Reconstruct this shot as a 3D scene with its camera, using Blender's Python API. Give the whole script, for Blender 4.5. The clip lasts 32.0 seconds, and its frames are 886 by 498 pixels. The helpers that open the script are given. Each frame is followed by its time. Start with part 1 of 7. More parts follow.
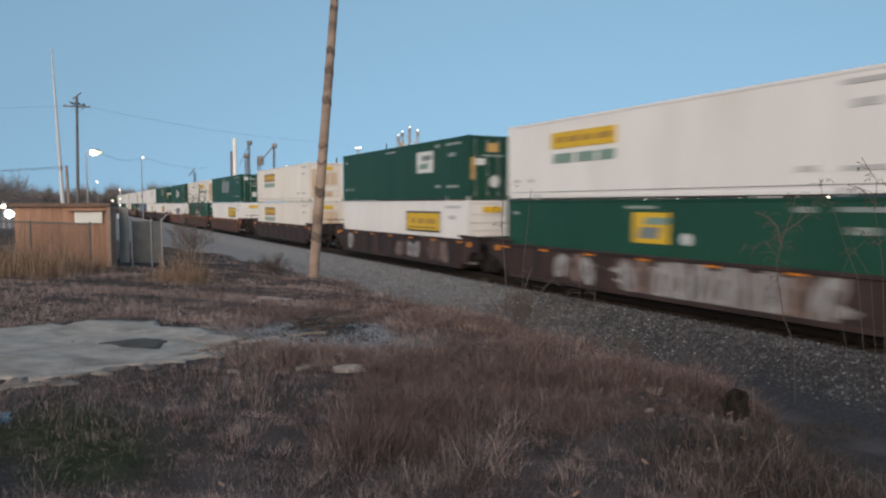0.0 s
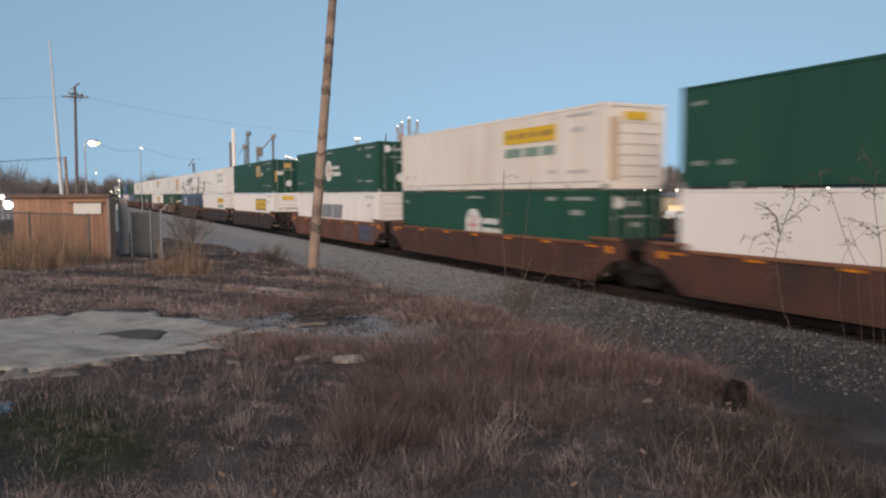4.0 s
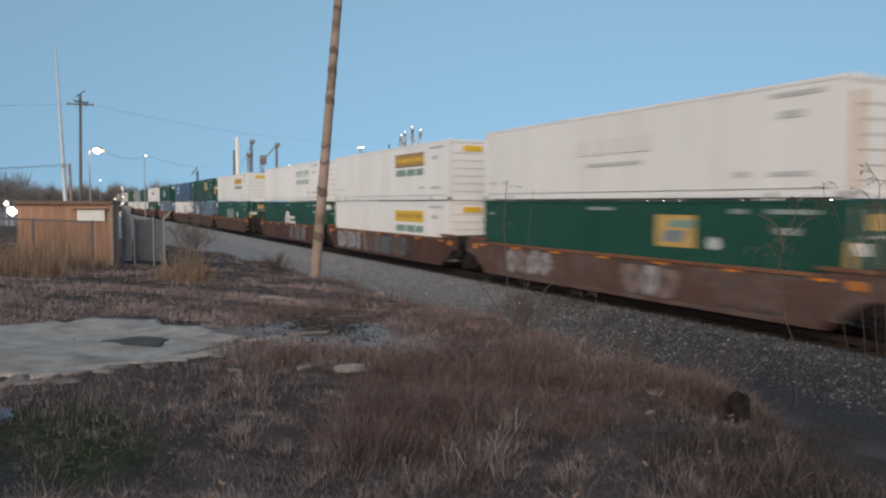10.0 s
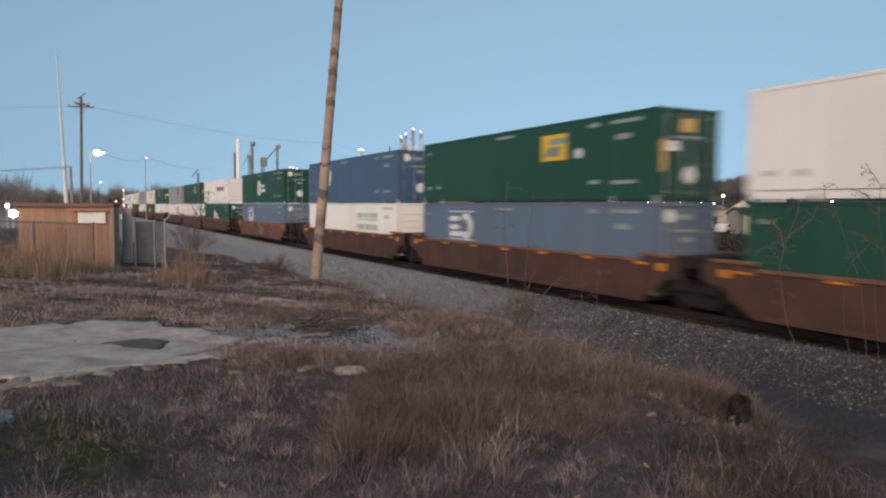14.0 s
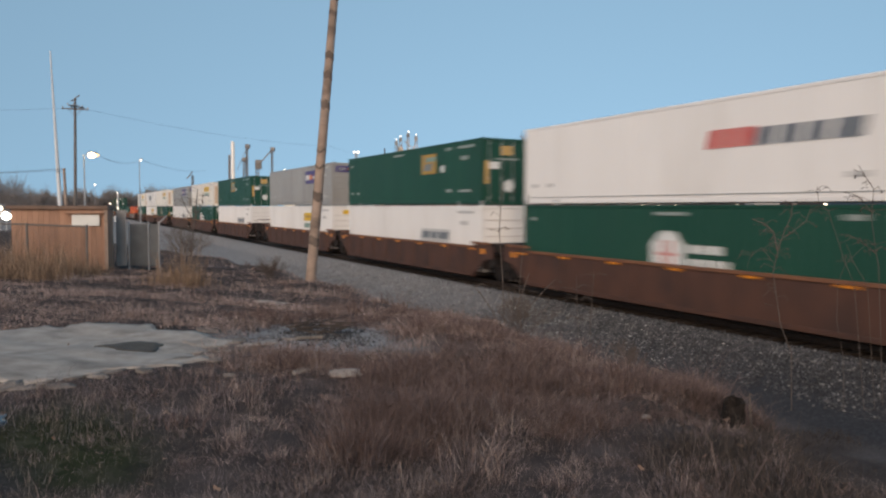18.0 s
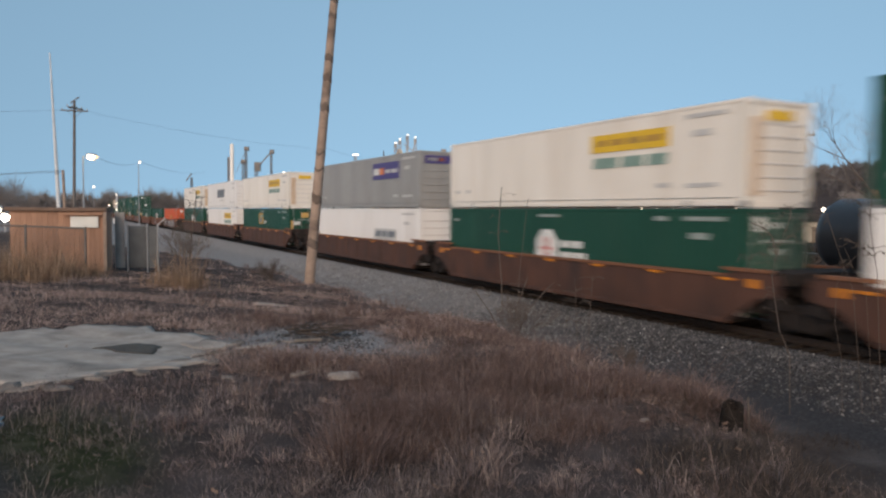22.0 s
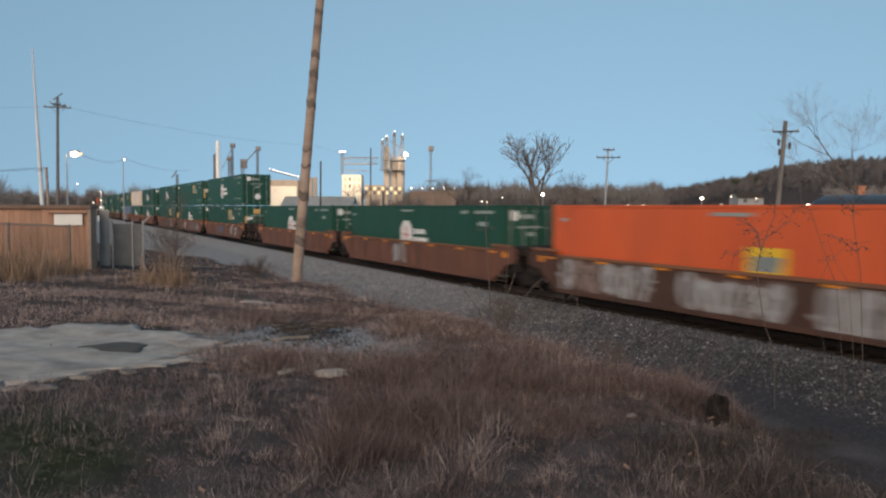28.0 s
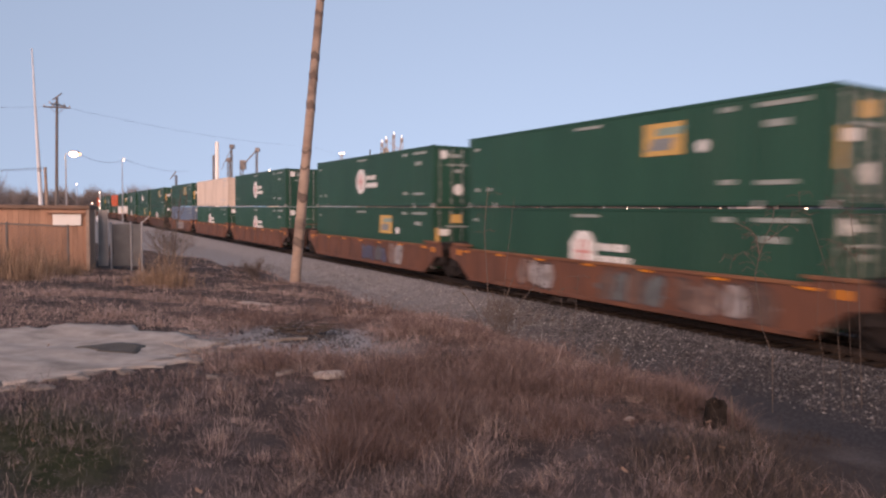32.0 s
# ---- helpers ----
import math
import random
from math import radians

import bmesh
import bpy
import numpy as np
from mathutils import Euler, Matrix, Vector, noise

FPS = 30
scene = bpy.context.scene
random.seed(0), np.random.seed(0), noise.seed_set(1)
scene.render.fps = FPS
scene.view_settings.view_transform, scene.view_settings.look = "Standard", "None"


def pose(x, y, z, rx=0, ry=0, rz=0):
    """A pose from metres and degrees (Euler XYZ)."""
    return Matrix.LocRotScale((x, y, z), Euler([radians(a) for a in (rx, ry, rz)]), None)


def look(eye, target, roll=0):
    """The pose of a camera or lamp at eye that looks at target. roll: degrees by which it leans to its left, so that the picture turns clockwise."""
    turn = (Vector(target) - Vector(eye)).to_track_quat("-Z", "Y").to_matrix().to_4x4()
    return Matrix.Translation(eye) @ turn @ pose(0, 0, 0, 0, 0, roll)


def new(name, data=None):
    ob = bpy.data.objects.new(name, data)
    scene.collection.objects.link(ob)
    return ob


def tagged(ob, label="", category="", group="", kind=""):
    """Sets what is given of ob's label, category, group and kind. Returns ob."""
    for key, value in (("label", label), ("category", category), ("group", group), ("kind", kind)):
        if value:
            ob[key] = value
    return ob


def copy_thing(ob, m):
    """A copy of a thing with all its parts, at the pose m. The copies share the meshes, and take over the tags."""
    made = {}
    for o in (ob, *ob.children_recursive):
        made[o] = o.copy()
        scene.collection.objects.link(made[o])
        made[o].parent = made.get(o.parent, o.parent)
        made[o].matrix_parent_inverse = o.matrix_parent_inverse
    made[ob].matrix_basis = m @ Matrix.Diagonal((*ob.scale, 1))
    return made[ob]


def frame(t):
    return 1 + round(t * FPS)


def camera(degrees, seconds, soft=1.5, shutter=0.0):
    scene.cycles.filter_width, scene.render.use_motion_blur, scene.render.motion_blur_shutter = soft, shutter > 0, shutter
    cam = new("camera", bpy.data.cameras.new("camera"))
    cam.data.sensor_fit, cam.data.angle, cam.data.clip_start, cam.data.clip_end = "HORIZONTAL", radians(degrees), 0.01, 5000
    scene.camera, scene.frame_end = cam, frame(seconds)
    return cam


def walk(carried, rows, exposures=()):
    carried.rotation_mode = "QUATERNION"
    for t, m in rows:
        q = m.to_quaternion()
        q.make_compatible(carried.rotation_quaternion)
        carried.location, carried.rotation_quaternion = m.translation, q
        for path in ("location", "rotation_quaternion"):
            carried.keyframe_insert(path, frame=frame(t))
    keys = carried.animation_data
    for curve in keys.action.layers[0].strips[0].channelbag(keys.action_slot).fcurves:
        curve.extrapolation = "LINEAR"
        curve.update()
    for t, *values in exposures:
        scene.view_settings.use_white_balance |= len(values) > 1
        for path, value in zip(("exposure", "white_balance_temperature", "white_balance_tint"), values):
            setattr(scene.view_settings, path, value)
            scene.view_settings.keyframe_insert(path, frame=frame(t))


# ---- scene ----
SKY_TINT, SKY_STRENGTH = (1.40, 1.37, 1.125, 1.0), 0.15
# seconds, stops, kelvin, tint: the clip's own wandering white balance
EXPOSURES = [
    (0, 1.01, 7020, 13), (0.5, 1.03, 7420, 17), (1, 1.09, 7650, 22), (1.5, 1.05, 7420, 17), (2, 1.01, 6980, 13), (3, 0.99, 6930, 12),
    (3.5, 1.06, 7420, 18), (5.5, 1.09, 7560, 20), (6, 1.11, 7560, 20), (7, 1.09, 7480, 19), (7.5, 1.01, 7150, 14), (8, 0.97, 6830, 9),
    (9, 0.97, 7020, 12), (10, 1.01, 6950, 12), (12, 1.01, 7000, 13), (13, 1.04, 7170, 16), (13.5, 1.07, 7420, 18), (16, 1.13, 7460, 14),
    (16.5, 1.11, 7720, 22), (17, 1.16, 8070, 30), (17.5, 1.09, 7520, 18), (18, 1.06, 7300, 16), (19, 1.09, 7560, 25), (20, 1.09, 7220, 13),
    (21, 1.07, 7400, 15), (22, 1.06, 7220, 16), (24, 0.99, 7020, 13), (25, 1.00, 6850, 12), (28, 1.01, 7330, 14), (29, 1.12, 7650, 22), (30, 1.17, 7850, 27),
    (31, 1.22, 8000, 37), (31.5, 1.29, 8250, 39), (32, 1.34, 8400, 43),
]
cam = camera(63.7, 32.0, soft=2.3, shutter=0.8)
EYE_H = 3.10  # eye above the rail head
VIEW = [  # seconds, yaw, pitch, roll
    (0, -0.08, -3.65, 0.13),
    (0.5, -0.19, -3.58, 0.12),
    (1, -0.10, -3.64, 0.43),
    (1.5, -0.28, -3.58, 0.17),
    (2, -0.08, -3.41, 0.04),
    (2.5, -0.09, -3.42, -0.01),
    (3, 0.30, -4.13, 0.35),
    (3.5, 0.07, -4.46, 0.36),
    (5.5, -0.51, -3.82, -0.43),
    (6, -0.49, -3.78, -0.35),
    (6.5, -0.45, -3.76, -0.35),
    (7, -0.24, -3.62, -0.22),
    (7.5, -0.24, -3.71, -0.20),
    (8, -0.17, -3.81, -0.26),
    (8.5, -0.00, -3.70, -0.34),
    (9, 0.03, -3.67, -0.22),
    (9.5, 0.16, -3.63, -0.22),
    (10, 0.07, -3.62, -0.27),
    (10.5, -0.10, -3.62, -0.21),
    (11, -0.18, -3.54, -0.34),
    (11.5, -0.03, -3.45, -0.40),
    (12, 0.06, -3.44, -0.19),
    (12.5, 0.08, -3.48, -0.17),
    (13, -0.01, -3.39, -0.26),
    (13.5, 0.10, -3.43, -0.17),
    (15.5, 0.17, -3.52, -0.38),
    (16, 0.21, -3.54, -0.31),
    (16.5, 0.21, -3.29, -0.35),
    (17, -0.23, -3.24, -0.39),
    (17.5, -0.37, -3.23, -0.26),
    (18, -0.28, -3.26, -0.24),
    (18.5, -0.20, -3.21, -0.19),
    (19, -0.29, -3.22, -0.02),
    (19.5, -0.42, -3.16, -0.24),
    (20, -0.40, -3.17, -0.10),
    (20.5, -0.48, -3.16, -0.21),
    (21, -0.37, -3.25, -0.23),
    (21.5, -0.35, -3.18, -0.36),
    (22, -0.37, -3.03, -0.41),
    (22.5, -0.59, -3.10, -0.32),
    (23, -0.45, -3.06, -0.37),
    (23.5, -0.75, -2.95, -0.40),
    (24, -0.76, -3.17, -0.19),
    (24.5, -0.86, -3.25, -0.29),
    (25, -0.93, -3.28, -0.37),
    (25.5, -1.24, -3.37, -0.41),
    (27.5, -1.36, -3.19, -0.22),
    (28, -1.38, -3.28, -0.29),
    (28.5, -1.42, -3.40, -0.41),
    (29, -1.61, -3.45, -0.55),
    (29.5, -1.67, -3.48, -0.49),
    (30, -1.54, -3.40, -0.58),
    (30.5, -1.61, -3.32, -0.51),
    (31, -1.65, -3.20, -0.62),
    (31.5, -1.35, -3.23, -0.52),
    (32, -1.48, -3.10, -0.61),
]


def view(yaw, pitch, roll):
    return pose(0, 0, EYE_H, 0, 0, yaw) @ pose(0, 0, 0, 90 + pitch) @ pose(0, 0, 0, 0, 0, -roll)


walk(cam, [(t, view(yaw, pitch, roll)) for t, yaw, pitch, roll in VIEW], EXPOSURES)

# ---- world, sun ----
SUN_EL, SUN_AZ = 9.0, 195.0  # degrees; azimuth clockwise from the view ahead
world = bpy.data.worlds.new("dusk_sky")
scene.world = world
world.use_nodes = True
wn, wl = world.node_tree.nodes, world.node_tree.links
wn.clear()
sky = wn.new("ShaderNodeTexSky")
sky.sky_type, sky.sun_disc = "NISHITA", False
sky.sun_elevation, sky.sun_rotation = radians(SUN_EL), radians(SUN_AZ)
sky.altitude, sky.air_density, sky.dust_density, sky.ozone_density = 0, 1.0, 0.5, 2.5
tint = wn.new("ShaderNodeMix")
tint.data_type, tint.blend_type = "RGBA", "MULTIPLY"
tint.inputs[0].default_value = 1.0
tint.inputs[7].default_value = SKY_TINT
back = wn.new("ShaderNodeBackground")
back.inputs[1].default_value = SKY_STRENGTH
wout = wn.new("ShaderNodeOutputWorld")
# the twilight sky stays an even blue down to the horizon: look it up well above the haze
around = wn.new("ShaderNodeTexCoord")
lift = wn.new("ShaderNodeMapping")
lift.inputs["Location"].default_value, lift.inputs["Scale"].default_value = (0, 0, 0.55), (1, 1, 0.40)
wl.new(around.outputs["Generated"], lift.inputs[0])
wl.new(lift.outputs[0], sky.inputs[0])
wl.new(sky.outputs[0], tint.inputs[6])
wl.new(tint.outputs[2], back.inputs[0])
wl.new(back.outputs[0], wout.inputs[0])
sun_data = bpy.data.lights.new("sun", "SUN")
sun_data.energy, sun_data.angle, sun_data.color = 1.45, radians(50), (1.0, 0.80, 0.63)
sun = new("sun", sun_data)
sun_dir = Vector((math.sin(radians(SUN_AZ)) * math.cos(radians(20)), math.cos(radians(SUN_AZ)) * math.cos(radians(20)), math.sin(radians(20))))
sun.matrix_world = look(sun_dir * 50, (0, 0, 0))

# ---- directions: u along the track the way the train runs, s away from the camera ----
AZ = radians(-27.70)
D_U = Vector((-math.sin(AZ), -math.cos(AZ), 0))
D_S = Vector((math.cos(AZ), -math.sin(AZ), 0))
TRACK_S = 17.13
TURN_Z = math.degrees(math.atan2(D_U.y, D_U.x))  # a thing's own x axis along the track


def at_us(u, s, z=0.0):
    return D_U * u + D_S * s + Vector((0, 0, z))


def pose_us(u, s, z=0.0, turn=0.0):
    q = at_us(u, s, z)
    return pose(q.x, q.y, q.z, 0, 0, TURN_Z + turn)


# ---- materials ----
def mat(name, c1, c2, scale=8.0, rough=0.7, metal=0.0, bump=0.15, dirt=None, dirt_scale=0.6, dirt_amount=0.5, rnd=0.0, stretch=(1, 1, 1), fine=60.0, island=0.0, glow=None, spec=0.5):
    m = bpy.data.materials.new(name)
    m.use_nodes = True
    nt, ln = m.node_tree.nodes, m.node_tree.links
    b = nt["Principled BSDF"]
    tc = nt.new("ShaderNodeTexCoord")
    mp = nt.new("ShaderNodeMapping")
    mp.inputs["Scale"].default_value = stretch
    ln.new(tc.outputs["Object"], mp.inputs[0])
    inf = nt.new("ShaderNodeObjectInfo")
    shift = nt.new("ShaderNodeVectorMath")
    shift.operation = "MULTIPLY_ADD"
    comb = nt.new("ShaderNodeCombineXYZ")
    for i in range(3):
        ln.new(inf.outputs["Random"], comb.inputs[i])
    shift.inputs[1].default_value = (37.0, 19.0, 53.0)
    ln.new(comb.outputs[0], shift.inputs[0])
    ln.new(mp.outputs[0], shift.inputs[2])
    n1 = nt.new("ShaderNodeTexNoise")
    n1.inputs["Scale"].default_value, n1.inputs["Detail"].default_value = scale, 6
    ln.new(shift.outputs[0], n1.inputs["Vector"])
    mix = nt.new("ShaderNodeMix")
    mix.data_type = "RGBA"
    mix.inputs[6].default_value, mix.inputs[7].default_value = (*c1, 1), (*c2, 1)
    ramp = nt.new("ShaderNodeMapRange")
    ramp.inputs[1].default_value, ramp.inputs[2].default_value = 0.32, 0.68
    ln.new(n1.outputs[0], ramp.inputs[0])
    ln.new(ramp.outputs[0], mix.inputs[0])
    col = mix.outputs[2]
    if dirt:
        n2 = nt.new("ShaderNodeTexNoise")
        n2.inputs["Scale"].default_value, n2.inputs["Detail"].default_value = dirt_scale, 8
        n2.inputs["Roughness"].default_value = 0.65
        ln.new(shift.outputs[0], n2.inputs["Vector"])
        r2 = nt.new("ShaderNodeMapRange")
        r2.inputs[1].default_value, r2.inputs[2].default_value, r2.inputs[4].default_value = 0.5, 0.72, dirt_amount
        ln.new(n2.outputs[0], r2.inputs[0])
        mx = nt.new("ShaderNodeMix")
        mx.data_type = "RGBA"
        ln.new(r2.outputs[0], mx.inputs[0])
        ln.new(col, mx.inputs[6])
        mx.inputs[7].default_value = (*dirt, 1)
        col = mx.outputs[2]
    if rnd or island:
        hs = nt.new("ShaderNodeHueSaturation")
        mr = nt.new("ShaderNodeMapRange")
        amount = rnd or island
        mr.inputs[3].default_value, mr.inputs[4].default_value = 1 - amount, 1 + amount
        if island:
            geo = nt.new("ShaderNodeNewGeometry")
            ln.new(geo.outputs["Random Per Island"], mr.inputs[0])
        else:
            ln.new(inf.outputs["Random"], mr.inputs[0])
        ln.new(mr.outputs[0], hs.inputs["Value"])
        ln.new(col, hs.inputs["Color"])
        col = hs.outputs[0]
    ln.new(col, b.inputs["Base Color"])
    b.inputs["Specular IOR Level"].default_value = spec
    b.inputs["Roughness"].default_value, b.inputs["Metallic"].default_value = rough, metal
    if bump:
        n3 = nt.new("ShaderNodeTexNoise")
        n3.inputs["Scale"].default_value, n3.inputs["Detail"].default_value = fine, 4
        ln.new(shift.outputs[0], n3.inputs["Vector"])
        bp = nt.new("ShaderNodeBump")
        bp.inputs["Strength"].default_value, bp.inputs["Distance"].default_value = bump, 0.02
        ln.new(n3.outputs[0], bp.inputs["Height"])
        ln.new(bp.outputs[0], b.inputs["Normal"])
    if glow:
        b.inputs["Emission Color"].default_value, b.inputs["Emission Strength"].default_value = (*glow[0], 1), glow[1]
    return m


M_WHITE = mat("white_container_paint", (0.772, 0.7626, 0.744), (0.7254, 0.7161, 0.6975), 0.7, 0.36, dirt=(0.465, 0.4185, 0.3627), dirt_scale=0.6, dirt_amount=0.28, rnd=0.04, stretch=(1, 1, 0.2))
M_CREAM = mat("dirty_cream_container_paint", (0.76, 0.7268, 0.665), (0.684, 0.646, 0.5795), 0.7, 0.36, dirt=(0.437, 0.342, 0.247), dirt_scale=0.6, dirt_amount=0.30, rnd=0.04, stretch=(1, 1, 0.2))
M_GREEN = mat("green_container_paint", (0.014, 0.07, 0.048), (0.011, 0.057, 0.04), 0.8, 0.45, dirt=(0.03, 0.075, 0.054), dirt_scale=0.5, dirt_amount=0.4, rnd=0.12, stretch=(1, 1, 0.25), spec=0.22)
M_BLUE = mat("blue_container_paint", (0.055, 0.115, 0.20), (0.045, 0.095, 0.17), 0.8, 0.42, dirt=(0.08, 0.11, 0.16), dirt_scale=0.5, dirt_amount=0.5, rnd=0.1, stretch=(1, 1, 0.25), spec=0.22)
M_SLATE = mat("faded_blue_container_paint", (0.105, 0.160, 0.235), (0.088, 0.132, 0.195), 0.8, 0.5, dirt=(0.12, 0.14, 0.17), dirt_scale=0.5, dirt_amount=0.5, rnd=0.1, stretch=(1, 1, 0.25))
M_GREY = mat("grey_container_paint", (0.3069, 0.3069, 0.2976), (0.2604, 0.2604, 0.2511), 0.8, 0.36, dirt=(0.1674, 0.1488, 0.1302), dirt_scale=0.5, dirt_amount=0.4, rnd=0.06, stretch=(1, 1, 0.25))
M_TAN = mat("tan_container_paint", (0.68, 0.57, 0.48), (0.60, 0.50, 0.42), 0.8, 0.5, dirt=(0.25, 0.18, 0.12), dirt_scale=0.5, dirt_amount=0.5, stretch=(1, 1, 0.25))
M_ORANGE = mat("orange_container_paint", (0.62, 0.105, 0.03), (0.52, 0.085, 0.025), 0.8, 0.45, dirt=(0.28, 0.07, 0.03), dirt_scale=0.5, dirt_amount=0.5, stretch=(1, 1, 0.25))
BODY = {"white": M_WHITE, "cream": M_CREAM, "green": M_GREEN, "blue": M_BLUE, "slate": M_SLATE, "grey": M_GREY, "tan": M_TAN, "orange": M_ORANGE}
M_CASTING = mat("worn_steel_casting", (0.42, 0.42, 0.41), (0.22, 0.20, 0.18), 9, 0.45, 0.6)
M_YELLOW = mat("yellow_decal", (0.72, 0.46, 0.03), (0.64, 0.40, 0.03), 3, 0.5, dirt=(0.4, 0.27, 0.06), dirt_scale=2, dirt_amount=0.4)
M_GOLD = mat("ochre_decal", (0.47, 0.27, 0.05), (0.38, 0.22, 0.05), 3, 0.5, dirt=(0.14, 0.13, 0.08), dirt_scale=2, dirt_amount=0.6)
M_BLACK = mat("black_decal", (0.03, 0.03, 0.03), (0.05, 0.05, 0.05), 5, 0.5)
M_DECALGREEN = mat("grey_green_decal", (0.16, 0.26, 0.22), (0.22, 0.32, 0.28), 5, 0.5)
M_PALEGREEN = mat("faded_green_decal", (0.42, 0.50, 0.45), (0.36, 0.45, 0.40), 5, 0.5)
M_DECALWHITE = mat("white_decal", (0.70, 0.71, 0.70), (0.58, 0.60, 0.58), 4, 0.5, dirt=(0.3, 0.33, 0.3), dirt_scale=2, dirt_amount=0.5)
M_MARK = mat("worn_white_lettering", (0.29, 0.33, 0.31), (0.20, 0.25, 0.23), 4, 0.5)
M_DARKMARK = mat("dark_grey_lettering", (0.12, 0.14, 0.16), (0.18, 0.20, 0.22), 5, 0.5)
M_FAINT = mat("faded_grey_lettering", (0.50, 0.50, 0.49), (0.44, 0.44, 0.43), 5, 0.5)
M_GHOST = mat("ghosted_lettering", (0.70, 0.67, 0.65), (0.64, 0.61, 0.59), 5, 0.5)
M_RIB = mat("soft_grey_rib_edge", (0.60, 0.58, 0.56), (0.54, 0.52, 0.50), 4, 0.5)
M_PURPLE = mat("purple_decal", (0.075, 0.06, 0.20), (0.065, 0.05, 0.17), 5, 0.45)
M_REDMARK = mat("red_decal", (0.55, 0.05, 0.04), (0.45, 0.04, 0.03), 5, 0.5)
M_FADEDRED = mat("faded_red_decal", (0.58, 0.30, 0.28), (0.50, 0.22, 0.20), 5, 0.5)
M_ORANGEMARK = mat("orange_decal", (0.75, 0.22, 0.04), (0.65, 0.18, 0.04), 5, 0.5)
M_OLDYELLOW = mat("sun_faded_yellow_decal", (0.60, 0.37, 0.11), (0.48, 0.30, 0.10), 3, 0.55, dirt=(0.24, 0.20, 0.13), dirt_scale=2, dirt_amount=0.5)
M_GREYPATCH = mat("grey_patch_paint", (0.16, 0.19, 0.20), (0.20, 0.23, 0.23), 5, 0.6)
M_RUSTSTREAK = mat("rust_streaks", (0.52, 0.38, 0.27), (0.62, 0.50, 0.38), 4, 0.8, dirt=(0.34, 0.20, 0.12), dirt_scale=2.5, dirt_amount=0.6, stretch=(1, 1, 0.25))
M_REFLECT = mat("amber_reflector", (0.75, 0.26, 0.02), (0.60, 0.20, 0.02), 5, 0.3)
# rust colour lightened for the light that catches the top edge
M_LITRIM = mat("rust_lit_edge", (0.22, 0.095, 0.045), (0.13, 0.056, 0.032), 1.5, 0.7, 0, 0.2)
WELLS = {
    "dark": mat("dark_brown_weathered_steel", (0.020, 0.013, 0.013), (0.038, 0.022, 0.020), 1.8, 0.75, 0.0, 0.3, dirt=(0.085, 0.047, 0.038), dirt_scale=0.9, dirt_amount=0.7, stretch=(1, 1, 0.4)),
    "brown": mat("rust_brown_steel", (0.0541, 0.0256, 0.0184), (0.0918, 0.0392, 0.0248), 1.8, 0.75, 0.0, 0.3, dirt=(0.0246, 0.016, 0.0144), dirt_scale=0.75, dirt_amount=0.95, stretch=(1, 1, 0.4)),
    "orange": mat("faded_orange_steel", (0.1012, 0.043, 0.0275), (0.1628, 0.0645, 0.037), 1.8, 0.7, 0.0, 0.3, dirt=(0.044, 0.0232, 0.0189), dirt_scale=0.75, dirt_amount=0.95, stretch=(1, 1, 0.4)),
    "grey": mat("patched_rust_steel", (0.105, 0.054, 0.040), (0.075, 0.042, 0.034), 2.2, 0.75, 0.0, 0.3, dirt=(0.19, 0.155, 0.14), dirt_scale=1.1, dirt_amount=0.75),
}
M_UNDER = mat("grimy_black_steel", (0.016, 0.014, 0.014), (0.032, 0.026, 0.024), 6, 0.85, 0.0, 0.3, spec=0.2)
M_WHEEL = mat("worn_wheel_steel", (0.024, 0.021, 0.020), (0.014, 0.012, 0.012), 8, 0.8, 0.0, spec=0.2)
# rails and ties coloured near black for the shade under the train
M_RAIL = mat("rail_steel", (0.026, 0.019, 0.016), (0.045, 0.032, 0.025), 6, 0.6, 0.3)
M_TIE = mat("weathered_tie_wood", (0.035, 0.028, 0.023), (0.022, 0.018, 0.016), 5, 0.9, stretch=(1, 8, 1), rnd=0.3, spec=0.15)
M_GRAFF = {
    "silver": mat("silver_spray_paint", (0.3645, 0.3645, 0.3713), (0.2295, 0.2228, 0.2228), 2, 0.6, dirt=(0.216, 0.162, 0.135), dirt_scale=1.5, dirt_amount=0.7),
    "navy": mat("navy_spray_paint", (0.05, 0.06, 0.11), (0.08, 0.09, 0.14), 3, 0.5),
    "pale": mat("pale_spray_paint", (0.25, 0.19, 0.17), (0.17, 0.11, 0.09), 2, 0.6, dirt=(0.10, 0.05, 0.035), dirt_scale=1.5, dirt_amount=0.7),
    "teal": mat("grey_teal_spray_paint", (0.12, 0.145, 0.15), (0.085, 0.10, 0.105), 2, 0.6, dirt=(0.10, 0.05, 0.035), dirt_scale=1.5, dirt_amount=0.6),
}


# ---- building helpers ----
def box(bm, x0, x1, y0, y1, z0, z1):
    c = Matrix.Translation(((x0 + x1) / 2, (y0 + y1) / 2, (z0 + z1) / 2)) @ Matrix.Diagonal((abs(x1 - x0), abs(y1 - y0), abs(z1 - z0), 1))
    return bmesh.ops.create_cube(bm, size=1, matrix=c)["verts"]


def rod(bm, a, b, r0, r1=None, seg=8):
    a, b = Vector(a), Vector(b)
    m = Matrix.Translation((a + b) / 2) @ (b - a).to_track_quat("Z", "Y").to_matrix().to_4x4()
    return bmesh.ops.create_cone(bm, cap_ends=True, segments=seg, radius1=r0, radius2=r0 if r1 is None else r1, depth=(b - a).length, matrix=m)["verts"]


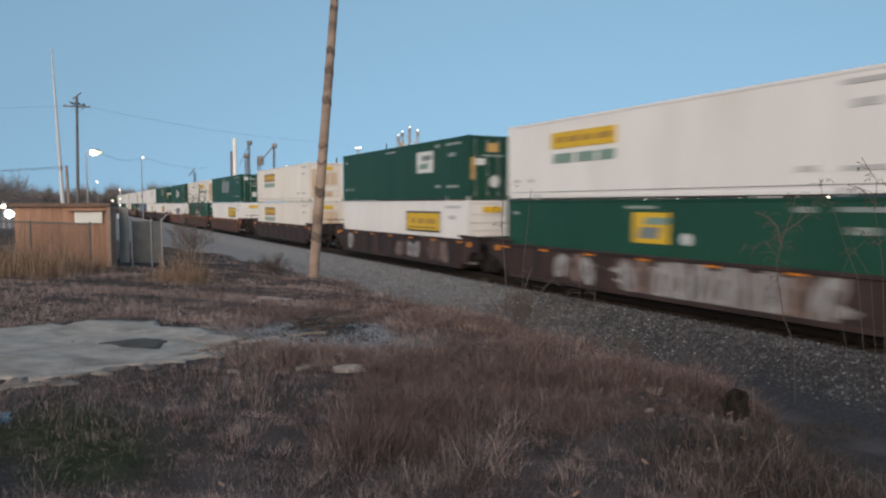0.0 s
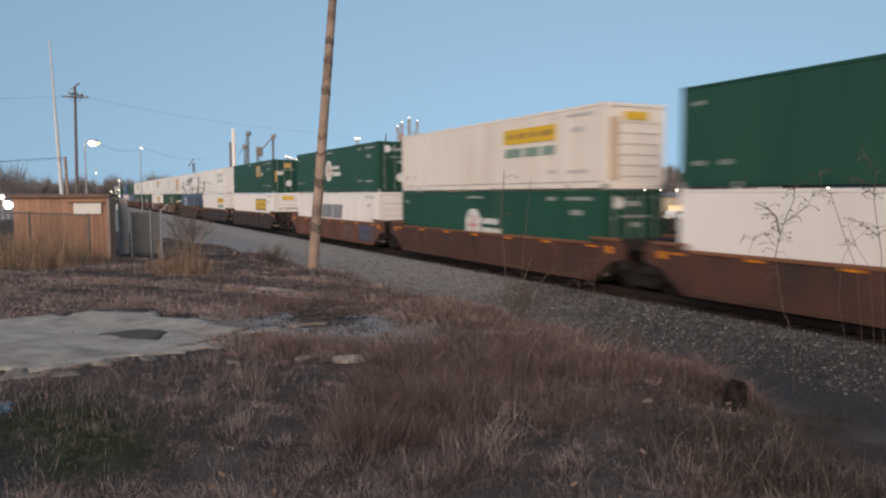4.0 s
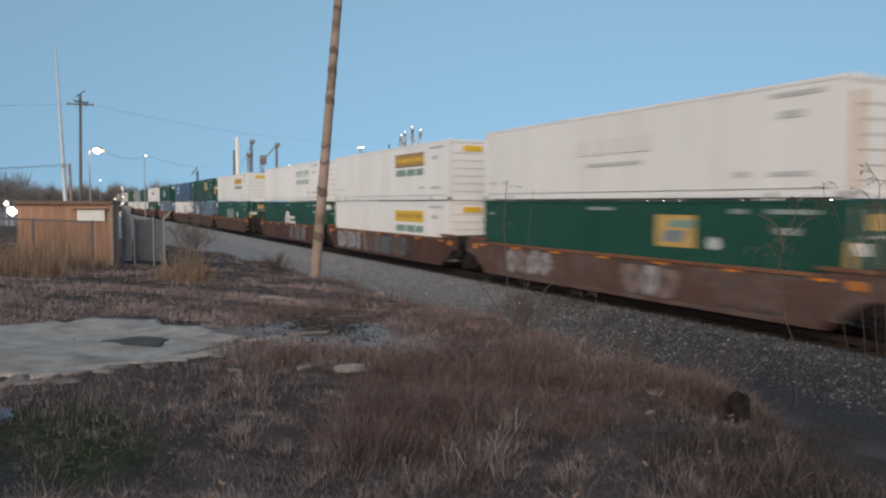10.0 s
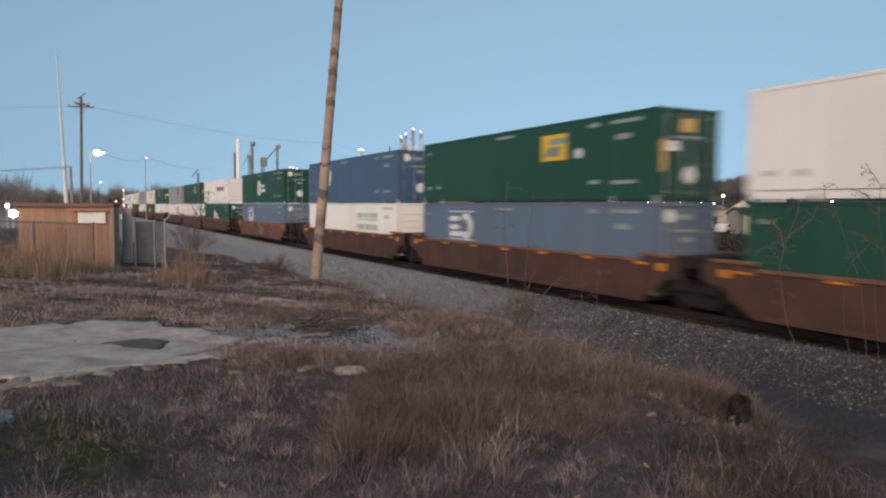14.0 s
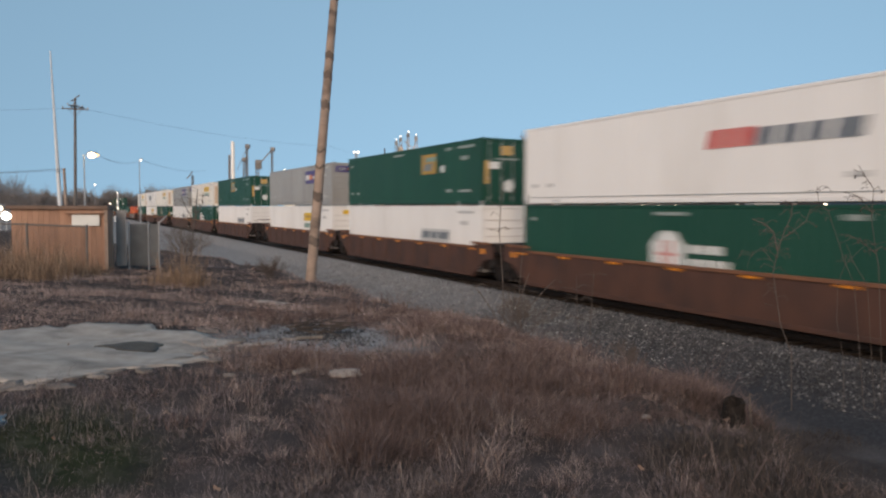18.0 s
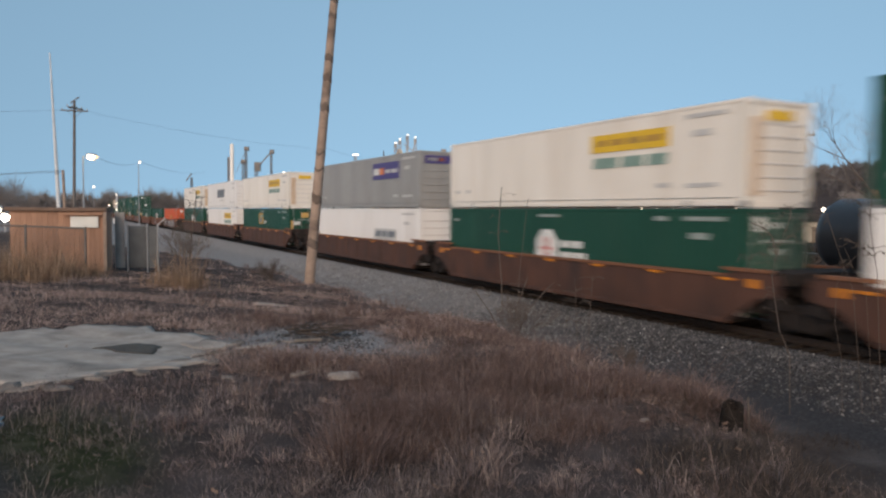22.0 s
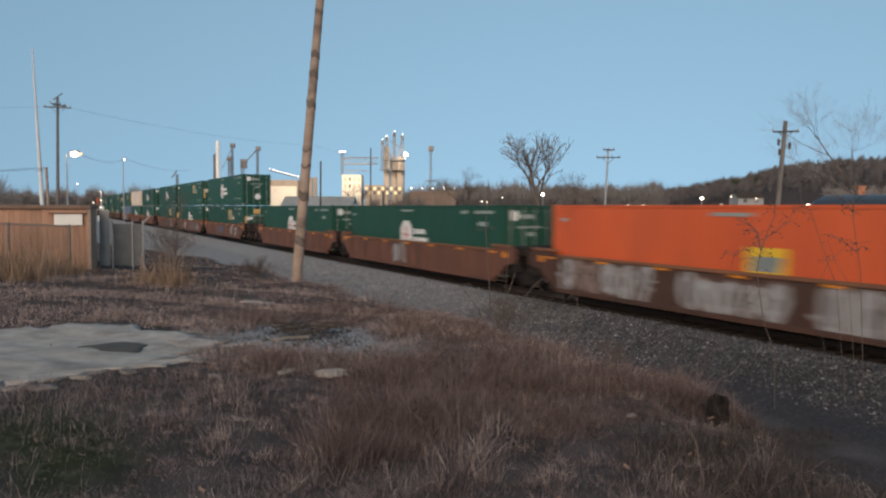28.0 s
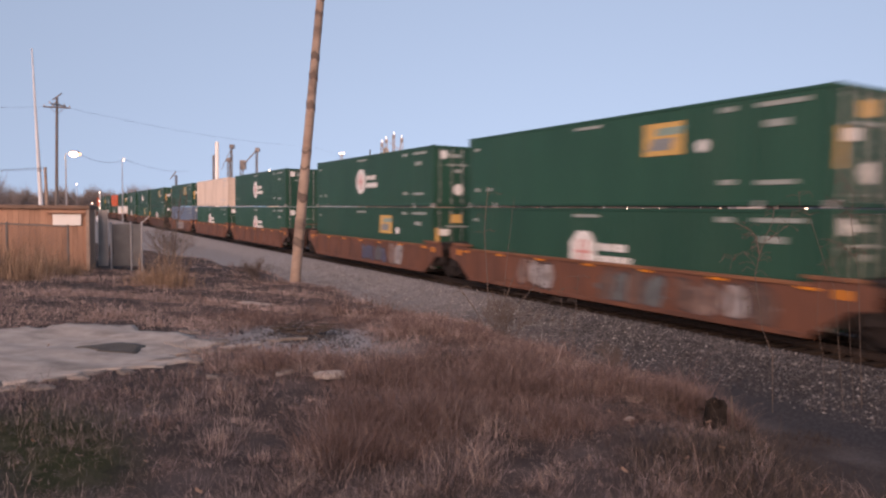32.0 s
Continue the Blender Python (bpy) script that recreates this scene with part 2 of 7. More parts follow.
def prism(bm, outline, y0, y1):
    """A plate in the x-z plane, given as (x, z) corners, from y0 to y1."""
    front = [bm.verts.new((x, y0, z)) for x, z in outline]
    rear = [bm.verts.new((x, y1, z)) for x, z in outline]
    bm.faces.new(front)
    bm.faces.new(rear[::-1])
    n = len(outline)
    for i in range(n):
        bm.faces.new((front[i], rear[i], rear[(i + 1) % n], front[(i + 1) % n]))


def soften(bm, width, seg=1):
    bmesh.ops.bevel(bm, geom=list(bm.edges), offset=width, segments=seg, affect="EDGES", clamp_overlap=True)


def mesh_of(name, bm, material, smooth=False):
    bmesh.ops.recalc_face_normals(bm, faces=bm.faces)
    me = bpy.data.meshes.new(name)
    bm.to_mesh(me)
    bm.free()
    me.materials.append(material)
    if smooth:
        for p in me.polygons:
            p.use_smooth = True
    return me


def part(name, bm, material, parent=None, label="", smooth=False):
    ob = new(name, mesh_of(name, bm, material, smooth))
    ob.parent = parent
    return tagged(ob, label)


def thing(name, m, label, category, group=""):
    ob = new(name)
    ob.matrix_world = m
    return tagged(ob, label, category, group)


def raw(name, verts, faces, material, parent=None, smooth=False):
    me = bpy.data.meshes.new(name)
    me.from_pydata(verts, [], faces)
    me.materials.append(material)
    if smooth:
        for p in me.polygons:
            p.use_smooth = True
    ob = new(name, me)
    ob.parent = parent
    return ob


# ---- ground: one sheet, with the bank by the camera, the gravel way and the ballast ----
def smooth_step(a, b, x):
    k = np.clip((x - a) / (b - a), 0, 1)
    return k * k * (3 - 2 * k)


def wave(x, y, k):
    return np.sin(x * 1.7 * k + 1.3) * np.cos(y * 1.3 * k - 0.7) + 0.5 * np.sin(x * 3.1 * k - y * 2.3 * k + 2.1) + 0.35 * np.cos(x * 5.3 * k + y * 4.7 * k)


def crest(u):
    return 6.6 - 5.5 * smooth_step(24, 60, -u) - 1.9 * smooth_step(-6.4, -3.6, u) + 0.22 * np.sin(u * 0.9) + 0.12 * np.sin(u * 2.7 + 1)


def ground_z(u, s):
    u, s = np.asarray(u, float), np.asarray(s, float)
    bank = 1.45 - 0.06 * np.clip(s, -3, 8) - 0.008 * np.clip(-u, 0, 90) + 0.035 * wave(u, s, 0.5) + 0.015 * wave(u, s, 1.9)
    low = -0.62 + 0.02 * wave(u, s, 0.8)
    z = bank + (low - bank) * smooth_step(0, 2.6, s - crest(u))
    z = z + (low - z) * smooth_step(70, 130, -u)
    z = z + (low - z) * smooth_step(30, 60, -s)
    off = np.abs(s - TRACK_S)
    z = z + (-0.17 - z) * smooth_step(4.3, 1.75, off) * (s > 10) - 0.10 * smooth_step(1.5, 1.2, off)
    off2 = np.abs(s - 28.4)
    z = np.where(s > TRACK_S + 3, z + (-0.85 - z) * smooth_step(4.0, 2.0, off2), z)
    x, y = D_U.x * u + D_S.x * s, D_U.y * u + D_S.y * s
    z = z - 0.34 * np.exp(-(np.hypot((x - 2.74) / 0.30, (y - 6.9) / 0.45) ** 4))
    # a swell of the bank under the sedge
    z = z + 0.16 * smooth_step(1.4, 0.0, np.abs(s - crest(u) + 1.1)) * smooth_step(-12.5, -9.5, u) * smooth_step(-4.6, -6.2, u)
    slope = x / np.maximum(y, 1.0)
    hill = 18.5 * smooth_step(0.24, 0.62, slope) * smooth_step(190, 330, y) + 4 * smooth_step(-0.1, 0.2, slope) * smooth_step(180, 300, y)
    return z + hill + 0.04 * hill * wave(x * 0.02, y * 0.02, 1.0)


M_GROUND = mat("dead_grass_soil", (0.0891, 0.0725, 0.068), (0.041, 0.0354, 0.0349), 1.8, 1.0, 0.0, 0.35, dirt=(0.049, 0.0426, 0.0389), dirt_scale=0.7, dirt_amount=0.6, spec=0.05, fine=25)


def build_ground():
    a = np.linspace(-1, 1, 420)
    us = -12 + np.sinh(a * 6.0) / math.sinh(6.0) * 2200
    ss = 6 + np.sinh(a * 6.0) / math.sinh(6.0) * 2200
    uu, sv = np.meshgrid(us, ss, indexing="ij")
    zz = ground_z(uu, sv)
    px = D_U.x * uu + D_S.x * sv
    py = D_U.y * uu + D_S.y * sv
    verts = np.stack([px, py, zz], -1).reshape(-1, 3)
    n = len(a)
    i = np.arange(n * n).reshape(n, n)
    faces = np.stack([i[:-1, :-1], i[1:, :-1], i[1:, 1:], i[:-1, 1:]], -1).reshape(-1, 4)
    me = bpy.data.meshes.new("ground")
    me.from_pydata(verts.tolist(), [], faces.tolist())
    zone = me.color_attributes.new("zone", "FLOAT_COLOR", "POINT")
    wob = 0.35 * wave(uu, sv, 0.6) + 0.2 * wave(uu, sv, 2.3)
    inner = smooth_step(-0.2, 0.9, sv - crest(uu) + wob * 0.6)
    gravel = inner * (0.06 + 0.94 * np.maximum(smooth_step(10.4, 11.6, sv + wob * 0.5), smooth_step(10, 16, -uu)))
    gravel = np.maximum(gravel, smooth_step(60, 90, -uu))
    gravel = gravel * (1 - smooth_step(21.5, 23.0, sv) * smooth_step(24.5, 23.5, sv)) * (1 - smooth_step(33, 36, sv + wob))
    patch = smooth_step(1.5, 0.8, np.hypot((uu + 10.2) / 1.5, (sv - 3.4) / 1.2) + wob * 0.5)
    green = smooth_step(1.25, 0.6, np.hypot((uu + 5.7) / 1.3, (sv - 0.0) / 0.65) + wob * 0.4)
    green = np.maximum(green, smooth_step(1.2, 0.8, np.hypot((uu + 12.5) / 3.0, (sv + 2.6) / 1.2) + wob * 0.4))
    tar_shade = smooth_step(1.2, 0.8, np.hypot((uu + 4.6) / 1.5, (sv + 0.85) / 0.55) + wob * 0.25)
    # darker grey on the slope below the bank's near end
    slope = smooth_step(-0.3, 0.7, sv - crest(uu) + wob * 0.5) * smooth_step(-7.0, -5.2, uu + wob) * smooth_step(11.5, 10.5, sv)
    tar_shade = np.maximum(tar_shade, 0.75 * slope)
    # darkness of the stump's hollow, shade painted into the ground colour
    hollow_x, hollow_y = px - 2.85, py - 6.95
    tar_shade = np.maximum(tar_shade, smooth_step(1.3, 0.6, np.hypot(hollow_x / 0.55, hollow_y / 0.8) + wob * 0.2))
    # shade under the train, put into the ground colour between the rails
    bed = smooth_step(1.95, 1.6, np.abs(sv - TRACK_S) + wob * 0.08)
    tar_shade = np.maximum(tar_shade, bed)
    gravel = gravel * (1 - bed)
    coarse = smooth_step(-32, -11, uu + 4 * wob) * smooth_step(9.5, 11.5, sv)
    data = np.stack([np.maximum(gravel, patch), green, tar_shade, coarse], -1).reshape(-1)
    zone.data.foreach_set("color", data.astype(np.float32))
    me.materials.append(M_GROUND)
    for p in me.polygons:
        p.use_smooth = True
    ob = new("ground", me)
    return tagged(ob, "dead brown grass bank above a grey gravel railway bed", "ground", kind="structure")


def zone_ground(m):
    nt, ln = m.node_tree.nodes, m.node_tree.links
    b = nt["Principled BSDF"]
    base = b.inputs["Base Color"].links[0].from_socket
    at = nt.new("ShaderNodeAttribute")
    at.attribute_name = "zone"
    sep = nt.new("ShaderNodeSeparateColor")
    ln.new(at.outputs["Color"], sep.inputs[0])
    tc = nt.new("ShaderNodeTexCoord")

    def speck(scale, c1, c2, c3):
        v = nt.new("ShaderNodeTexVoronoi")
        v.inputs["Scale"].default_value = scale
        ln.new(tc.outputs["Object"], v.inputs["Vector"])
        r = nt.new("ShaderNodeValToRGB")
        r.color_ramp.elements[0].color, r.color_ramp.elements[1].color = (*c1, 1), (*c3, 1)
        e = r.color_ramp.elements.new(0.6)
        e.color = (*c2, 1)
        sepc = nt.new("ShaderNodeSeparateColor")
        ln.new(v.outputs["Color"], sepc.inputs[0])
        ln.new(sepc.outputs[0], r.inputs[0])
        return r.outputs[0], v

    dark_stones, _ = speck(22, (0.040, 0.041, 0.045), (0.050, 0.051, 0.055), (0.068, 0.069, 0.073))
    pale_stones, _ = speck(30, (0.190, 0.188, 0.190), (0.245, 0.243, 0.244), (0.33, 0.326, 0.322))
    both = nt.new("ShaderNodeMix")
    both.data_type = "RGBA"
    ln.new(at.outputs["Alpha"], both.inputs[0])
    ln.new(pale_stones, both.inputs[6])
    ln.new(dark_stones, both.inputs[7])
    stones = both.outputs[2]
    grass, _ = speck(9, (0.022, 0.026, 0.014), (0.034, 0.040, 0.020), (0.055, 0.055, 0.034))
    # one dark grey for asphalt, the slope and the painted shade
    tar_shade, _ = speck(40, (0.026, 0.026, 0.028), (0.038, 0.037, 0.038), (0.060, 0.058, 0.057))
    for k, src in ((1, grass), (2, tar_shade), (0, stones)):
        mx = nt.new("ShaderNodeMix")
        mx.data_type = "RGBA"
        ln.new(sep.outputs[k], mx.inputs[0])
        ln.new(base, mx.inputs[6])
        ln.new(src, mx.inputs[7])
        base = mx.outputs[2]
    ln.new(base, b.inputs["Base Color"])


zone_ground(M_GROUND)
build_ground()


# ---- track ----
def build_track(s, name, u0, u1, z, label):
    track = thing(name, pose_us(0, s, z), label, "railway track")
    tagged(track, kind="structure")
    prof = [(-0.075, -0.18), (0.075, -0.18), (0.075, -0.165), (0.012, -0.14), (0.012, -0.045), (0.036, -0.03), (0.036, 0), (-0.036, 0), (-0.036, -0.03), (-0.012, -0.045), (-0.012, -0.14), (-0.075, -0.165)]
    for side in (-0.7525, 0.7525):
        bm = bmesh.new()
        one = [bm.verts.new((u0, side + y, zz)) for y, zz in prof]
        two = [bm.verts.new((u1, side + y, zz)) for y, zz in prof]
        n = len(prof)
        bm.faces.new(one), bm.faces.new(two[::-1])
        for i in range(n):
            bm.faces.new((one[i], one[(i + 1) % n], two[(i + 1) % n], two[i]))
        part("rail", bm, M_RAIL, track)
    bm = bmesh.new()
    box(bm, -0.11, 0.11, -1.3, 1.3, -0.36, -0.178)
    soften(bm, 0.012)
    tie = mesh_of("tie", bm, M_TIE)
    rng = random.Random(5)
    for i in range(150):
        ob = new("tie", tie)
        ob.parent = track
        ob.matrix_basis = pose(-58 + i * 0.5, rng.uniform(-0.05, 0.05), rng.uniform(-0.012, 0.004), 0, 0, rng.uniform(-1.5, 1.5))
    return track


build_track(TRACK_S, "main_track", -900, 420, 0.0, "rusty steel rails on weathered ties in grey ballast")
build_track(28.4, "siding_track", -300, 200, -0.70, "rusty steel siding rails on old ties behind the main line")


# ---- containers ----
CL, CW, CH = 16.15, 2.59, 2.885
X0 = -CL / 2
FLOOR_Z = 0.36
GAP = 0.025


def wall_sheet(name, parent, material, y, outward):
    """A long side with shallow pressed ribs."""
    verts, faces = [], []
    pitch, depth, x = 0.32, 0.016, X0 + 0.16
    rows = []
    while x < -X0 - 0.3:
        for dx, dy in ((0, 0), (0.22, 0), (0.25, -depth), (0.29, -depth)):
            rows.append((x + dx, y + outward * dy))
        x += pitch
    rows.append((-X0 - 0.14, y))
    for k in (0.14, CH - 0.11):
        verts += [(px, py, k) for px, py in rows]
    n = len(rows)
    faces = [(i, i + 1, n + i + 1, n + i) if outward < 0 else (i, n + i, n + i + 1, i + 1) for i in range(n - 1)]
    verts += [(px, y - outward * 0.05, pz) for px, py, pz in list(verts)]
    faces += [tuple(2 * n + k for k in f[::-1]) for f in faces]
    return raw(name, verts, faces, material, parent)


def container_template(colour, front):
    body = BODY[colour]
    c = thing("shipping_container", Matrix(), "", "container")
    half = CW / 2
    for y in (-1, 1):
        wall_sheet("side_panel", c, body, y * (half - 0.012), y)
        bm = bmesh.new()
        box(bm, X0 + 0.14, -X0 - 0.14, y * half, y * (half - 0.09), 0.03, 0.15)
        soften(bm, 0.008)
        part("bottom_rail", bm, body, c)
        bm = bmesh.new()
        box(bm, X0 + 0.14, -X0 - 0.14, y * half, y * (half - 0.07), CH - 0.12, CH - 0.02)
        soften(bm, 0.01)
        part("top_rail", bm, body, c)
        for x in (X0 + 0.08, X0 + 2.0, -X0 - 2.0, -X0 - 0.08):
            bm = bmesh.new()
            box(bm, x - 0.08, x + 0.08, y * (half + 0.004), y * (half - 0.12), 0.17, CH - 0.17)
            soften(bm, 0.012)
            part("corner_post" if abs(x) > 7 else "intermediate_post", bm, body, c)
            for z in ((0.0, CH - 0.17) if abs(x) > 7 else (0.0,)):
                bm = bmesh.new()
                box(bm, x - 0.09, x + 0.09, y * (half + 0.008), y * (half - 0.15), z, z + 0.17)
                soften(bm, 0.015)
                part("corner_casting", bm, M_CASTING if z == 0 else body, c)
    bm = bmesh.new()
    box(bm, X0 + 0.05, -X0 - 0.05, -half + 0.07, half - 0.07, CH - 0.075, CH - 0.045)
    for i in range(26):
        box(bm, X0 + 0.4 + i * 0.61, X0 + 0.48 + i * 0.61, -half + 0.1, half - 0.1, CH - 0.046, CH - 0.025)
    part("roof", bm, body, c)
    bm = bmesh.new()
    box(bm, X0 + 0.05, -X0 - 0.05, -half + 0.09, half - 0.09, 0.06, 0.14)
    part("floor", bm, M_UNDER, c)
    bm = bmesh.new()
    box(bm, X0 + 0.03, X0 + 0.06, -half + 0.12, half - 0.12, 0.14, CH - 0.12)
    part("end_wall", bm, body, c)
    xe = -X0 - 0.05
    for z0, z1 in ((0.0, 0.16), (CH - 0.14, CH - 0.02)):
        bm = bmesh.new()
        box(bm, xe - 0.06, xe + 0.045, -half + 0.16, half - 0.16, z0, z1)
        soften(bm, 0.01)
        part("end_sill" if z0 == 0 else "end_header", bm, body, c)
    if front == "doors":
        for y in (-1, 1):
            bm = bmesh.new()
            box(bm, xe - 0.03, xe + 0.012, y * 0.012, y * (half - 0.13), 0.17, CH - 0.15)
            soften(bm, 0.008)
            door = part("door", bm, body, c)
            for yy in (0.28, 0.92):
                bm = bmesh.new()
                rod(bm, (xe + 0.045, y * yy, 0.1), (xe + 0.045, y * yy, CH - 0.1), 0.02, seg=6)
                for zz in (0.25, 1.1, 1.9, CH - 0.3):
                    box(bm, xe + 0.01, xe + 0.06, y * yy - 0.05, y * yy + 0.05, zz, zz + 0.07)
                part("lock_rod", bm, M_CASTING, door)
    else:
        bm = bmesh.new()
        box(bm, xe - 0.03, xe + 0.005, -half + 0.12, half - 0.12, 0.16, CH - 0.14)
        part("front_wall", bm, body, c)
        for i in range(6):
            bm = bmesh.new()
            z = 0.42 + i * 0.36
            box(bm, xe + 0.004, xe + 0.03, -half + 0.2, half - 0.2, z, z + 0.05)
            soften(bm, 0.01)
            part("rib", bm, M_RIB if colour in ("white", "cream") else body, c)
    return c


def plate(c, name, material, x0, x1, z0, z1, label="", y=-CW / 2, slant=0.0, proud=0.008):
    """A flat marking on the side that faces the camera; x from the container's rear end."""
    bm = bmesh.new()
    prism(bm, [(X0 + x0, z0), (X0 + x1, z0), (X0 + x1 + slant, z1), (X0 + x0 + slant, z1)], y - proud, y + 0.02)
    return part(name, bm, material, c, label)


def end_plate(c, name, material, y0, y1, z0, z1, label=""):
    bm = bmesh.new()
    box(bm, -X0 - 0.06, -X0 - 0.005, y0, y1, z0, z1)
    return part(name, bm, material, c, label)


def end_disc(c, name, material, y, z, r):
    bm = bmesh.new()
    rod(bm, (-X0 - 0.06, y, z), (-X0 - 0.005, y, z), r, seg=8)
    return part(name, bm, material, c)


def disc_plate(c, name, material, x, z, r, label="", sides=8, proud=0.008, tall=1.0):
    bm = bmesh.new()
    prism(bm, [(X0 + x + r * math.cos(a), z + tall * r * math.sin(a)) for a in [(k + 0.5) * 2 * math.pi / sides for k in range(sides)]], -CW / 2 - proud, -CW / 2 + 0.02)
    return part(name, bm, material, c, label)


def bars(c, name, material, x0, x1, z0, z1, widths, slant=0.0, proud=0.012):
    """A line of lettering as plain blocks."""
    total, x = sum(widths), x0
    bm = bmesh.new()
    y = -CW / 2
    for i, w in enumerate(widths):
        step = (x1 - x0) * w / total
        if i % 2 == 0:
            prism(bm, [(X0 + x, z0), (X0 + x + step, z0), (X0 + x + step + slant, z1), (X0 + x + slant, z1)], y - proud, y + 0.02)
        x += step
    part("lettering", bm, material, c)


def decorate(c, colour, logo, kind_front, shift=0.0, plain=False):
    global X0
    green = colour in ("green", "blue", "slate", "orange")
    mark = M_MARK if green else M_FAINT
    for x0, x1, z0, z1 in ((0.45, 0.75, 2.3, 2.42), (0.5, 0.85, 0.62, 0.76), (1.45, 1.75, 0.62, 0.76), (6.9, 8.2, 2.56, 2.66), (12.9, 13.4, 2.5, 2.64), (14.05, 15.45, 2.52, 2.64), (14.3, 14.95, 2.0, 2.18), (12.95, 13.45, 0.58, 0.72), (14.1, 15.2, 0.56, 0.68)):
        if (green or z0 < 1 or x0 > 14) and not (plain and x0 < 10):
            plate(c, "lettering_bar", mark, x0, x1, z0, z1)
    X0 = -CL / 2 + shift
    if not green:
        plate(c, "rub_strip", M_DARKMARK, 0.3 - shift, 15.8 - shift, 0.245, 0.262)
    if logo == "yg" or logo == "yg_dim":
        plate(c, "yellow_panel", M_YELLOW if logo == "yg" else M_GOLD, 9.9, 13.4, 1.80, 2.38, "yellow company panel with dark lettering")
        if logo == "yg_dim":
            for z in (1.76, 2.38):
                plate(c, "panel_edge", M_BLACK, 9.85, 13.45, z, z + 0.05)
        bars(c, "lettering_bar", M_GOLD if logo == "yg" else M_YELLOW, 10.15, 13.15, 2.0, 2.2, (3, 1, 4, 1, 3, 1, 5), 0.06)
        bars(c, "lettering_bar", M_DECALGREEN, 10.0, 13.3, 1.28, 1.62, (6, 1, 5, 1, 4), 0.05, 0.008)
    elif logo == "yb":
        plate(c, "black_panel", M_BLACK, 9.6, 13.45, 1.33, 2.36)
        plate(c, "yellow_panel", M_YELLOW, 9.68, 13.37, 1.42, 2.27, "yellow company panel with a black border", proud=0.012)
        bars(c, "lettering_bar", M_GOLD, 10.2, 12.9, 1.75, 2.0, (2, 1, 3, 1, 4), 0.06, 0.016)
        plate(c, "lettering_bar", M_BLACK, 10.0, 13.0, 1.52, 1.57, proud=0.016)
    elif logo in ("ysq", "ysq_dim", "ysq_pale"):
        plate(c, "yellow_panel", {"ysq": M_YELLOW, "ysq_dim": M_GOLD, "ysq_pale": M_OLDYELLOW}[logo], 10.15, 11.65, 1.5, 2.45, "square yellow company panel")
        plate(c, "lettering_bar", M_GREYPATCH, 10.35, 11.2, 1.65, 2.0, proud=0.014, slant=0.15)
        plate(c, "lettering_bar", M_DECALGREEN, 10.6, 11.6, 2.08, 2.3, proud=0.014, slant=0.1)
        disc_plate(c, "round_mark", M_DECALWHITE, 12.35, 1.68, 0.19)
    elif logo == "ysmall":
        plate(c, "yellow_panel", M_YELLOW, 10.55, 11.72, 1.08, 1.78, "small yellow company panel")
        plate(c, "lettering_bar", M_GREYPATCH, 10.68, 11.5, 1.17, 1.55, proud=0.014, slant=0.1)
    elif logo == "wsq":
        plate(c, "white_panel", M_DECALWHITE, 10.9, 12.7, 1.35, 2.4, "square white company panel")
        plate(c, "lettering_bar", M_DECALGREEN, 11.15, 12.1, 1.55, 1.8, proud=0.014, slant=0.15)
        plate(c, "lettering_bar", M_GREYPATCH, 11.5, 12.5, 1.95, 2.2, proud=0.014, slant=0.1)
    elif logo == "hex":
        disc_plate(c, "white_seal", M_DECALWHITE, 7.45, 1.42, 0.70, "white octagonal company seal", tall=1.05)
        for x in (7.22, 7.56):
            plate(c, "seal_mark", M_FADEDRED, x, x + 0.13, 1.02, 1.82, proud=0.014)
        plate(c, "seal_mark", M_FADEDRED, 7.05, 7.86, 1.36, 1.46, proud=0.018)
        bars(c, "lettering_bar", M_DECALWHITE, 8.30, 9.45, 1.48, 1.72, (3, 1, 2, 1, 4), 0.0)
        bars(c, "lettering_bar", M_DECALWHITE, 8.30, 9.70, 1.05, 1.32, (4, 1, 3, 1, 3, 1, 2), 0.0)
    elif logo == "letters":
        bars(c, "lettering_bar", M_DARKMARK, 5.9, 9.8, 1.2, 2.1, (4, 1, 6, 1, 2, 1, 4, 1, 4), 0.25)
        plate(c, "lettering_bar", M_FAINT, 7.2, 9.6, 0.82, 0.95)
    elif logo == "emblem":
        disc_plate(c, "emblem", M_DARKMARK, 6.5, 1.62, 0.55, "dark round emblem", 10)
        disc_plate(c, "emblem_mark", M_GOLD, 6.72, 1.36, 0.22, "", 8, 0.014)
        plate(c, "emblem_mark", M_WHITE, 6.15, 6.75, 1.62, 1.74, proud=0.014, slant=0.12)
        bars(c, "lettering_bar", M_DARKMARK, 7.3, 10.4, 1.55, 2.1, (4, 1, 6, 1, 2, 1, 4, 1, 4), 0.2)
        plate(c, "lettering_bar", M_DARKMARK, 7.2, 10.3, 1.4, 1.46, slant=0.03)
        plate(c, "lettering_bar", M_DARKMARK, 7.6, 10.6, 2.2, 2.26, slant=0.03)
    elif logo == "faint":
        bars(c, "lettering_bar", M_GHOST, 6.2, 9.9, 1.5, 2.0, (4, 1, 3, 1, 4, 1, 5), 0.1)
        plate(c, "lettering_bar", M_FAINT, 6.8, 9.4, 1.1, 1.22)
        end_plate(c, "rust_stain", M_RUSTSTREAK, -1.1, -0.8, 0.25, 2.5)
        end_plate(c, "rust_stain", M_RUSTSTREAK, 0.5, 0.85, 0.25, 2.6)
    elif logo == "greentext":
        plate(c, "green_panel", M_PALEGREEN, 9.9, 13.3, 1.85, 1.93)
        bars(c, "lettering_bar", M_PALEGREEN, 10.0, 13.2, 2.0, 2.3, (4, 1, 3, 1, 5), 0.08)
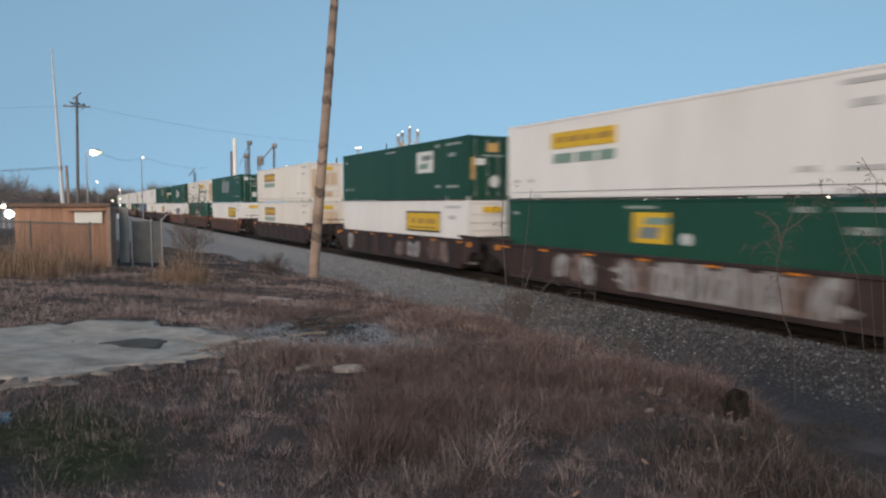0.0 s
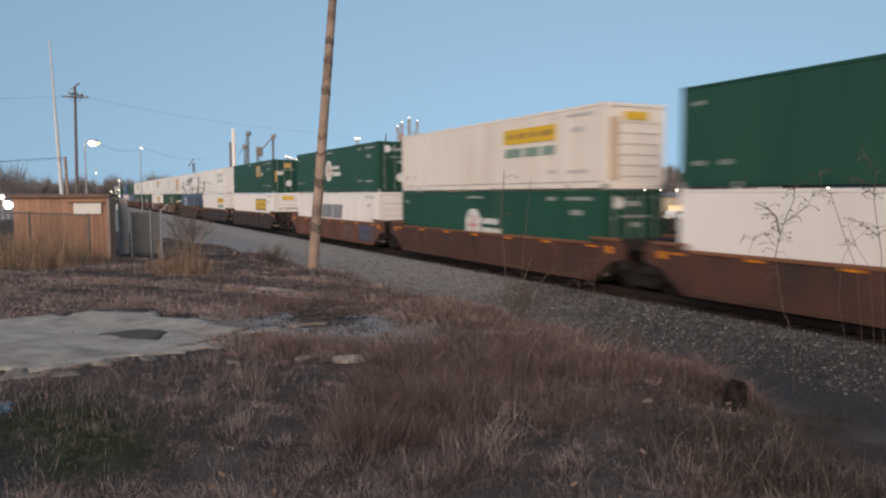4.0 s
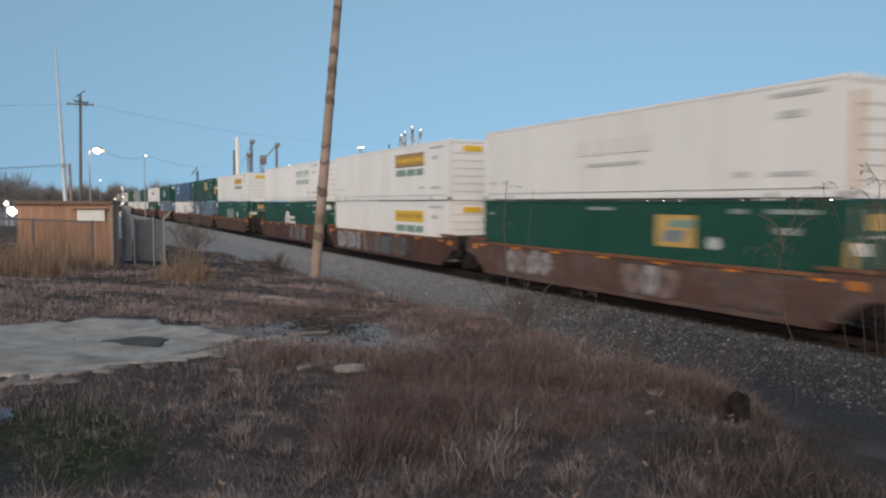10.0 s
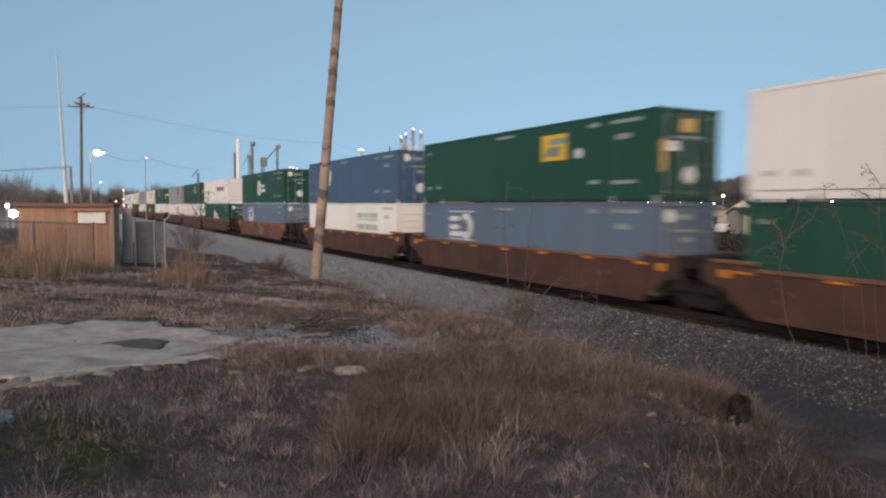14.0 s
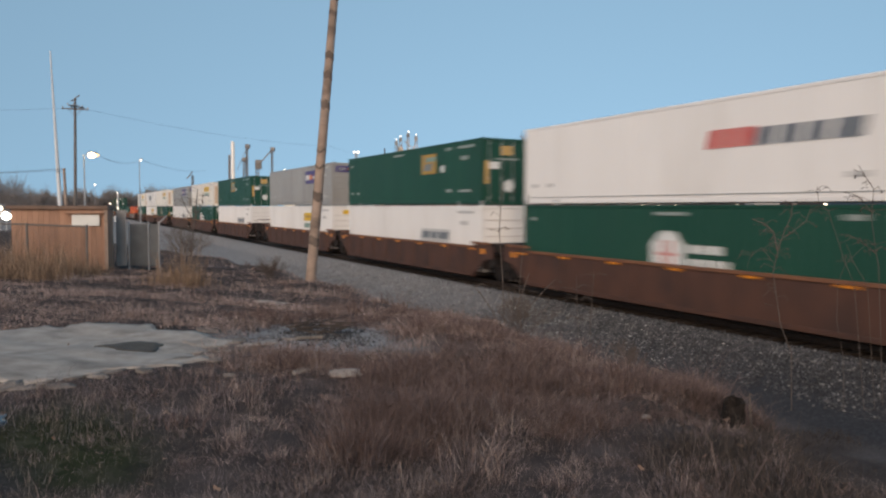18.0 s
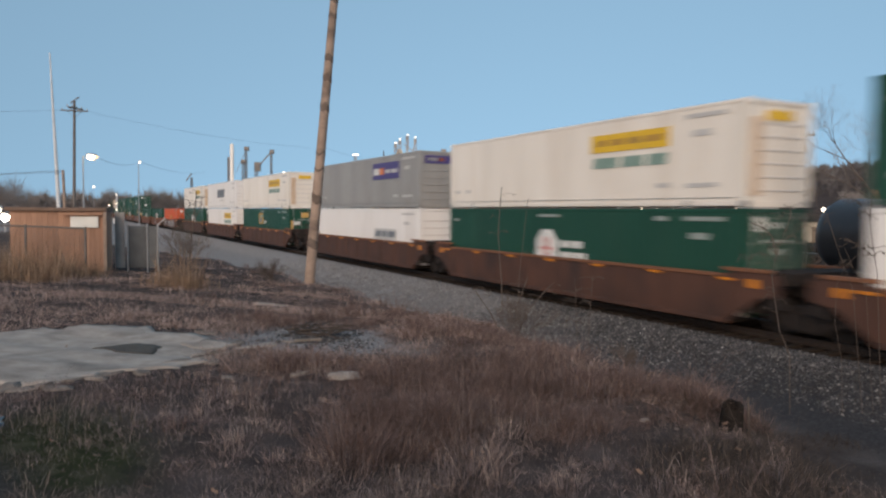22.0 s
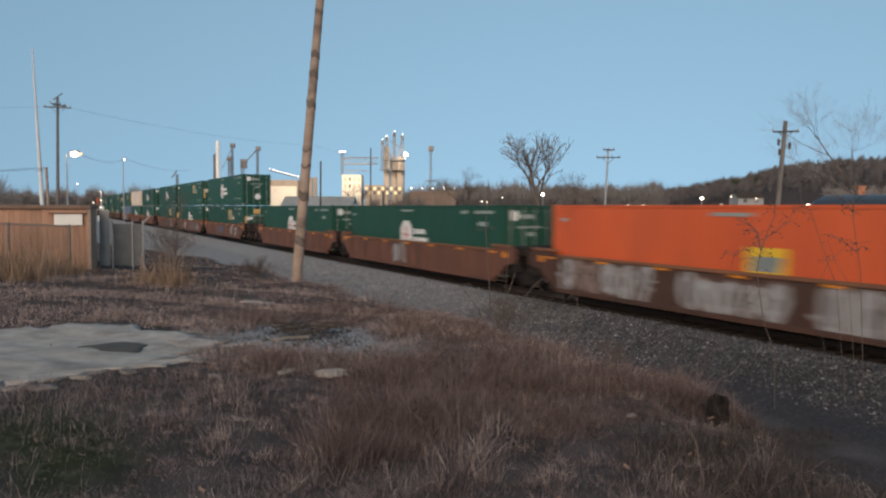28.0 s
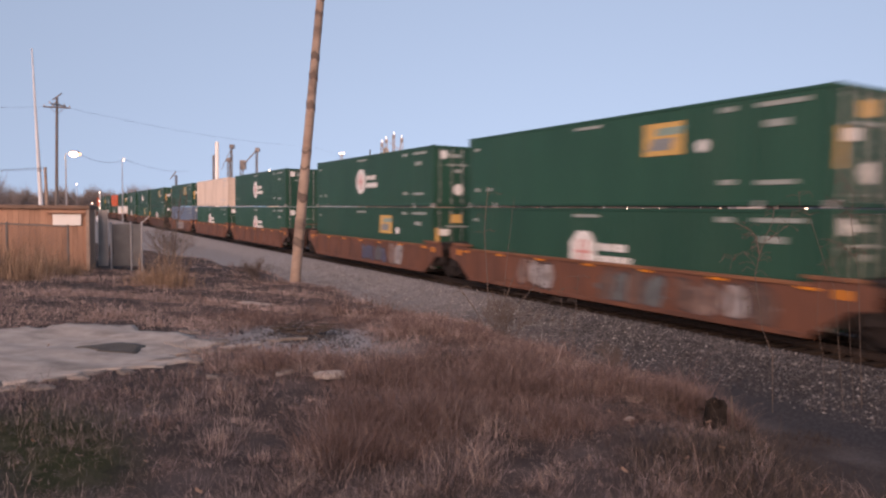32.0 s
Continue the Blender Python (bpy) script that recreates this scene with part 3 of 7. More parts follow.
        bars(c, "lettering_bar", M_PALEGREEN, 10.0, 13.2, 1.28, 1.62, (6, 1, 5, 1, 4), 0.05)
    elif logo == "purple":
        plate(c, "purple_panel", M_PURPLE, 10.0, 13.65, 1.58, 2.5, "purple company panel")
        plate(c, "lettering_bar", M_DECALWHITE, 10.15, 11.0, 1.85, 2.2, proud=0.014)
        plate(c, "lettering_bar", M_ORANGEMARK, 11.05, 11.6, 1.85, 2.2, proud=0.014)
        bars(c, "lettering_bar", M_FAINT, 11.8, 13.4, 1.9, 2.1, (4, 1, 5), 0.0, 0.014)
    elif logo == "boxes":
        for z in (1.20, 2.46):
            plate(c, "emblem_line", M_DECALWHITE, 2.75, 5.05, z, z + 0.05)
        disc_plate(c, "emblem_bow", M_DECALWHITE, 4.35, 1.83, 0.58, "white rounded bow of the emblem", 14, 0.010)
        disc_plate(c, "emblem_field", BODY[colour], 4.25, 1.83, 0.33, "", 14, 0.014)
        plate(c, "emblem_field", BODY[colour], 3.5, 3.98, 1.2 + 0.06, 2.42, proud=0.012)
        for z in (1.35, 1.66, 2.05):
            plate(c, "emblem_bar", M_DECALWHITE, 2.8, 4.5 if z < 1.6 else 3.7, z, z + 0.22, proud=0.018, slant=0.06)
    elif logo == "redtext":
        bars(c, "lettering_bar", M_REDMARK, 8.85, 10.3, 1.5, 2.0, (3, 1, 3, 1, 3), 0.12)
        bars(c, "lettering_bar", M_DARKMARK, 10.4, 13.25, 1.5, 1.95, (3, 1, 3, 1, 3, 1, 4), 0.1)
    elif logo == "darktext":
        plate(c, "lettering_field", M_FAINT, 10.2, 13.2, 1.15, 1.75, slant=0.15)
        bars(c, "lettering_bar", M_DARKMARK, 10.4, 13.1, 1.3, 1.62, (4, 1, 3, 1, 5), 0.15, 0.014)
    elif logo == "patch":
        plate(c, "painted_patch", M_GREYPATCH, 5.6, 9.2, 0.8, 2.1, "grey overpainted patch")
        disc_plate(c, "round_mark", M_DECALWHITE, 11.2, 1.5, 0.3)
    elif logo == "bigpatch":
        plate(c, "painted_patch", M_GREYPATCH, 6.2, 10.2, 1.1, 2.35, "grey overpainted patch")
    X0 = -CL / 2
    # the end that faces the way of travel
    if kind_front == "doors":
        if logo in ("ysq", "ysq_dim", "ysq_pale", "wsq", "patch"):
            end_plate(c, "yellow_label", M_OLDYELLOW, -0.32, 0.32, 2.15, 2.55)
            end_plate(c, "hazard_label", M_OLDYELLOW, -1.12, -0.96, 0.9, 1.9)
            end_plate(c, "white_label", M_DECALWHITE, -0.95, -0.4, 1.55, 1.85)
        else:
            end_disc(c, "round_mark", M_DECALWHITE, -0.72, 2.45, 0.22)
            end_plate(c, "lettering_bar", M_MARK, -0.42, 0.2, 2.33, 2.5)
            end_plate(c, "white_label", M_MARK, -0.12, 0.25, 1.62, 1.78)
        end_disc(c, "white_label", M_DECALWHITE, 0.1, 0.82, 0.28)
        end_plate(c, "lettering_bar", M_MARK, -0.6, 0.6, 1.95, 2.02)
    elif logo == "purple":
        end_plate(c, "purple_label", M_PURPLE, -1.0, 1.0, 2.25, 2.65)
        end_plate(c, "lettering_bar", M_DECALWHITE, -0.85, -0.25, 2.36, 2.54)
        end_plate(c, "lettering_bar", M_ORANGEMARK, -0.2, 0.1, 2.36, 2.54)
    elif logo in ("yg", "yb", "yg_dim"):
        end_plate(c, "yellow_label", M_YELLOW, -0.5, 0.5, 2.33, 2.6)
        if colour == "cream":
            end_plate(c, "rust_stain", M_RUSTSTREAK, -1.1, -0.75, 0.3, 2.4)
            if logo == "yg_dim":
                end_plate(c, "rust_stain", M_RUSTSTREAK, -0.55, 0.85, 1.25, 2.15)
                end_plate(c, "rust_stain", M_RUSTSTREAK, -0.3, 0.5, 0.35, 0.75)


LABELS = {"white": "white-painted steel shipping container", "cream": "dirty cream shipping container", "green": "dark green shipping container", "blue": "blue shipping container", "slate": "faded slate-blue shipping container", "grey": "light grey shipping container", "tan": "tan shipping container", "orange": "bright orange shipping container"}
LOGO_WORDS = {"yg": "with a yellow panel", "yg_dim": "with an ochre panel", "yb": "with a black-edged yellow panel", "ysq": "with a square yellow emblem", "ysq_dim": "with a square ochre emblem", "ysq_pale": "with a faded yellow emblem", "ysmall": "with a small yellow panel", "wsq": "with a square white emblem", "hex": "with a white octagonal seal", "letters": "with large dark lettering", "emblem": "with round emblem and lettering", "faint": "with faded lettering", "greentext": "with faded green lettering", "purple": "with a purple panel", "boxes": "with a white outlined emblem", "redtext": "with red and dark lettering", "darktext": "with grey lettering", "patch": "with a grey overpainted patch", "bigpatch": "with a large grey patch", "": "with small markings"}
templates = {}


def container(colour, logo, shift=0.0, low=False, plain=False):
    front = "doors" if colour in ("green", "blue", "slate", "orange") else "ribs"
    key = (colour, front)
    if key not in templates:
        templates[key] = container_template(colour, front)
        c = templates[key]
        bare[key] = c
    c = copy_thing(bare[key], Matrix())
    decorate(c, colour, logo, front, shift, plain)
    if not low and not plain:
        # connectors coloured white to give the glints along the seam
        for x in (X0 + 0.08, X0 + 2.0, -X0 - 2.0, -X0 - 0.08):
            bm = bmesh.new()
            box(bm, x - 0.05, x + 0.05, -CW / 2 - 0.02, -CW / 2 + 0.08, -0.03, 0.012)
            part("interbox_connector", bm, M_DECALWHITE, c)
    return tagged(c, LABELS[colour] + " " + LOGO_WORDS[logo] + ("" if low else ", stacked on top"), "container", "train containers")


# ---- well cars ----
def truck_template():
    bm = bmesh.new()
    box(bm, -0.2, 0.2, -0.95, 0.95, 0.5, 0.82)
    soften(bm, 0.02)
    t = part("truck", bm, M_UNDER)
    for x in (-0.89, 0.89):
        bm = bmesh.new()
        rod(bm, (0, -0.95, 0), (0, 0.95, 0), 0.08, seg=10)
        for y in (-1, 1):
            rod(bm, (0, y * 0.70, 0), (0, y * 0.82, 0), 0.4826, seg=24)
            rod(bm, (0, y * 0.675, 0), (0, y * 0.70, 0), 0.51, seg=24)
            for k in range(5):
                a = k * 2 * math.pi / 5
                rod(bm, (0.27 * math.cos(a), y * 0.81, 0.27 * math.sin(a)), (0.27 * math.cos(a), y * 0.835, 0.27 * math.sin(a)), 0.06, seg=8)
        w = part("wheelset", bm, M_WHEEL, t)
        w.location = (x, 0, 0.4826)
    for y in (-1, 1):
        bm = bmesh.new()
        prism(bm, [(-1.15, 0.40), (-0.75, 0.38), (-0.45, 0.16), (0.45, 0.16), (0.75, 0.38), (1.15, 0.40), (1.15, 0.60), (0.6, 0.68), (0.35, 0.80), (-0.35, 0.80), (-0.6, 0.68), (-1.15, 0.60)], y * 0.93, y * 1.07)
        soften(bm, 0.02)
        part("side_frame", bm, M_UNDER, t)
        bm = bmesh.new()
        rod(bm, (0, y * 1.09, 0.24), (0, y * 1.09, 0.6), 0.14, seg=10)
        part("spring", bm, M_WHEEL, t)
    return t


TRUCK = truck_template()


def well_template(colour, kind):
    """kind: F, M, R for the units of an articulated set, S for a car of its own. The way of travel is +x."""
    m = WELLS[colour]
    c = thing("well_car", Matrix(), "", "railcar", "well cars")
    outer = {1: kind in "FS", -1: kind in "RS"}
    for y in (-1, 1):
        bm = bmesh.new()
        out = [(-9.3, 1.02), (-8.7, 0.92), (-7.7, 0.22), (7.7, 0.22), (8.7, 0.92), (9.3, 1.02), (9.3, 1.50), (8.9, 1.62), (8.1, 1.62), (7.5, 1.45), (-7.5, 1.45), (-8.1, 1.62), (-8.9, 1.62), (-9.3, 1.50)]
        prism(bm, out, y * 1.46, y * 1.49)
        part("side_sill", bm, m, c)
        bm = bmesh.new()
        box(bm, -7.5, 7.5, y * 1.40, y * 1.54, 1.40, 1.50)
        for e in (-1, 1):
            box(bm, e * 7.6, e * 9.0, y * 1.40, y * 1.54, 1.58, 1.68)
        soften(bm, 0.012)
        part("top_chord", bm, m if colour == "dark" else M_LITRIM, c)
        bm = bmesh.new()
        box(bm, -7.7, 7.7, y * 1.36, y * 1.54, 0.17, 0.30)
        soften(bm, 0.012)
        part("bottom_chord", bm, m, c)
        for i in range(9 if y < 0 else 0):
            x = -7.2 + i * 1.8
            bm = bmesh.new()
            box(bm, x - 0.05, x + 0.05, y * 1.485, y * 1.525, 0.30, 1.40)
            soften(bm, 0.008)
            part("side_stake", bm, m, c)
        for i in range(7 if y < 0 else 0):
            x = -7.9 + i * 2.6
            bm = bmesh.new()
            box(bm, x - 0.22, x + 0.22, y * 1.515, y * 1.548, 1.33, 1.395)
            part("reflector", bm, M_REFLECT, c, "amber reflector strip")
    for e in (-1, 1):
        bm = bmesh.new()
        box(bm, e * 8.52 - 0.13, e * 8.52 + 0.13, -1.515, -1.485, 1.18, 1.40)
        soften(bm, 0.008)
        part("end_reflector", bm, M_REFLECT, c, "square amber end reflector")
        bm = bmesh.new()
        box(bm, e * 7.72 - 0.04, e * 7.72 + 0.04, -1.53, -1.485, 0.30, 1.52)
        soften(bm, 0.01)
        part("end_stake", bm, m, c)
        bm = bmesh.new()
        prism(bm, [(e * 8.85, 0.62), (e * 9.38, 0.70), (e * 9.38, 1.04), (e * 8.85, 0.94)], -1.40, -1.30)
        prism(bm, [(e * 9.0, 1.30), (e * 9.42, 1.30), (e * 9.42, 1.60), (e * 9.0, 1.66)], -1.30, 1.30)
        part("brake_gear", bm, M_UNDER, c)
    bm = bmesh.new()
    foot = []
    for i in range(9):
        x = -7.6 + i * 1.9
        foot += [(x - 0.15, 0.30), (x - 0.15, 0.20), (x + 0.15, 0.20), (x + 0.15, 0.30)]
    prism(bm, foot + [(7.75, 0.345), (-7.75, 0.345)], -1.38, 1.38)
    part("well_floor", bm, M_UNDER, c)
    for e in (-1, 1):
        length = 10.85 if outer[e] else 9.45
        bm = bmesh.new()
        prism(bm, [(e * 8.35, 0.95), (e * length, 0.98), (e * length, 1.22), (e * 8.9, 1.30), (e * 8.35, 1.30)], -0.5, 0.5)
        box(bm, e * 8.3, e * 8.42, -1.46, 1.46, 0.5, 1.6)
        box(bm, e * 8.42, e * 9.0, -1.46, 1.46, 1.02, 1.18)
        part("end_platform", bm, M_UNDER, c)
        if outer[e]:
            bm = bmesh.new()
            box(bm, e * 10.6, e * 10.72, -1.45, 1.45, 0.95, 1.35)
            soften(bm, 0.015)
            part("end_beam", bm, M_UNDER, c)
            bm = bmesh.new()
            rod(bm, (e * 10.8, 0, 0.88), (e * 11.45, 0, 0.88), 0.09, seg=8)
            box(bm, e * 11.35, e * 11.72, -0.17, 0.17, 0.72, 1.04)
            part("coupler", bm, M_UNDER, c)
            for y in (-1.38, 1.38):
                bm = bmesh.new()
                for z in (0.45, 0.75, 1.05, 1.35, 1.65):
                    rod(bm, (e * 10.25, y, z), (e * 10.65, y, z), 0.014, seg=6)
                for x in (10.25, 10.65):
                    rod(bm, (e * x, y, 0.4), (e * x, y, 1.95 if x > 10.5 else 1.7), 0.016, seg=6)
                part("ladder", bm, m, c)
            bm = bmesh.new()
            for y in (-1.38, 0, 1.38):
                rod(bm, (e * 10.66, y, 1.3), (e * 10.66, y, 2.0), 0.016, seg=6)
            rod(bm, (e * 10.66, -1.38, 2.0), (e * 10.66, 1.38, 2.0), 0.016, seg=6)
            part("end_railing", bm, m, c)
            bm = bmesh.new()
            rod(bm, (e * 10.72, 0.7, 1.55), (e * 10.80, 0.7, 1.55), 0.24, seg=16)
            part("brake_wheel", bm, M_UNDER, c)
    trucks = [-9.7] + ([9.7] if outer[1] else [])
    for x in trucks:
        t = copy_thing(TRUCK, pose(x, 0, 0))
        t.parent = c
    return c


def blob(c, material, x, z, w, h, seed, label):
    """Sprayed letters on the side sill: lumpy leaning shapes with dark outlines and strokes, over one uneven ground."""
    rng = random.Random(seed)

    def lump(cx, cz, rx, rz, lean, n=14):
        out = []
        for k in range(n):
            a = 2 * math.pi * k / n
            q = (abs(math.cos(a)) ** 3 + abs(math.sin(a)) ** 3) ** (-1 / 3) * rng.uniform(0.82, 1.12)
            pz = cz + rz * q * math.sin(a)
            out.append((cx + rx * q * math.cos(a) + lean * (pz - cz), min(1.38, max(0.32, pz))))
        return out

    bm = bmesh.new()
    prism(bm, lump(x, z, w * 0.50, h * 0.40, 0.1, 26), -1.4925, -1.47)
    g = part("graffiti", bm, material, c, label)
    letters = max(1, round(w / 0.75))
    for j in range(letters):
        cx = x - w / 2 + w * (j + 0.5) / letters + rng.uniform(-0.06, 0.06)
        cz, rx, rz = z + rng.uniform(-0.07, 0.07), w / letters * 0.46, h * rng.uniform(0.48, 0.60)
        lean, state = rng.uniform(-0.25, 0.35), rng.getstate()
        for name, grow_by, paint, y in (("spray_outline", 1.16, M_SPRAYRUST if "silver" in label else M_SPRAYDARK, -1.4950), ("spray_letter", 1.0, rng.choice(SPRAYS[label.split()[1]]), -1.4975)):
            rng.setstate(state)
            bm = bmesh.new()
            prism(bm, lump(cx, cz, rx * grow_by, rz * grow_by, lean), y, -1.48)
            part(name, bm, paint, g)
        bm = bmesh.new()
        sx, hh = cx + rng.uniform(-0.3, 0.3) * rx, rz * rng.uniform(0.3, 0.6)
        prism(bm, [(sx - 0.06 - lean * hh, cz - hh), (sx + 0.04 - lean * hh, cz - hh), (sx + 0.08 + lean * hh, cz + hh * 0.8), (sx - 0.03 + lean * hh, cz + hh)], -1.500, -1.485)
        part("spray_stroke", bm, M_SPRAYDARK, g)


M_SPRAYDARK = mat("dark_spray_paint", (0.030, 0.027, 0.030), (0.055, 0.042, 0.040), 3, 0.6)
M_SPRAYRUST = mat("rust_stained_spray_paint", (0.15, 0.095, 0.075), (0.095, 0.06, 0.048), 3, 0.6, dirt=(0.05, 0.03, 0.025), dirt_scale=1.5, dirt_amount=0.7)
SPRAYS = {"silver": (M_GRAFF["silver"], M_GRAFF["silver"], M_GRAFF["pale"]), "navy": (M_GRAFF["navy"], M_GRAFF["navy"], M_GRAFF["teal"]), "pale": (M_GRAFF["pale"], M_SPRAYRUST, M_GRAFF["silver"]), "teal": (M_GRAFF["teal"], M_GRAFF["teal"], M_SPRAYRUST, M_GRAFF["pale"])}


def well_car(colour, kind, sprays, seed):
    key = (colour, kind)
    if key not in wells:
        wells[key] = well_template(colour, kind)
    c = copy_thing(wells[key], Matrix())
    rng = random.Random(seed)
    for i, (paint, x, w) in enumerate(sprays):
        blob(c, M_GRAFF[paint], x, 0.82 + rng.uniform(-0.08, 0.08), w, rng.uniform(0.75, 1.05) * (1.25 if w > 3.4 else 1.0), seed * 10 + i, "sprayed %s graffiti" % paint)
    words = {"dark": "dark brown weathered", "brown": "rust-brown", "orange": "faded orange", "grey": "grey rust-streaked"}[colour]
    return tagged(c, words + " steel well car" + (" with sprayed graffiti" if sprays else " with amber reflectors"), "railcar", "well cars")


bare, wells = {}, {}
# set letter, well colour, upper box, lower box, sprays on the sill
TRAIN = [
    ("M", "dark", ("white", "yg", -7.0), ("green", "ysq", -2.9), [("silver", 2.5, 7.5), ("pale", -3.5, 2.2)]),
    ("R", "dark", ("green", "wsq"), ("white", "yb"), [("silver", -6.3, 0.9), ("pale", 2.0, 3.0), ("teal", 5.5, 2.0)]),
    ("S", "dark", ("cream", "yg_dim", -7.2), ("cream", "yg_dim", -7.2), []),
    ("F", "brown", ("green", "bigpatch"), ("white", "yb"), []),
    ("M", "brown", ("cream", "yg"), ("green", "hex"), []),
    ("R", "orange", ("green", "hex"), ("white", "letters"), [("navy", 6.6, 2.6), ("pale", 3.5, 1.6)]),
    ("F", "dark", ("green", "ysq_pale"), ("white", "yb"), []),
    ("M", "dark", ("white", "greentext"), ("white", "yg"), []),
    ("R", "dark", ("white", "emblem"), ("blue", "boxes"), []),
    ("F", "grey", ("white", "faint"), ("green", "ysq_pale"), [("pale", 2.0, 2.4), ("silver", -4.5, 3.0), ("pale", 5.6, 2.2)]),
    ("M", "brown", ("white", "yg_dim"), ("white", "yg"), [("teal", 0.6, 6.4), ("silver", -5.0, 4.0)]),
    ("R", "brown", ("white", "greentext"), ("green", "hex"), [("teal", 2.9, 4.2)]),
    ("F", "brown", ("white", "yg"), ("green", "patch"), []),
    ("M", "brown", ("green", "ysq"), ("slate", "boxes"), []),
    ("R", "brown", ("blue", "boxes"), ("white", "greentext"), []),
    ("S", "orange", ("green", "hex"), ("slate", "boxes"), [("teal", 1.0, 2.4)]),
    ("F", "brown", ("white", "redtext"), ("green", "hex"), []),
    ("M", "brown", ("green", "ysq_dim", 0.2), ("white", "darktext"), []),
    ("R", "brown", ("grey", "purple", 0.3), ("white", "yg"), []),
    ("F", "brown", ("green", "ysq_dim", -2.8), ("white", "darktext"), []),
    ("M", "brown", ("cream", "yg"), ("green", "hex"), []),
    ("R", "brown", ("grey", "purple"), ("white", "darktext"), []),
    ("F", "brown", ("cream", "yg"), ("green", "ysq_dim", -3.8), []),
    ("M", "brown", ("white", "letters"), ("white", "yg"), []),
    ("R", "brown", ("cream", "yg"), ("green", "hex"), []),
    ("F", "brown", None, ("orange", "ysmall", -2.5), [("silver", -5.3, 4.3), ("silver", -0.4, 3.4), ("silver", 4.1, 4.0)]),
    ("M", "orange", None, ("green", "hex"), [("pale", -1.0, 1.6)]),
    ("R", "orange", None, ("green", "hex"), []),
    ("F", "orange", ("green", "hex"), ("green", "ysq_dim"), [("navy", -0.6, 2.2), ("silver", 3.9, 1.3), ("pale", 6.2, 1.6)]),
    ("M", "orange", ("green", "ysq_pale"), ("green", "hex"), [("pale", -3.0, 2.2), ("teal", 1.8, 2.8), ("pale", 5.2, 3.2)]),
    ("R", "orange", ("green", "hex"), ("green", "ysq_pale"), [("navy", 1.6, 3.4), ("silver", 4.4, 1.8)]),
    ("F", "orange", ("green", "hex"), ("green", "hex"), []),
    ("M", "orange", ("tan", ""), ("green", "hex"), []),
    ("R", "orange", ("green", "ysq_pale"), ("slate", ""), [("silver", 0.0, 6.0)]),
    ("F", "brown", ("green", "ysq_pale"), ("green", "hex"), []),
    ("M", "brown", ("green", "hex"), ("green", "ysq_pale"), []),
    ("R", "brown", ("green", "hex"), ("green", "hex"), []),
    ("F", "brown", ("green", "ysq_pale"), ("white", "yb"), []),
    ("M", "brown", ("orange", ""), ("green", "hex"), []),
    ("R", "brown", ("green", "hex"), ("green", "hex"), []),
    ("F", "brown", ("green", "ysq_pale"), ("green", "hex"), []),
    ("M", "brown", ("orange", ""), ("green", "hex"), []),
]
REAR_U = -24.4  # rear end of the first boxes at the start
running = []  # thing, its start along the track, its height
u = REAR_U + CL / 2
for i, (kind, colour, upper, lower, sprays) in enumerate(TRAIN):
    if i:
        u -= 23.42 if kind in "FS" else 19.40
    running.append((well_car(colour, kind, sprays, i + 1), u, 0.0))
    running.append((container(*lower, low=True, plain=i > 32), u, FLOOR_Z))
    if upper:
        running.append((container(*upper, plain=i > 32), u, FLOOR_Z + CH + GAP))
for c in (*bare.values(), *wells.values(), TRUCK):
    for o in (*c.children_recursive, c):
        bpy.data.objects.remove(o)


def along(t):
    """Metres run by the train since the start; it gains a little speed."""
    return 18.909 * t + 1.884 * (t / 32) * (t / 32 - 1)


def motions():
    spin = math.degrees(18.909 / 0.4826 / FPS)
    for x in (-0.89, 0.89):
        same = [o for o in scene.objects if o.name.startswith("wheelset") and abs(o.location.x - x) < 0.01]
        walk(same[0], [(k / FPS, pose(x, 0, 0.4826, 0, spin * k, 0)) for k in range(32 * FPS + 1)])
        keys = same[0].animation_data
        for w in same[1:]:
            w.rotation_mode = "QUATERNION"
            w.animation_data_create()
            w.animation_data.action, w.animation_data.action_slot = keys.action, keys.action_slot
    for ob, start, z in running:
        walk(ob, [(t, pose_us(start + along(t), TRACK_S, z)) for t in (0, 8, 16, 24, 32)])


# ---- trees ----
M_BARK = mat("grey_brown_bark", (0.12, 0.098, 0.084), (0.075, 0.062, 0.054), 4, 0.95, stretch=(1, 1, 0.2))
M_TWIG = mat("bare_twigs", (0.15, 0.12, 0.10), (0.105, 0.082, 0.070), 0.6, 0.95, 0, 0)
# distance haze is put into these paler, cooler wood colours, HAZEWOOD most
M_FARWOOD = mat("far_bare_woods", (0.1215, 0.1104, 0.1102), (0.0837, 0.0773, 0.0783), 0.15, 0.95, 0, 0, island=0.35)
M_HAZEWOOD = mat("hazed_bare_treeline", (0.165, 0.150, 0.145), (0.115, 0.105, 0.102), 0.15, 0.95, 0, 0, island=0.3)
M_PALETWIG = mat("pale_grey_twigs", (0.235, 0.215, 0.205), (0.17, 0.155, 0.148), 0.6, 0.95, 0, 0)
M_PINE = mat("dark_evergreen", (0.035, 0.045, 0.028), (0.05, 0.062, 0.038), 0.8, 0.9, 0, 0, island=0.3)


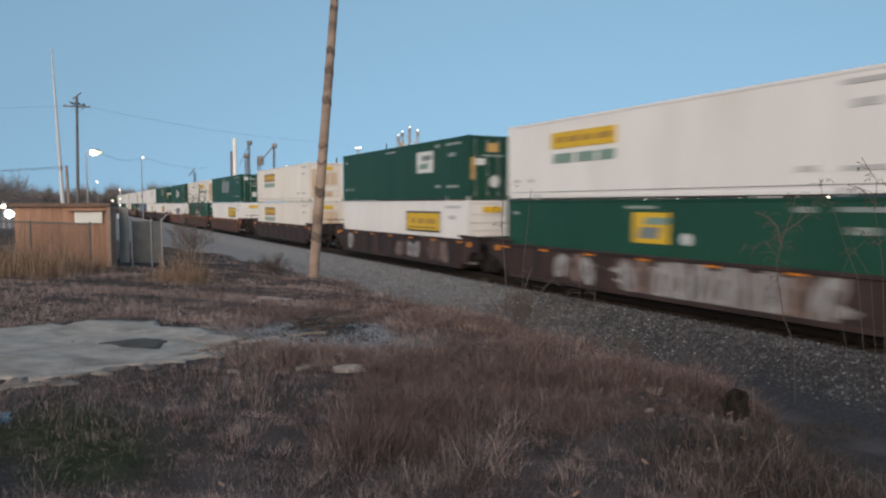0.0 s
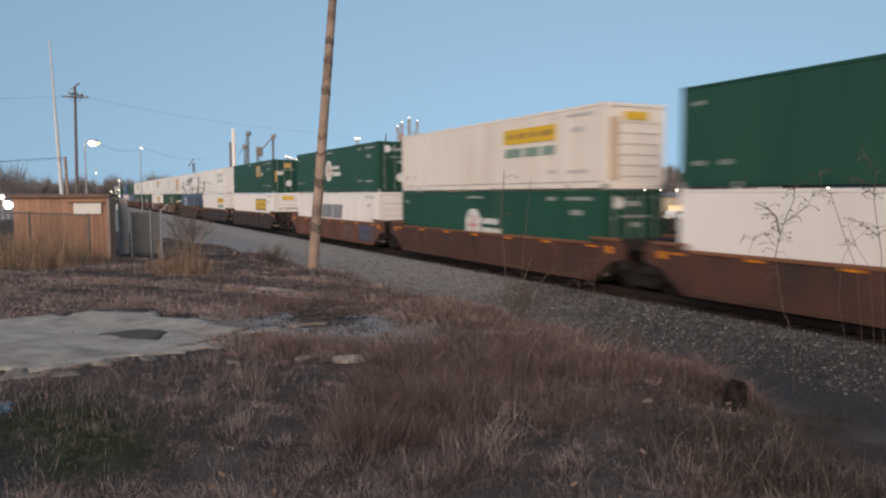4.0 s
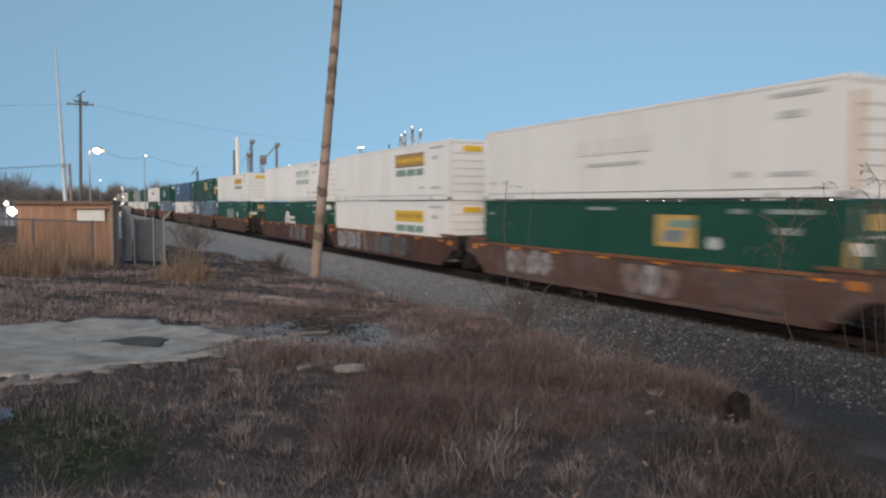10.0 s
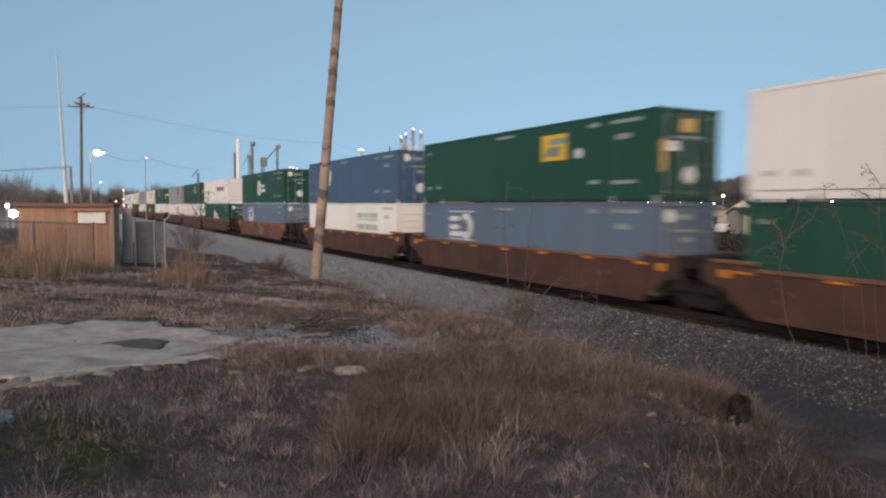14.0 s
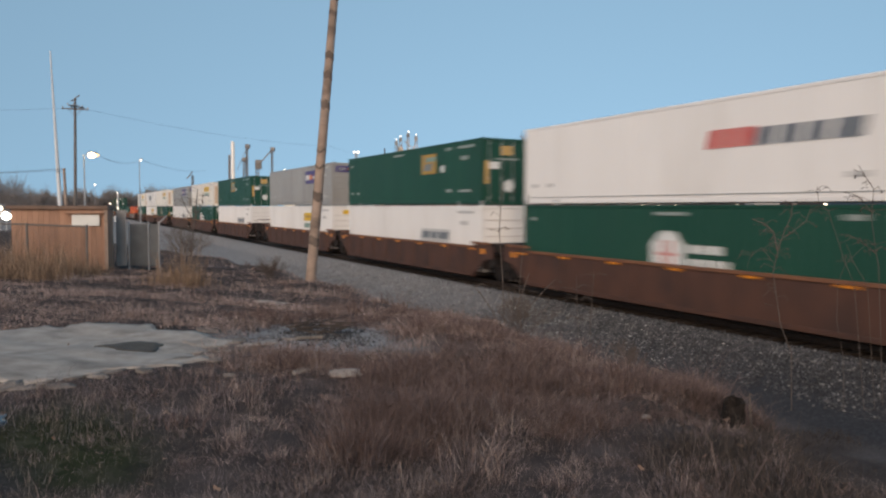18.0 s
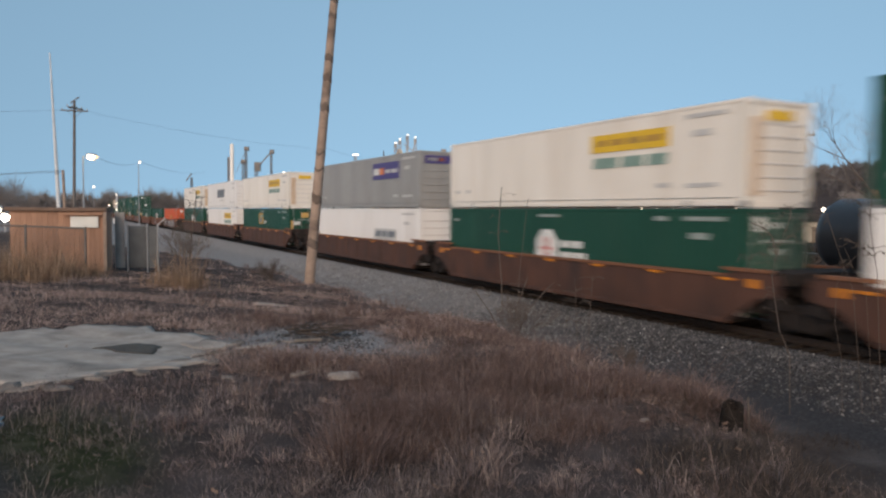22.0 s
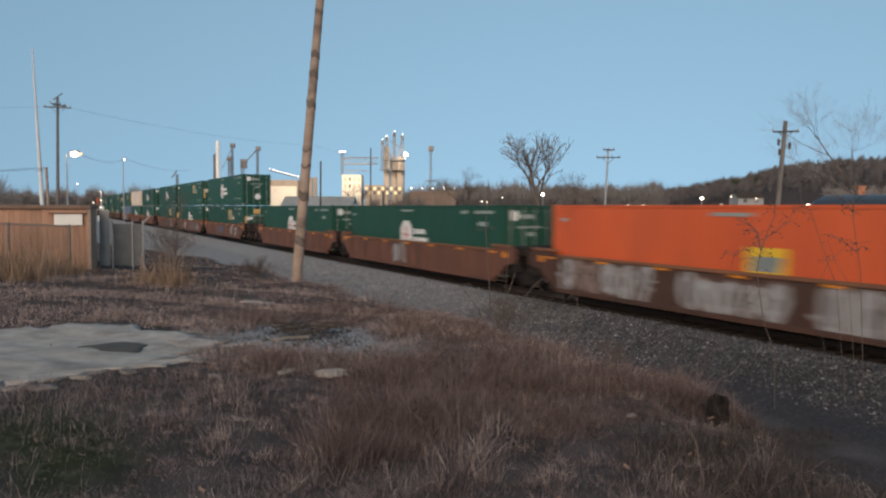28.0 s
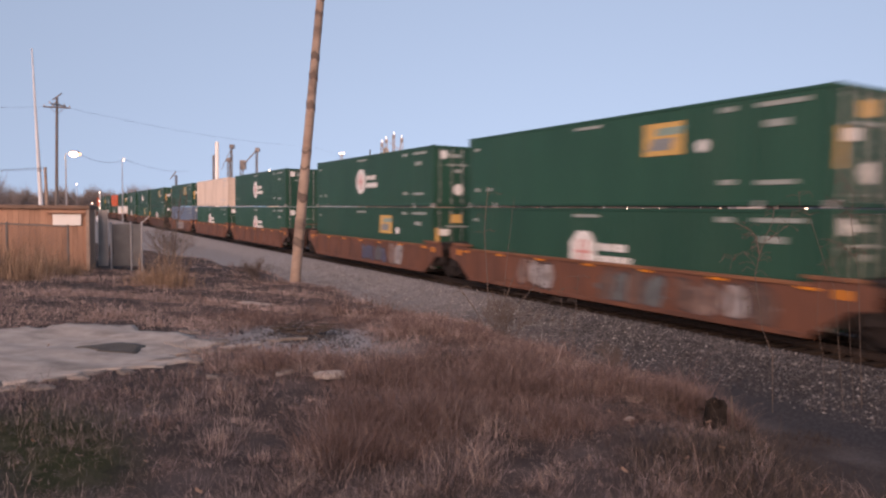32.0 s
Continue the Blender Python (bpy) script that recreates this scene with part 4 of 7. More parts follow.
def grow(rng, start, way, length, radius, depth, out, spread=0.55, lift=0.12, least=0.004):
    """Tapered limbs as a list of (a, b, ra, rb)."""
    steps = 3 if depth > 1 else 2
    p, d = Vector(start), Vector(way).normalized()
    r = radius
    for i in range(steps):
        d = (d + Vector((rng.gauss(0, 0.16), rng.gauss(0, 0.16), rng.gauss(0, 0.10) + lift * 0.3))).normalized()
        q = p + d * (length / steps)
        r2 = max(least, radius * (1 - 0.55 * (i + 1) / steps))
        out.append((p, q, r, r2, depth))
        if depth > 0 and (i > 0 or depth < 3):
            for _ in range(rng.choice((1, 2, 2))):
                side = Vector((rng.gauss(0, 1), rng.gauss(0, 1), rng.gauss(0, 0.5))).normalized()
                grow(rng, q, d * (1 - spread * 0.6) + side * spread + Vector((0, 0, lift)), length * rng.uniform(0.5, 0.75), r2 * 0.72, depth - 1, out, spread, lift, least)
        p, r = q, r2
    if depth > 0:
        grow(rng, p, d, length * 0.62, r, depth - 1, out, spread, lift, least)


def tubes(segs, sides):
    verts, faces = [], []
    for a, b, ra, rb, _ in segs:
        d = (b - a).normalized()
        e = d.orthogonal().normalized()
        f = d.cross(e)
        base = len(verts)
        for c, r in ((a, ra), (b, rb)):
            for k in range(sides):
                ang = 2 * math.pi * k / sides
                verts.append(c + e * (r * math.cos(ang)) + f * (r * math.sin(ang)))
        for k in range(sides):
            n = (k + 1) % sides
            faces.append((base + k, base + n, base + sides + n, base + sides + k))
    return [tuple(v) for v in verts], faces


def bare_tree(name, place, height, seed, label, depth=5, spread=0.6, lean=(0, 0), girth=0.028, category="tree", least=0.004, twig=None):
    rng = random.Random(seed)
    segs = []
    grow(rng, (0, 0, -0.1), (lean[0], lean[1], 1), height * 0.36, height * girth, depth, segs, spread, 0.12, least)
    top = max(b.z for a, b, *_ in segs)
    k = height / top
    segs = [(a * k, b * k, ra, rb, d) for a, b, ra, rb, d in segs]
    t = thing(name, Matrix.Translation(place), label, category)
    raw("trunk", *tubes([g for g in segs if g[4] >= depth - 2], 7), M_BARK, t, True)
    raw("crown", *tubes([g for g in segs if g[4] < depth - 2], 3), twig or M_TWIG, t)
    return t


def fast_mesh(name, verts, tris, material, label, category, kind="stuff", tone=None):
    """A big mesh of triangles from arrays."""
    me = bpy.data.meshes.new(name)
    me.vertices.add(len(verts))
    me.vertices.foreach_set("co", np.ascontiguousarray(verts, dtype=np.float32).ravel())
    me.loops.add(tris.size)
    me.loops.foreach_set("vertex_index", np.ascontiguousarray(tris, dtype=np.int32).ravel())
    me.polygons.add(len(tris))
    me.polygons.foreach_set("loop_start", np.arange(0, tris.size, 3, dtype=np.int32))
    me.update(calc_edges=True)
    me.materials.append(material)
    return tagged(new(name, me), label, category, kind=kind)


def woods(name, places, seed, label, tall, material=M_FARWOOD, n=190):
    """A far wood: for each tree a stem and a rounded, open crown of thin twigs."""
    g = np.random.default_rng(seed)
    p = np.array(places, float)
    m = len(p)
    h = tall * g.uniform(0.7, 1.15, m)
    w = h * g.uniform(0.26, 0.40, m)
    far = np.repeat(p[:, 1] / 260, n)
    d = g.normal(0, 1, (m * n, 3))
    d /= np.linalg.norm(d, axis=1)[:, None]
    reach = g.uniform(0.25, 1.0, m * n) ** 0.6
    hh, ww = np.repeat(h, n), np.repeat(w, n)
    mid = np.stack([np.repeat(p[:, 0], n), np.repeat(p[:, 1], n), np.repeat(p[:, 2], n) + hh * 0.52], 1)
    tip = mid + d * reach[:, None] * np.stack([ww, ww, hh * 0.46], 1)
    root = mid + (tip - mid) * 0.45 - np.stack([0 * hh, 0 * hh, hh * 0.07], 1)
    k = 0.10 * far
    side = g.uniform(0, math.pi, m * n)
    off = np.stack([np.cos(side) * k, np.zeros_like(k), np.sin(side) * k], 1)
    v = np.stack([root - off, root + off, tip], 1)
    trunk = np.stack([p + (-0.12, 0, -1), p + (0.12, 0, -1), p + np.stack([0 * h, 0 * h, h * 0.8], 1)], 1)
    v = np.concatenate([v, trunk]).reshape(-1, 3)
    return fast_mesh(name, v, np.arange(len(v)).reshape(-1, 3), material, label, "woods")


def ground_at(x, y):
    v = Vector((x, y, 0))
    return float(ground_z(v.dot(D_U), v.dot(D_S)))


def spot(px, depth):
    """Place on the ground by its column in the first view ahead and its depth."""
    x = (px - 784) / 1262 * depth
    return Vector((x, depth, ground_at(x, depth)))


rng = random.Random(11)
def belt(n, px0, px1, d0, d1):
    out = []
    for _ in range(n):
        d = rng.uniform(d0, d1)
        out.append(tuple(spot(rng.uniform(px0, px1), d)))
    return out


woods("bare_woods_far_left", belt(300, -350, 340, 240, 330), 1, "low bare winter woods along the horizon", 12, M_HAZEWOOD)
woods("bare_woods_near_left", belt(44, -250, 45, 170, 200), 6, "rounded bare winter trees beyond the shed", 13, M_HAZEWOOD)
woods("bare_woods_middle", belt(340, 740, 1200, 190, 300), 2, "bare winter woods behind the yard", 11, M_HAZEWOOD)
woods("hill_woods", belt(1900, 1080, 2300, 255, 420), 3, "bare winter woods covering the hill", 7.2, n=110)
woods("hill_evergreens", belt(70, 1200, 2300, 270, 400), 4, "dark evergreens among the bare woods on the hill", 6.5, M_PINE)
bare_tree("bare_tree", spot(982, 95), 14.3, 21, "tall leafless tree with twisted limbs", 4, 0.56, girth=0.036, least=0.024)
bare_tree("bare_tree", spot(1035, 100), 9.5, 22, "smaller leafless tree with spreading limbs", 5, 0.75)
bare_tree("bare_tree", spot(865, 120), 11, 25, "slim leafless tree among the woods", 5, 0.6)
bare_tree("bare_tree", spot(1612, 60), 15.6, 36, "tall leafless tree with fine pale drooping twigs", 5, 0.62, girth=0.013, least=0.004, twig=M_PALETWIG)
woods("pale_hill_trees", belt(120, 1490, 1900, 190, 235), 15, "pale grey bare trees in front of the hill", 9.5, M_PALETWIG, 120)

# ---- poles and wires ----
M_POLE = mat("weathered_pole_wood", (0.34, 0.26, 0.21), (0.24, 0.18, 0.145), 3, 0.95, 0, 0.5, dirt=(0.09, 0.07, 0.06), dirt_scale=1.6, dirt_amount=0.85, stretch=(0.6, 0.6, 1.0))
M_DARKPOLE = mat("dark_pole_wood", (0.085, 0.070, 0.060), (0.055, 0.046, 0.040), 3, 0.95, 0, 0.3, stretch=(2, 2, 0.3))
M_GREYPOLE = mat("greyed_pole_wood", (0.175, 0.160, 0.150), (0.115, 0.104, 0.098), 3, 0.95, 0, 0.3, dirt=(0.07, 0.062, 0.058), dirt_scale=1.2, dirt_amount=0.6, stretch=(2, 2, 0.3))
M_GALV = mat("galvanised_steel", (0.34, 0.36, 0.38), (0.27, 0.29, 0.31), 3, 0.45, 0.5)
M_PALESTEEL = mat("pale_painted_steel", (0.55, 0.58, 0.60), (0.48, 0.51, 0.53), 2, 0.5)
M_OLDGALV = mat("dull_fence_steel", (0.16, 0.15, 0.145), (0.12, 0.11, 0.105), 3, 0.6, 0.3)
M_WIRE = mat("black_cable", (0.03, 0.03, 0.03), (0.04, 0.04, 0.04), 3, 0.6, 0, 0)
M_INSUL = mat("grey_porcelain", (0.30, 0.30, 0.30), (0.25, 0.24, 0.23), 5, 0.3)
M_LAMP = mat("lit_sodium_lamp", (1.0, 0.8, 0.5), (1.0, 0.8, 0.5), 1, 0.4, 0, 0, glow=((1.0, 0.66, 0.32), 16))
# glowing material of an added shell that stands for the lamp's halo
M_HALO = mat("amber_lamp_halo", (1.0, 0.7, 0.4), (1.0, 0.7, 0.4), 1, 0.3, 0, 0, glow=((1.0, 0.62, 0.30), 0.75))
M_LED = mat("lit_white_lamp", (1.0, 0.95, 0.85), (1.0, 0.95, 0.85), 1, 0.4, 0, 0, glow=((1.0, 0.92, 0.80), 8))
M_SOFTLAMP = mat("lit_yard_lamp", (1.0, 0.9, 0.75), (1.0, 0.9, 0.75), 1, 0.4, 0, 0, glow=((1.0, 0.88, 0.70), 2.5))


def shaft(foot, top, r0, r1, name, label, category, material, part_name="shaft", seg=14):
    t = thing(name, Matrix.Translation(foot), label, category)
    bm = bmesh.new()
    d = Vector(top) - Vector(foot)
    rod(bm, Vector((0, 0, 0)) - d.normalized() * 0.6, d, r0, r1, seg)
    part(part_name, bm, material, t, smooth=False)
    return t, d


def cross_arm(t, top, drop, half, turn, material, pins=4):
    c = Vector(top) - Vector((0, 0, drop))
    w = Vector((math.cos(turn), math.sin(turn), 0)) * half
    bm = bmesh.new()
    d = w.normalized()
    m = Matrix.Translation(c) @ Euler((0, 0, turn)).to_matrix().to_4x4()
    v = box(bm, -half, half, -0.2, -0.08, -0.06, 0.06)
    bmesh.ops.transform(bm, matrix=m, verts=v)
    soften(bm, 0.01)
    arm = part("cross_arm", bm, material, t)
    for i in range(pins):
        p = c + w * (-0.95 + 1.9 * i / (pins - 1))
        bm = bmesh.new()
        rod(bm, p + Vector((0, 0, 0.05)), p + Vector((0, 0, 0.25)), 0.07, 0.045, 8)
        part("insulator", bm, M_INSUL, arm)
    for e in (-1, 1):
        bm = bmesh.new()
        rod(bm, c + w * 0.55 * e, c - Vector((0, 0, half * 0.55)), 0.02, seg=6)
        part("brace", bm, material, arm)


foot = Vector((-3.96, 21.83, 0)); foot.z = ground_at(foot.x, foot.y)
pole, _ = shaft(foot, foot + Vector((0.88, 0.0, 9.8)), 0.165, 0.115, "wooden_pole", "bare leaning wooden pole with stained bands", "pole", M_POLE)
d = Vector((0.88, 0, 9.8))
rng_p = random.Random(2)
M_BAND = mat("stained_pole_wood", (0.15, 0.115, 0.095), (0.10, 0.078, 0.066), 5, 0.95)
for k in (0.13, 0.27, 0.36, 0.41, 0.55, 0.64, 0.70, 0.83, 0.88):
    r = 0.165 + (0.115 - 0.165) * k + 0.004
    bm = bmesh.new()
    hgt = rng_p.uniform(0.03, 0.15)
    n = 14
    rows = [[bm.verts.new(d * k + Vector((r * math.cos(a), r * math.sin(a), e * hgt + 0.05 * math.sin(3 * a + 9 * k)))) for a in [2 * math.pi * i / n for i in range(n)]] for e in (-1, 1)]
    for i in range(n):
        bm.faces.new((rows[0][i], rows[0][(i + 1) % n], rows[1][(i + 1) % n], rows[1][i]))
    part("stain_band", bm, M_BAND, pole, "dark stained band")
foot = spot(117, 90)
mast, _ = shaft(foot, foot + Vector((-0.86, 0, 22.4)), 0.30, 0.07, "steel_mast", "tall pale tapered steel mast", "pole", M_PALESTEEL)
foot = spot(141, 70)
top = Vector((0.28, 0, 12.9))
# the grey of this far pole's wood also takes in haze
upole, _ = shaft(foot, foot + top, 0.17, 0.11, "utility_pole", "wooden utility pole with double cross arms", "utility pole", M_GREYPOLE)
cross_arm(upole, top, 1.0, 1.15, 0.35, M_GREYPOLE)
cross_arm(upole, top, 0.75, 0.9, 1.25, M_GREYPOLE)
bm = bmesh.new()
rod(bm, top + Vector((-0.4, 0, -0.25)), top + Vector((0.45, 0, 0.35)), 0.06, seg=6)
part("switch_bracket", bm, M_GREYPOLE, upole)
foot = spot(127, 75)
stub, _ = shaft(foot, foot + Vector((-0.2, 0, 6.6)), 0.16, 0.13, "pole_stub", "short grey wooden pole stub with a bracket", "pole", M_POLE)
bm = bmesh.new()
rod(bm, (-0.2, 0, 6.2), (-0.8, 0, 6.3), 0.04, seg=6)
box(bm, -0.95, -0.7, -0.15, 0.15, 6.1, 6.5)
part("bracket", bm, M_GALV, stub)


def street_lamp(px, depth, z, arm, material, size, label, shell=None):
    foot = spot(px, depth)
    top = Vector((0, 0, z - foot.z))
    t, _ = shaft(foot, foot + top, 0.10, 0.06, "street_lamp", label, "street lamp", M_GALV, "post", 10)
    bm = bmesh.new()
    rod(bm, top, top + Vector((arm, 0, 0.15)), 0.04, seg=6)
    part("arm", bm, M_GALV, t)
    bm = bmesh.new()
    box(bm, arm - size * 1.2, arm + size * 1.2, -size * 0.8, size * 0.8, top.z + 0.1, top.z + 0.35)
    soften(bm, 0.05)
    part("housing", bm, M_GALV, t)
    # added amber ellipsoid behind the bulb imitates the glow around it
    if shell:
        bm = bmesh.new()
        bmesh.ops.create_uvsphere(bm, u_segments=14, v_segments=8, radius=size, matrix=Matrix.Translation((arm, 0.25, top.z + 0.02)) @ Matrix.Diagonal((1.75, 0.8, 0.62, 1)))
        part("refractor", bm, shell, t, "amber shell for the lamp halo", True)
    bm = bmesh.new()
    bmesh.ops.create_uvsphere(bm, u_segments=12, v_segments=8, radius=size, matrix=Matrix.Translation((arm, -0.15, top.z - 0.02)) @ Matrix.Diagonal((1.0, 1.0, 0.7 if shell else 1.0, 1)))
    part("bulb", bm, material, t, "glowing lamp bulb", True)
    return t


street_lamp(159, 80, 8.85, 0.95, M_LAMP, 0.38, "lit street lamp on a slim steel post", M_HALO)
street_lamp(256, 120, 10.9, 0.3, M_SOFTLAMP, 0.13, "lit yard lamp on a thin mast")
street_lamp(20, 60, 2.35, 0.1, M_LED, 0.34, "bright white lamp beyond the shed")
street_lamp(10, 62, 2.95, 0.1, M_SOFTLAMP, 0.18, "smaller lit lamp beyond the shed")
foot = spot(1099, 75)
top = Vector((0.42, 0, 10.05))
mp, _ = shaft(foot, foot + top, 0.13, 0.09, "utility_pole", "pale grey utility pole with two cross arms", "utility pole", M_GALV)
cross_arm(mp, top, 0.15, 0.6, 0.1, M_DARKPOLE, 3)
cross_arm(mp, top, 0.95, 1.2, -0.15, M_DARKPOLE, 4)
foot = spot(1406, 50)
top = Vector((0.62, 0, 9.95))
rp, _ = shaft(foot, foot + top, 0.20, 0.14, "utility_pole", "grey wooden utility pole with cross arm and switch gear", "utility pole", M_GREYPOLE)
cross_arm(rp, top, 0.75, 0.85, -0.2, M_DARKPOLE, 3)
for dz, dx in ((1.5, -0.45), (1.75, 0.35), (2.2, -0.35)):
    bm = bmesh.new()
    rod(bm, top + Vector((0, 0, -dz)), top + Vector((dx, 0, -dz + 0.1)), 0.03, seg=6)
    rod(bm, top + Vector((dx, 0, -dz - 0.2)), top + Vector((dx, 0, -dz + 0.25)), 0.09, seg=8)
    part("switch_gear", bm, M_DARKPOLE, rp)


def cable(points, sag, r, parent=None):
    curve = bpy.data.curves.new("cable", "CURVE")
    curve.dimensions, curve.bevel_depth = "3D", r
    for a, b in zip(points, points[1:]):
        a, b = Vector(a), Vector(b)
        sp = curve.splines.new("POLY")
        sp.points.add(14)
        for i in range(15):
            k = i / 14
            q = a.lerp(b, k) - Vector((0, 0, sag * 4 * k * (1 - k)))
            sp.points[i].co = (*q, 1)
    curve.materials.append(M_WIRE)
    ob = new("overhead_cable", curve)
    return tagged(ob, "thin sagging black overhead cable", "cable", "overhead cables")


up_top = spot(141, 70) + Vector((0.26, 0, 12.0))
cable([(-95, 78, 13.8), up_top], 0.5, 0.009)
cable([(-95, 82, 6.5), spot(127, 75) + Vector((-0.2, 0, 6.4))], 0.5, 0.016)
cable([up_top + Vector((0.5, 0, 0)), (-19.0, 122, 13.6), (-2.0, 190, 13.8)], 0.7, 0.009)
cable([spot(159, 80) + Vector((0.8, 0, 9.2)), spot(256, 120) + Vector((0.3, 0, 11.6)), spot(372, 200) + Vector((0, 0, 14))], 0.9, 0.02)
cable([spot(127, 75) + Vector((0, 0, 6.6)), (-85, 60, 4.0)], 0.4, 0.02)

# ---- shed, fence and gate ----
M_SHED = mat("brown_painted_boards", (0.42, 0.245, 0.165), (0.33, 0.19, 0.13), 2, 0.85, 0, 0.2, dirt=(0.10, 0.06, 0.045), dirt_scale=0.9, dirt_amount=0.6, rnd=0.06, stretch=(1, 1, 0.3))
M_SHEDROOF = mat("brown_felt_roof", (0.19, 0.125, 0.095), (0.14, 0.095, 0.072), 4, 0.9)
M_SIGN = mat("white_sign_board", (0.72, 0.73, 0.70), (0.62, 0.63, 0.60), 2, 0.5)


def build_shed():
    left, right = Vector((-12.34, 20.60, 0)), Vector((-10.0, 21.45, 0))
    z = 1.0
    way = (right - left).normalized()
    m = Matrix.Translation((left.x, left.y, z)) @ Euler((0, 0, math.atan2(way.y, way.x))).to_matrix().to_4x4()
    shed = thing("shed", m, "low brown boarded shed with a flat roof", "shed")
    w = (right - left).length
    n = 18
    bm = bmesh.new()
    box(bm, 0, w, 0, 0.15, 0, 0.1)
    part("plinth", bm, M_SHEDROOF, shed)
    bm = bmesh.new()
    box(bm, 0.0, w / n - 0.003, 0.0, 0.025, 0.08, 2.02)
    soften(bm, 0.004)
    board = mesh_of("board", bm, M_SHED)
    for i in range(n):
        ob = new("board", board)
        ob.parent, ob.location = shed, (i * w / n, 0.01 + 0.004 * (i % 2), 0)
    bm = bmesh.new()
    box(bm, 0, w, 0.04, 2.3, 0.05, 2.0)
    part("body", bm, M_SHED, shed)
    bm = bmesh.new()
    box(bm, -0.12, w + 0.06, -0.08, 2.4, 2.02, 2.13)
    soften(bm, 0.015)
    part("roof", bm, M_SHEDROOF, shed)
    bm = bmesh.new()
    box(bm, w - 0.05, w + 0.05, -0.10, 0.0, -0.4, 2.0)
    soften(bm, 0.01)
    part("corner_post", bm, M_POLE, shed)
    bm = bmesh.new()
    box(bm, w - 1.10, w - 0.06, -0.14, -0.02, 1.91, 1.97)
    part("sign_rail", bm, M_SHED, shed)
    bm = bmesh.new()
    box(bm, w - 0.92, w - 0.18, -0.06, -0.025, 1.54, 1.87)
    soften(bm, 0.005)
    part("sign", bm, M_SIGN, shed, "blank white sign board")


build_shed()


def chain_fence(a, b, height, posts, label, dark=False):
    a, b = Vector(a), Vector(b)
    a.z, b.z = ground_at(a.x, a.y), ground_at(b.x, b.y)
    f = thing("chain_link_fence", Matrix.Translation(a), label, "fence")
    d = b - a
    for i in range(posts):
        p = d * (i / (posts - 1))
        bm = bmesh.new()
        rod(bm, p + Vector((0, 0, -0.3)), p + Vector((0, 0, height + 0.05)), 0.035, seg=8)
        part("post", bm, M_OLDGALV, f)
    bm = bmesh.new()
    rod(bm, Vector((0, 0, height)), d + Vector((0, 0, height)), 0.025, seg=6)
    part("top_rail", bm, M_OLDGALV, f)
    segs = []
    length = math.hypot(d.x, d.y)
    step = 0.11
    k = int((length + height) / step)
    for sgn in (1, -1):
        for i in range(k):
            x0 = i * step - (height if sgn > 0 else 0)
            x1 = x0 + height
            lo, hi = max(0, x0), min(length, x1)
            if hi <= lo:
                continue
            za, zb = lo - x0, hi - x0
            if sgn < 0:
                za, zb = height - za, height - zb
            pa, pb = d * (lo / length) + Vector((0, 0, za)), d * (hi / length) + Vector((0, 0, zb))
            segs.append((pa, pb, 0.004, 0.004, 0))
    raw("mesh_wire", *tubes(segs, 3), M_OLDGALV, f)


chain_fence((-14.6, 19.3, 0), (-10.25, 20.75, 0), 1.28, 4, "galvanised chain-link fence in front of the shed")
M_GATE = mat("grey_gate_sheet", (0.40, 0.38, 0.365), (0.32, 0.305, 0.29), 3, 0.7, rnd=0.1)
M_GATEDARK = mat("dark_gate_sheet", (0.085, 0.098, 0.108), (0.062, 0.070, 0.078), 3, 0.7)


def build_gate():
    g = thing("gate", Matrix.Translation((-10.25, 22.6, ground_at(-10.25, 22.6))), "grey sheet gate beside the shed", "gate")
    bm = bmesh.new()
    box(bm, 0.02, 0.32, 0, 0.04, 0.1, 1.85)
    part("panel", bm, M_GATE, g)
    bm = bmesh.new()
    box(bm, 0.44, 1.35, 0, 0.03, 0.1, 1.42)
    part("dark_panel", bm, M_GATEDARK, g, "dark mesh screen")
    for x in (0.43, 1.05, 1.38):
        bm = bmesh.new()
        rod(bm, (x, -0.02, -0.3), (x, -0.02, 1.5), 0.03, seg=8)
        part("post", bm, M_GALV, g)
    bm = bmesh.new()
    rod(bm, (1.38, -0.02, 1.45), (1.62, -0.02, 1.68), 0.02, seg=6)
    part("barb_arm", bm, M_GALV, g)


build_gate()


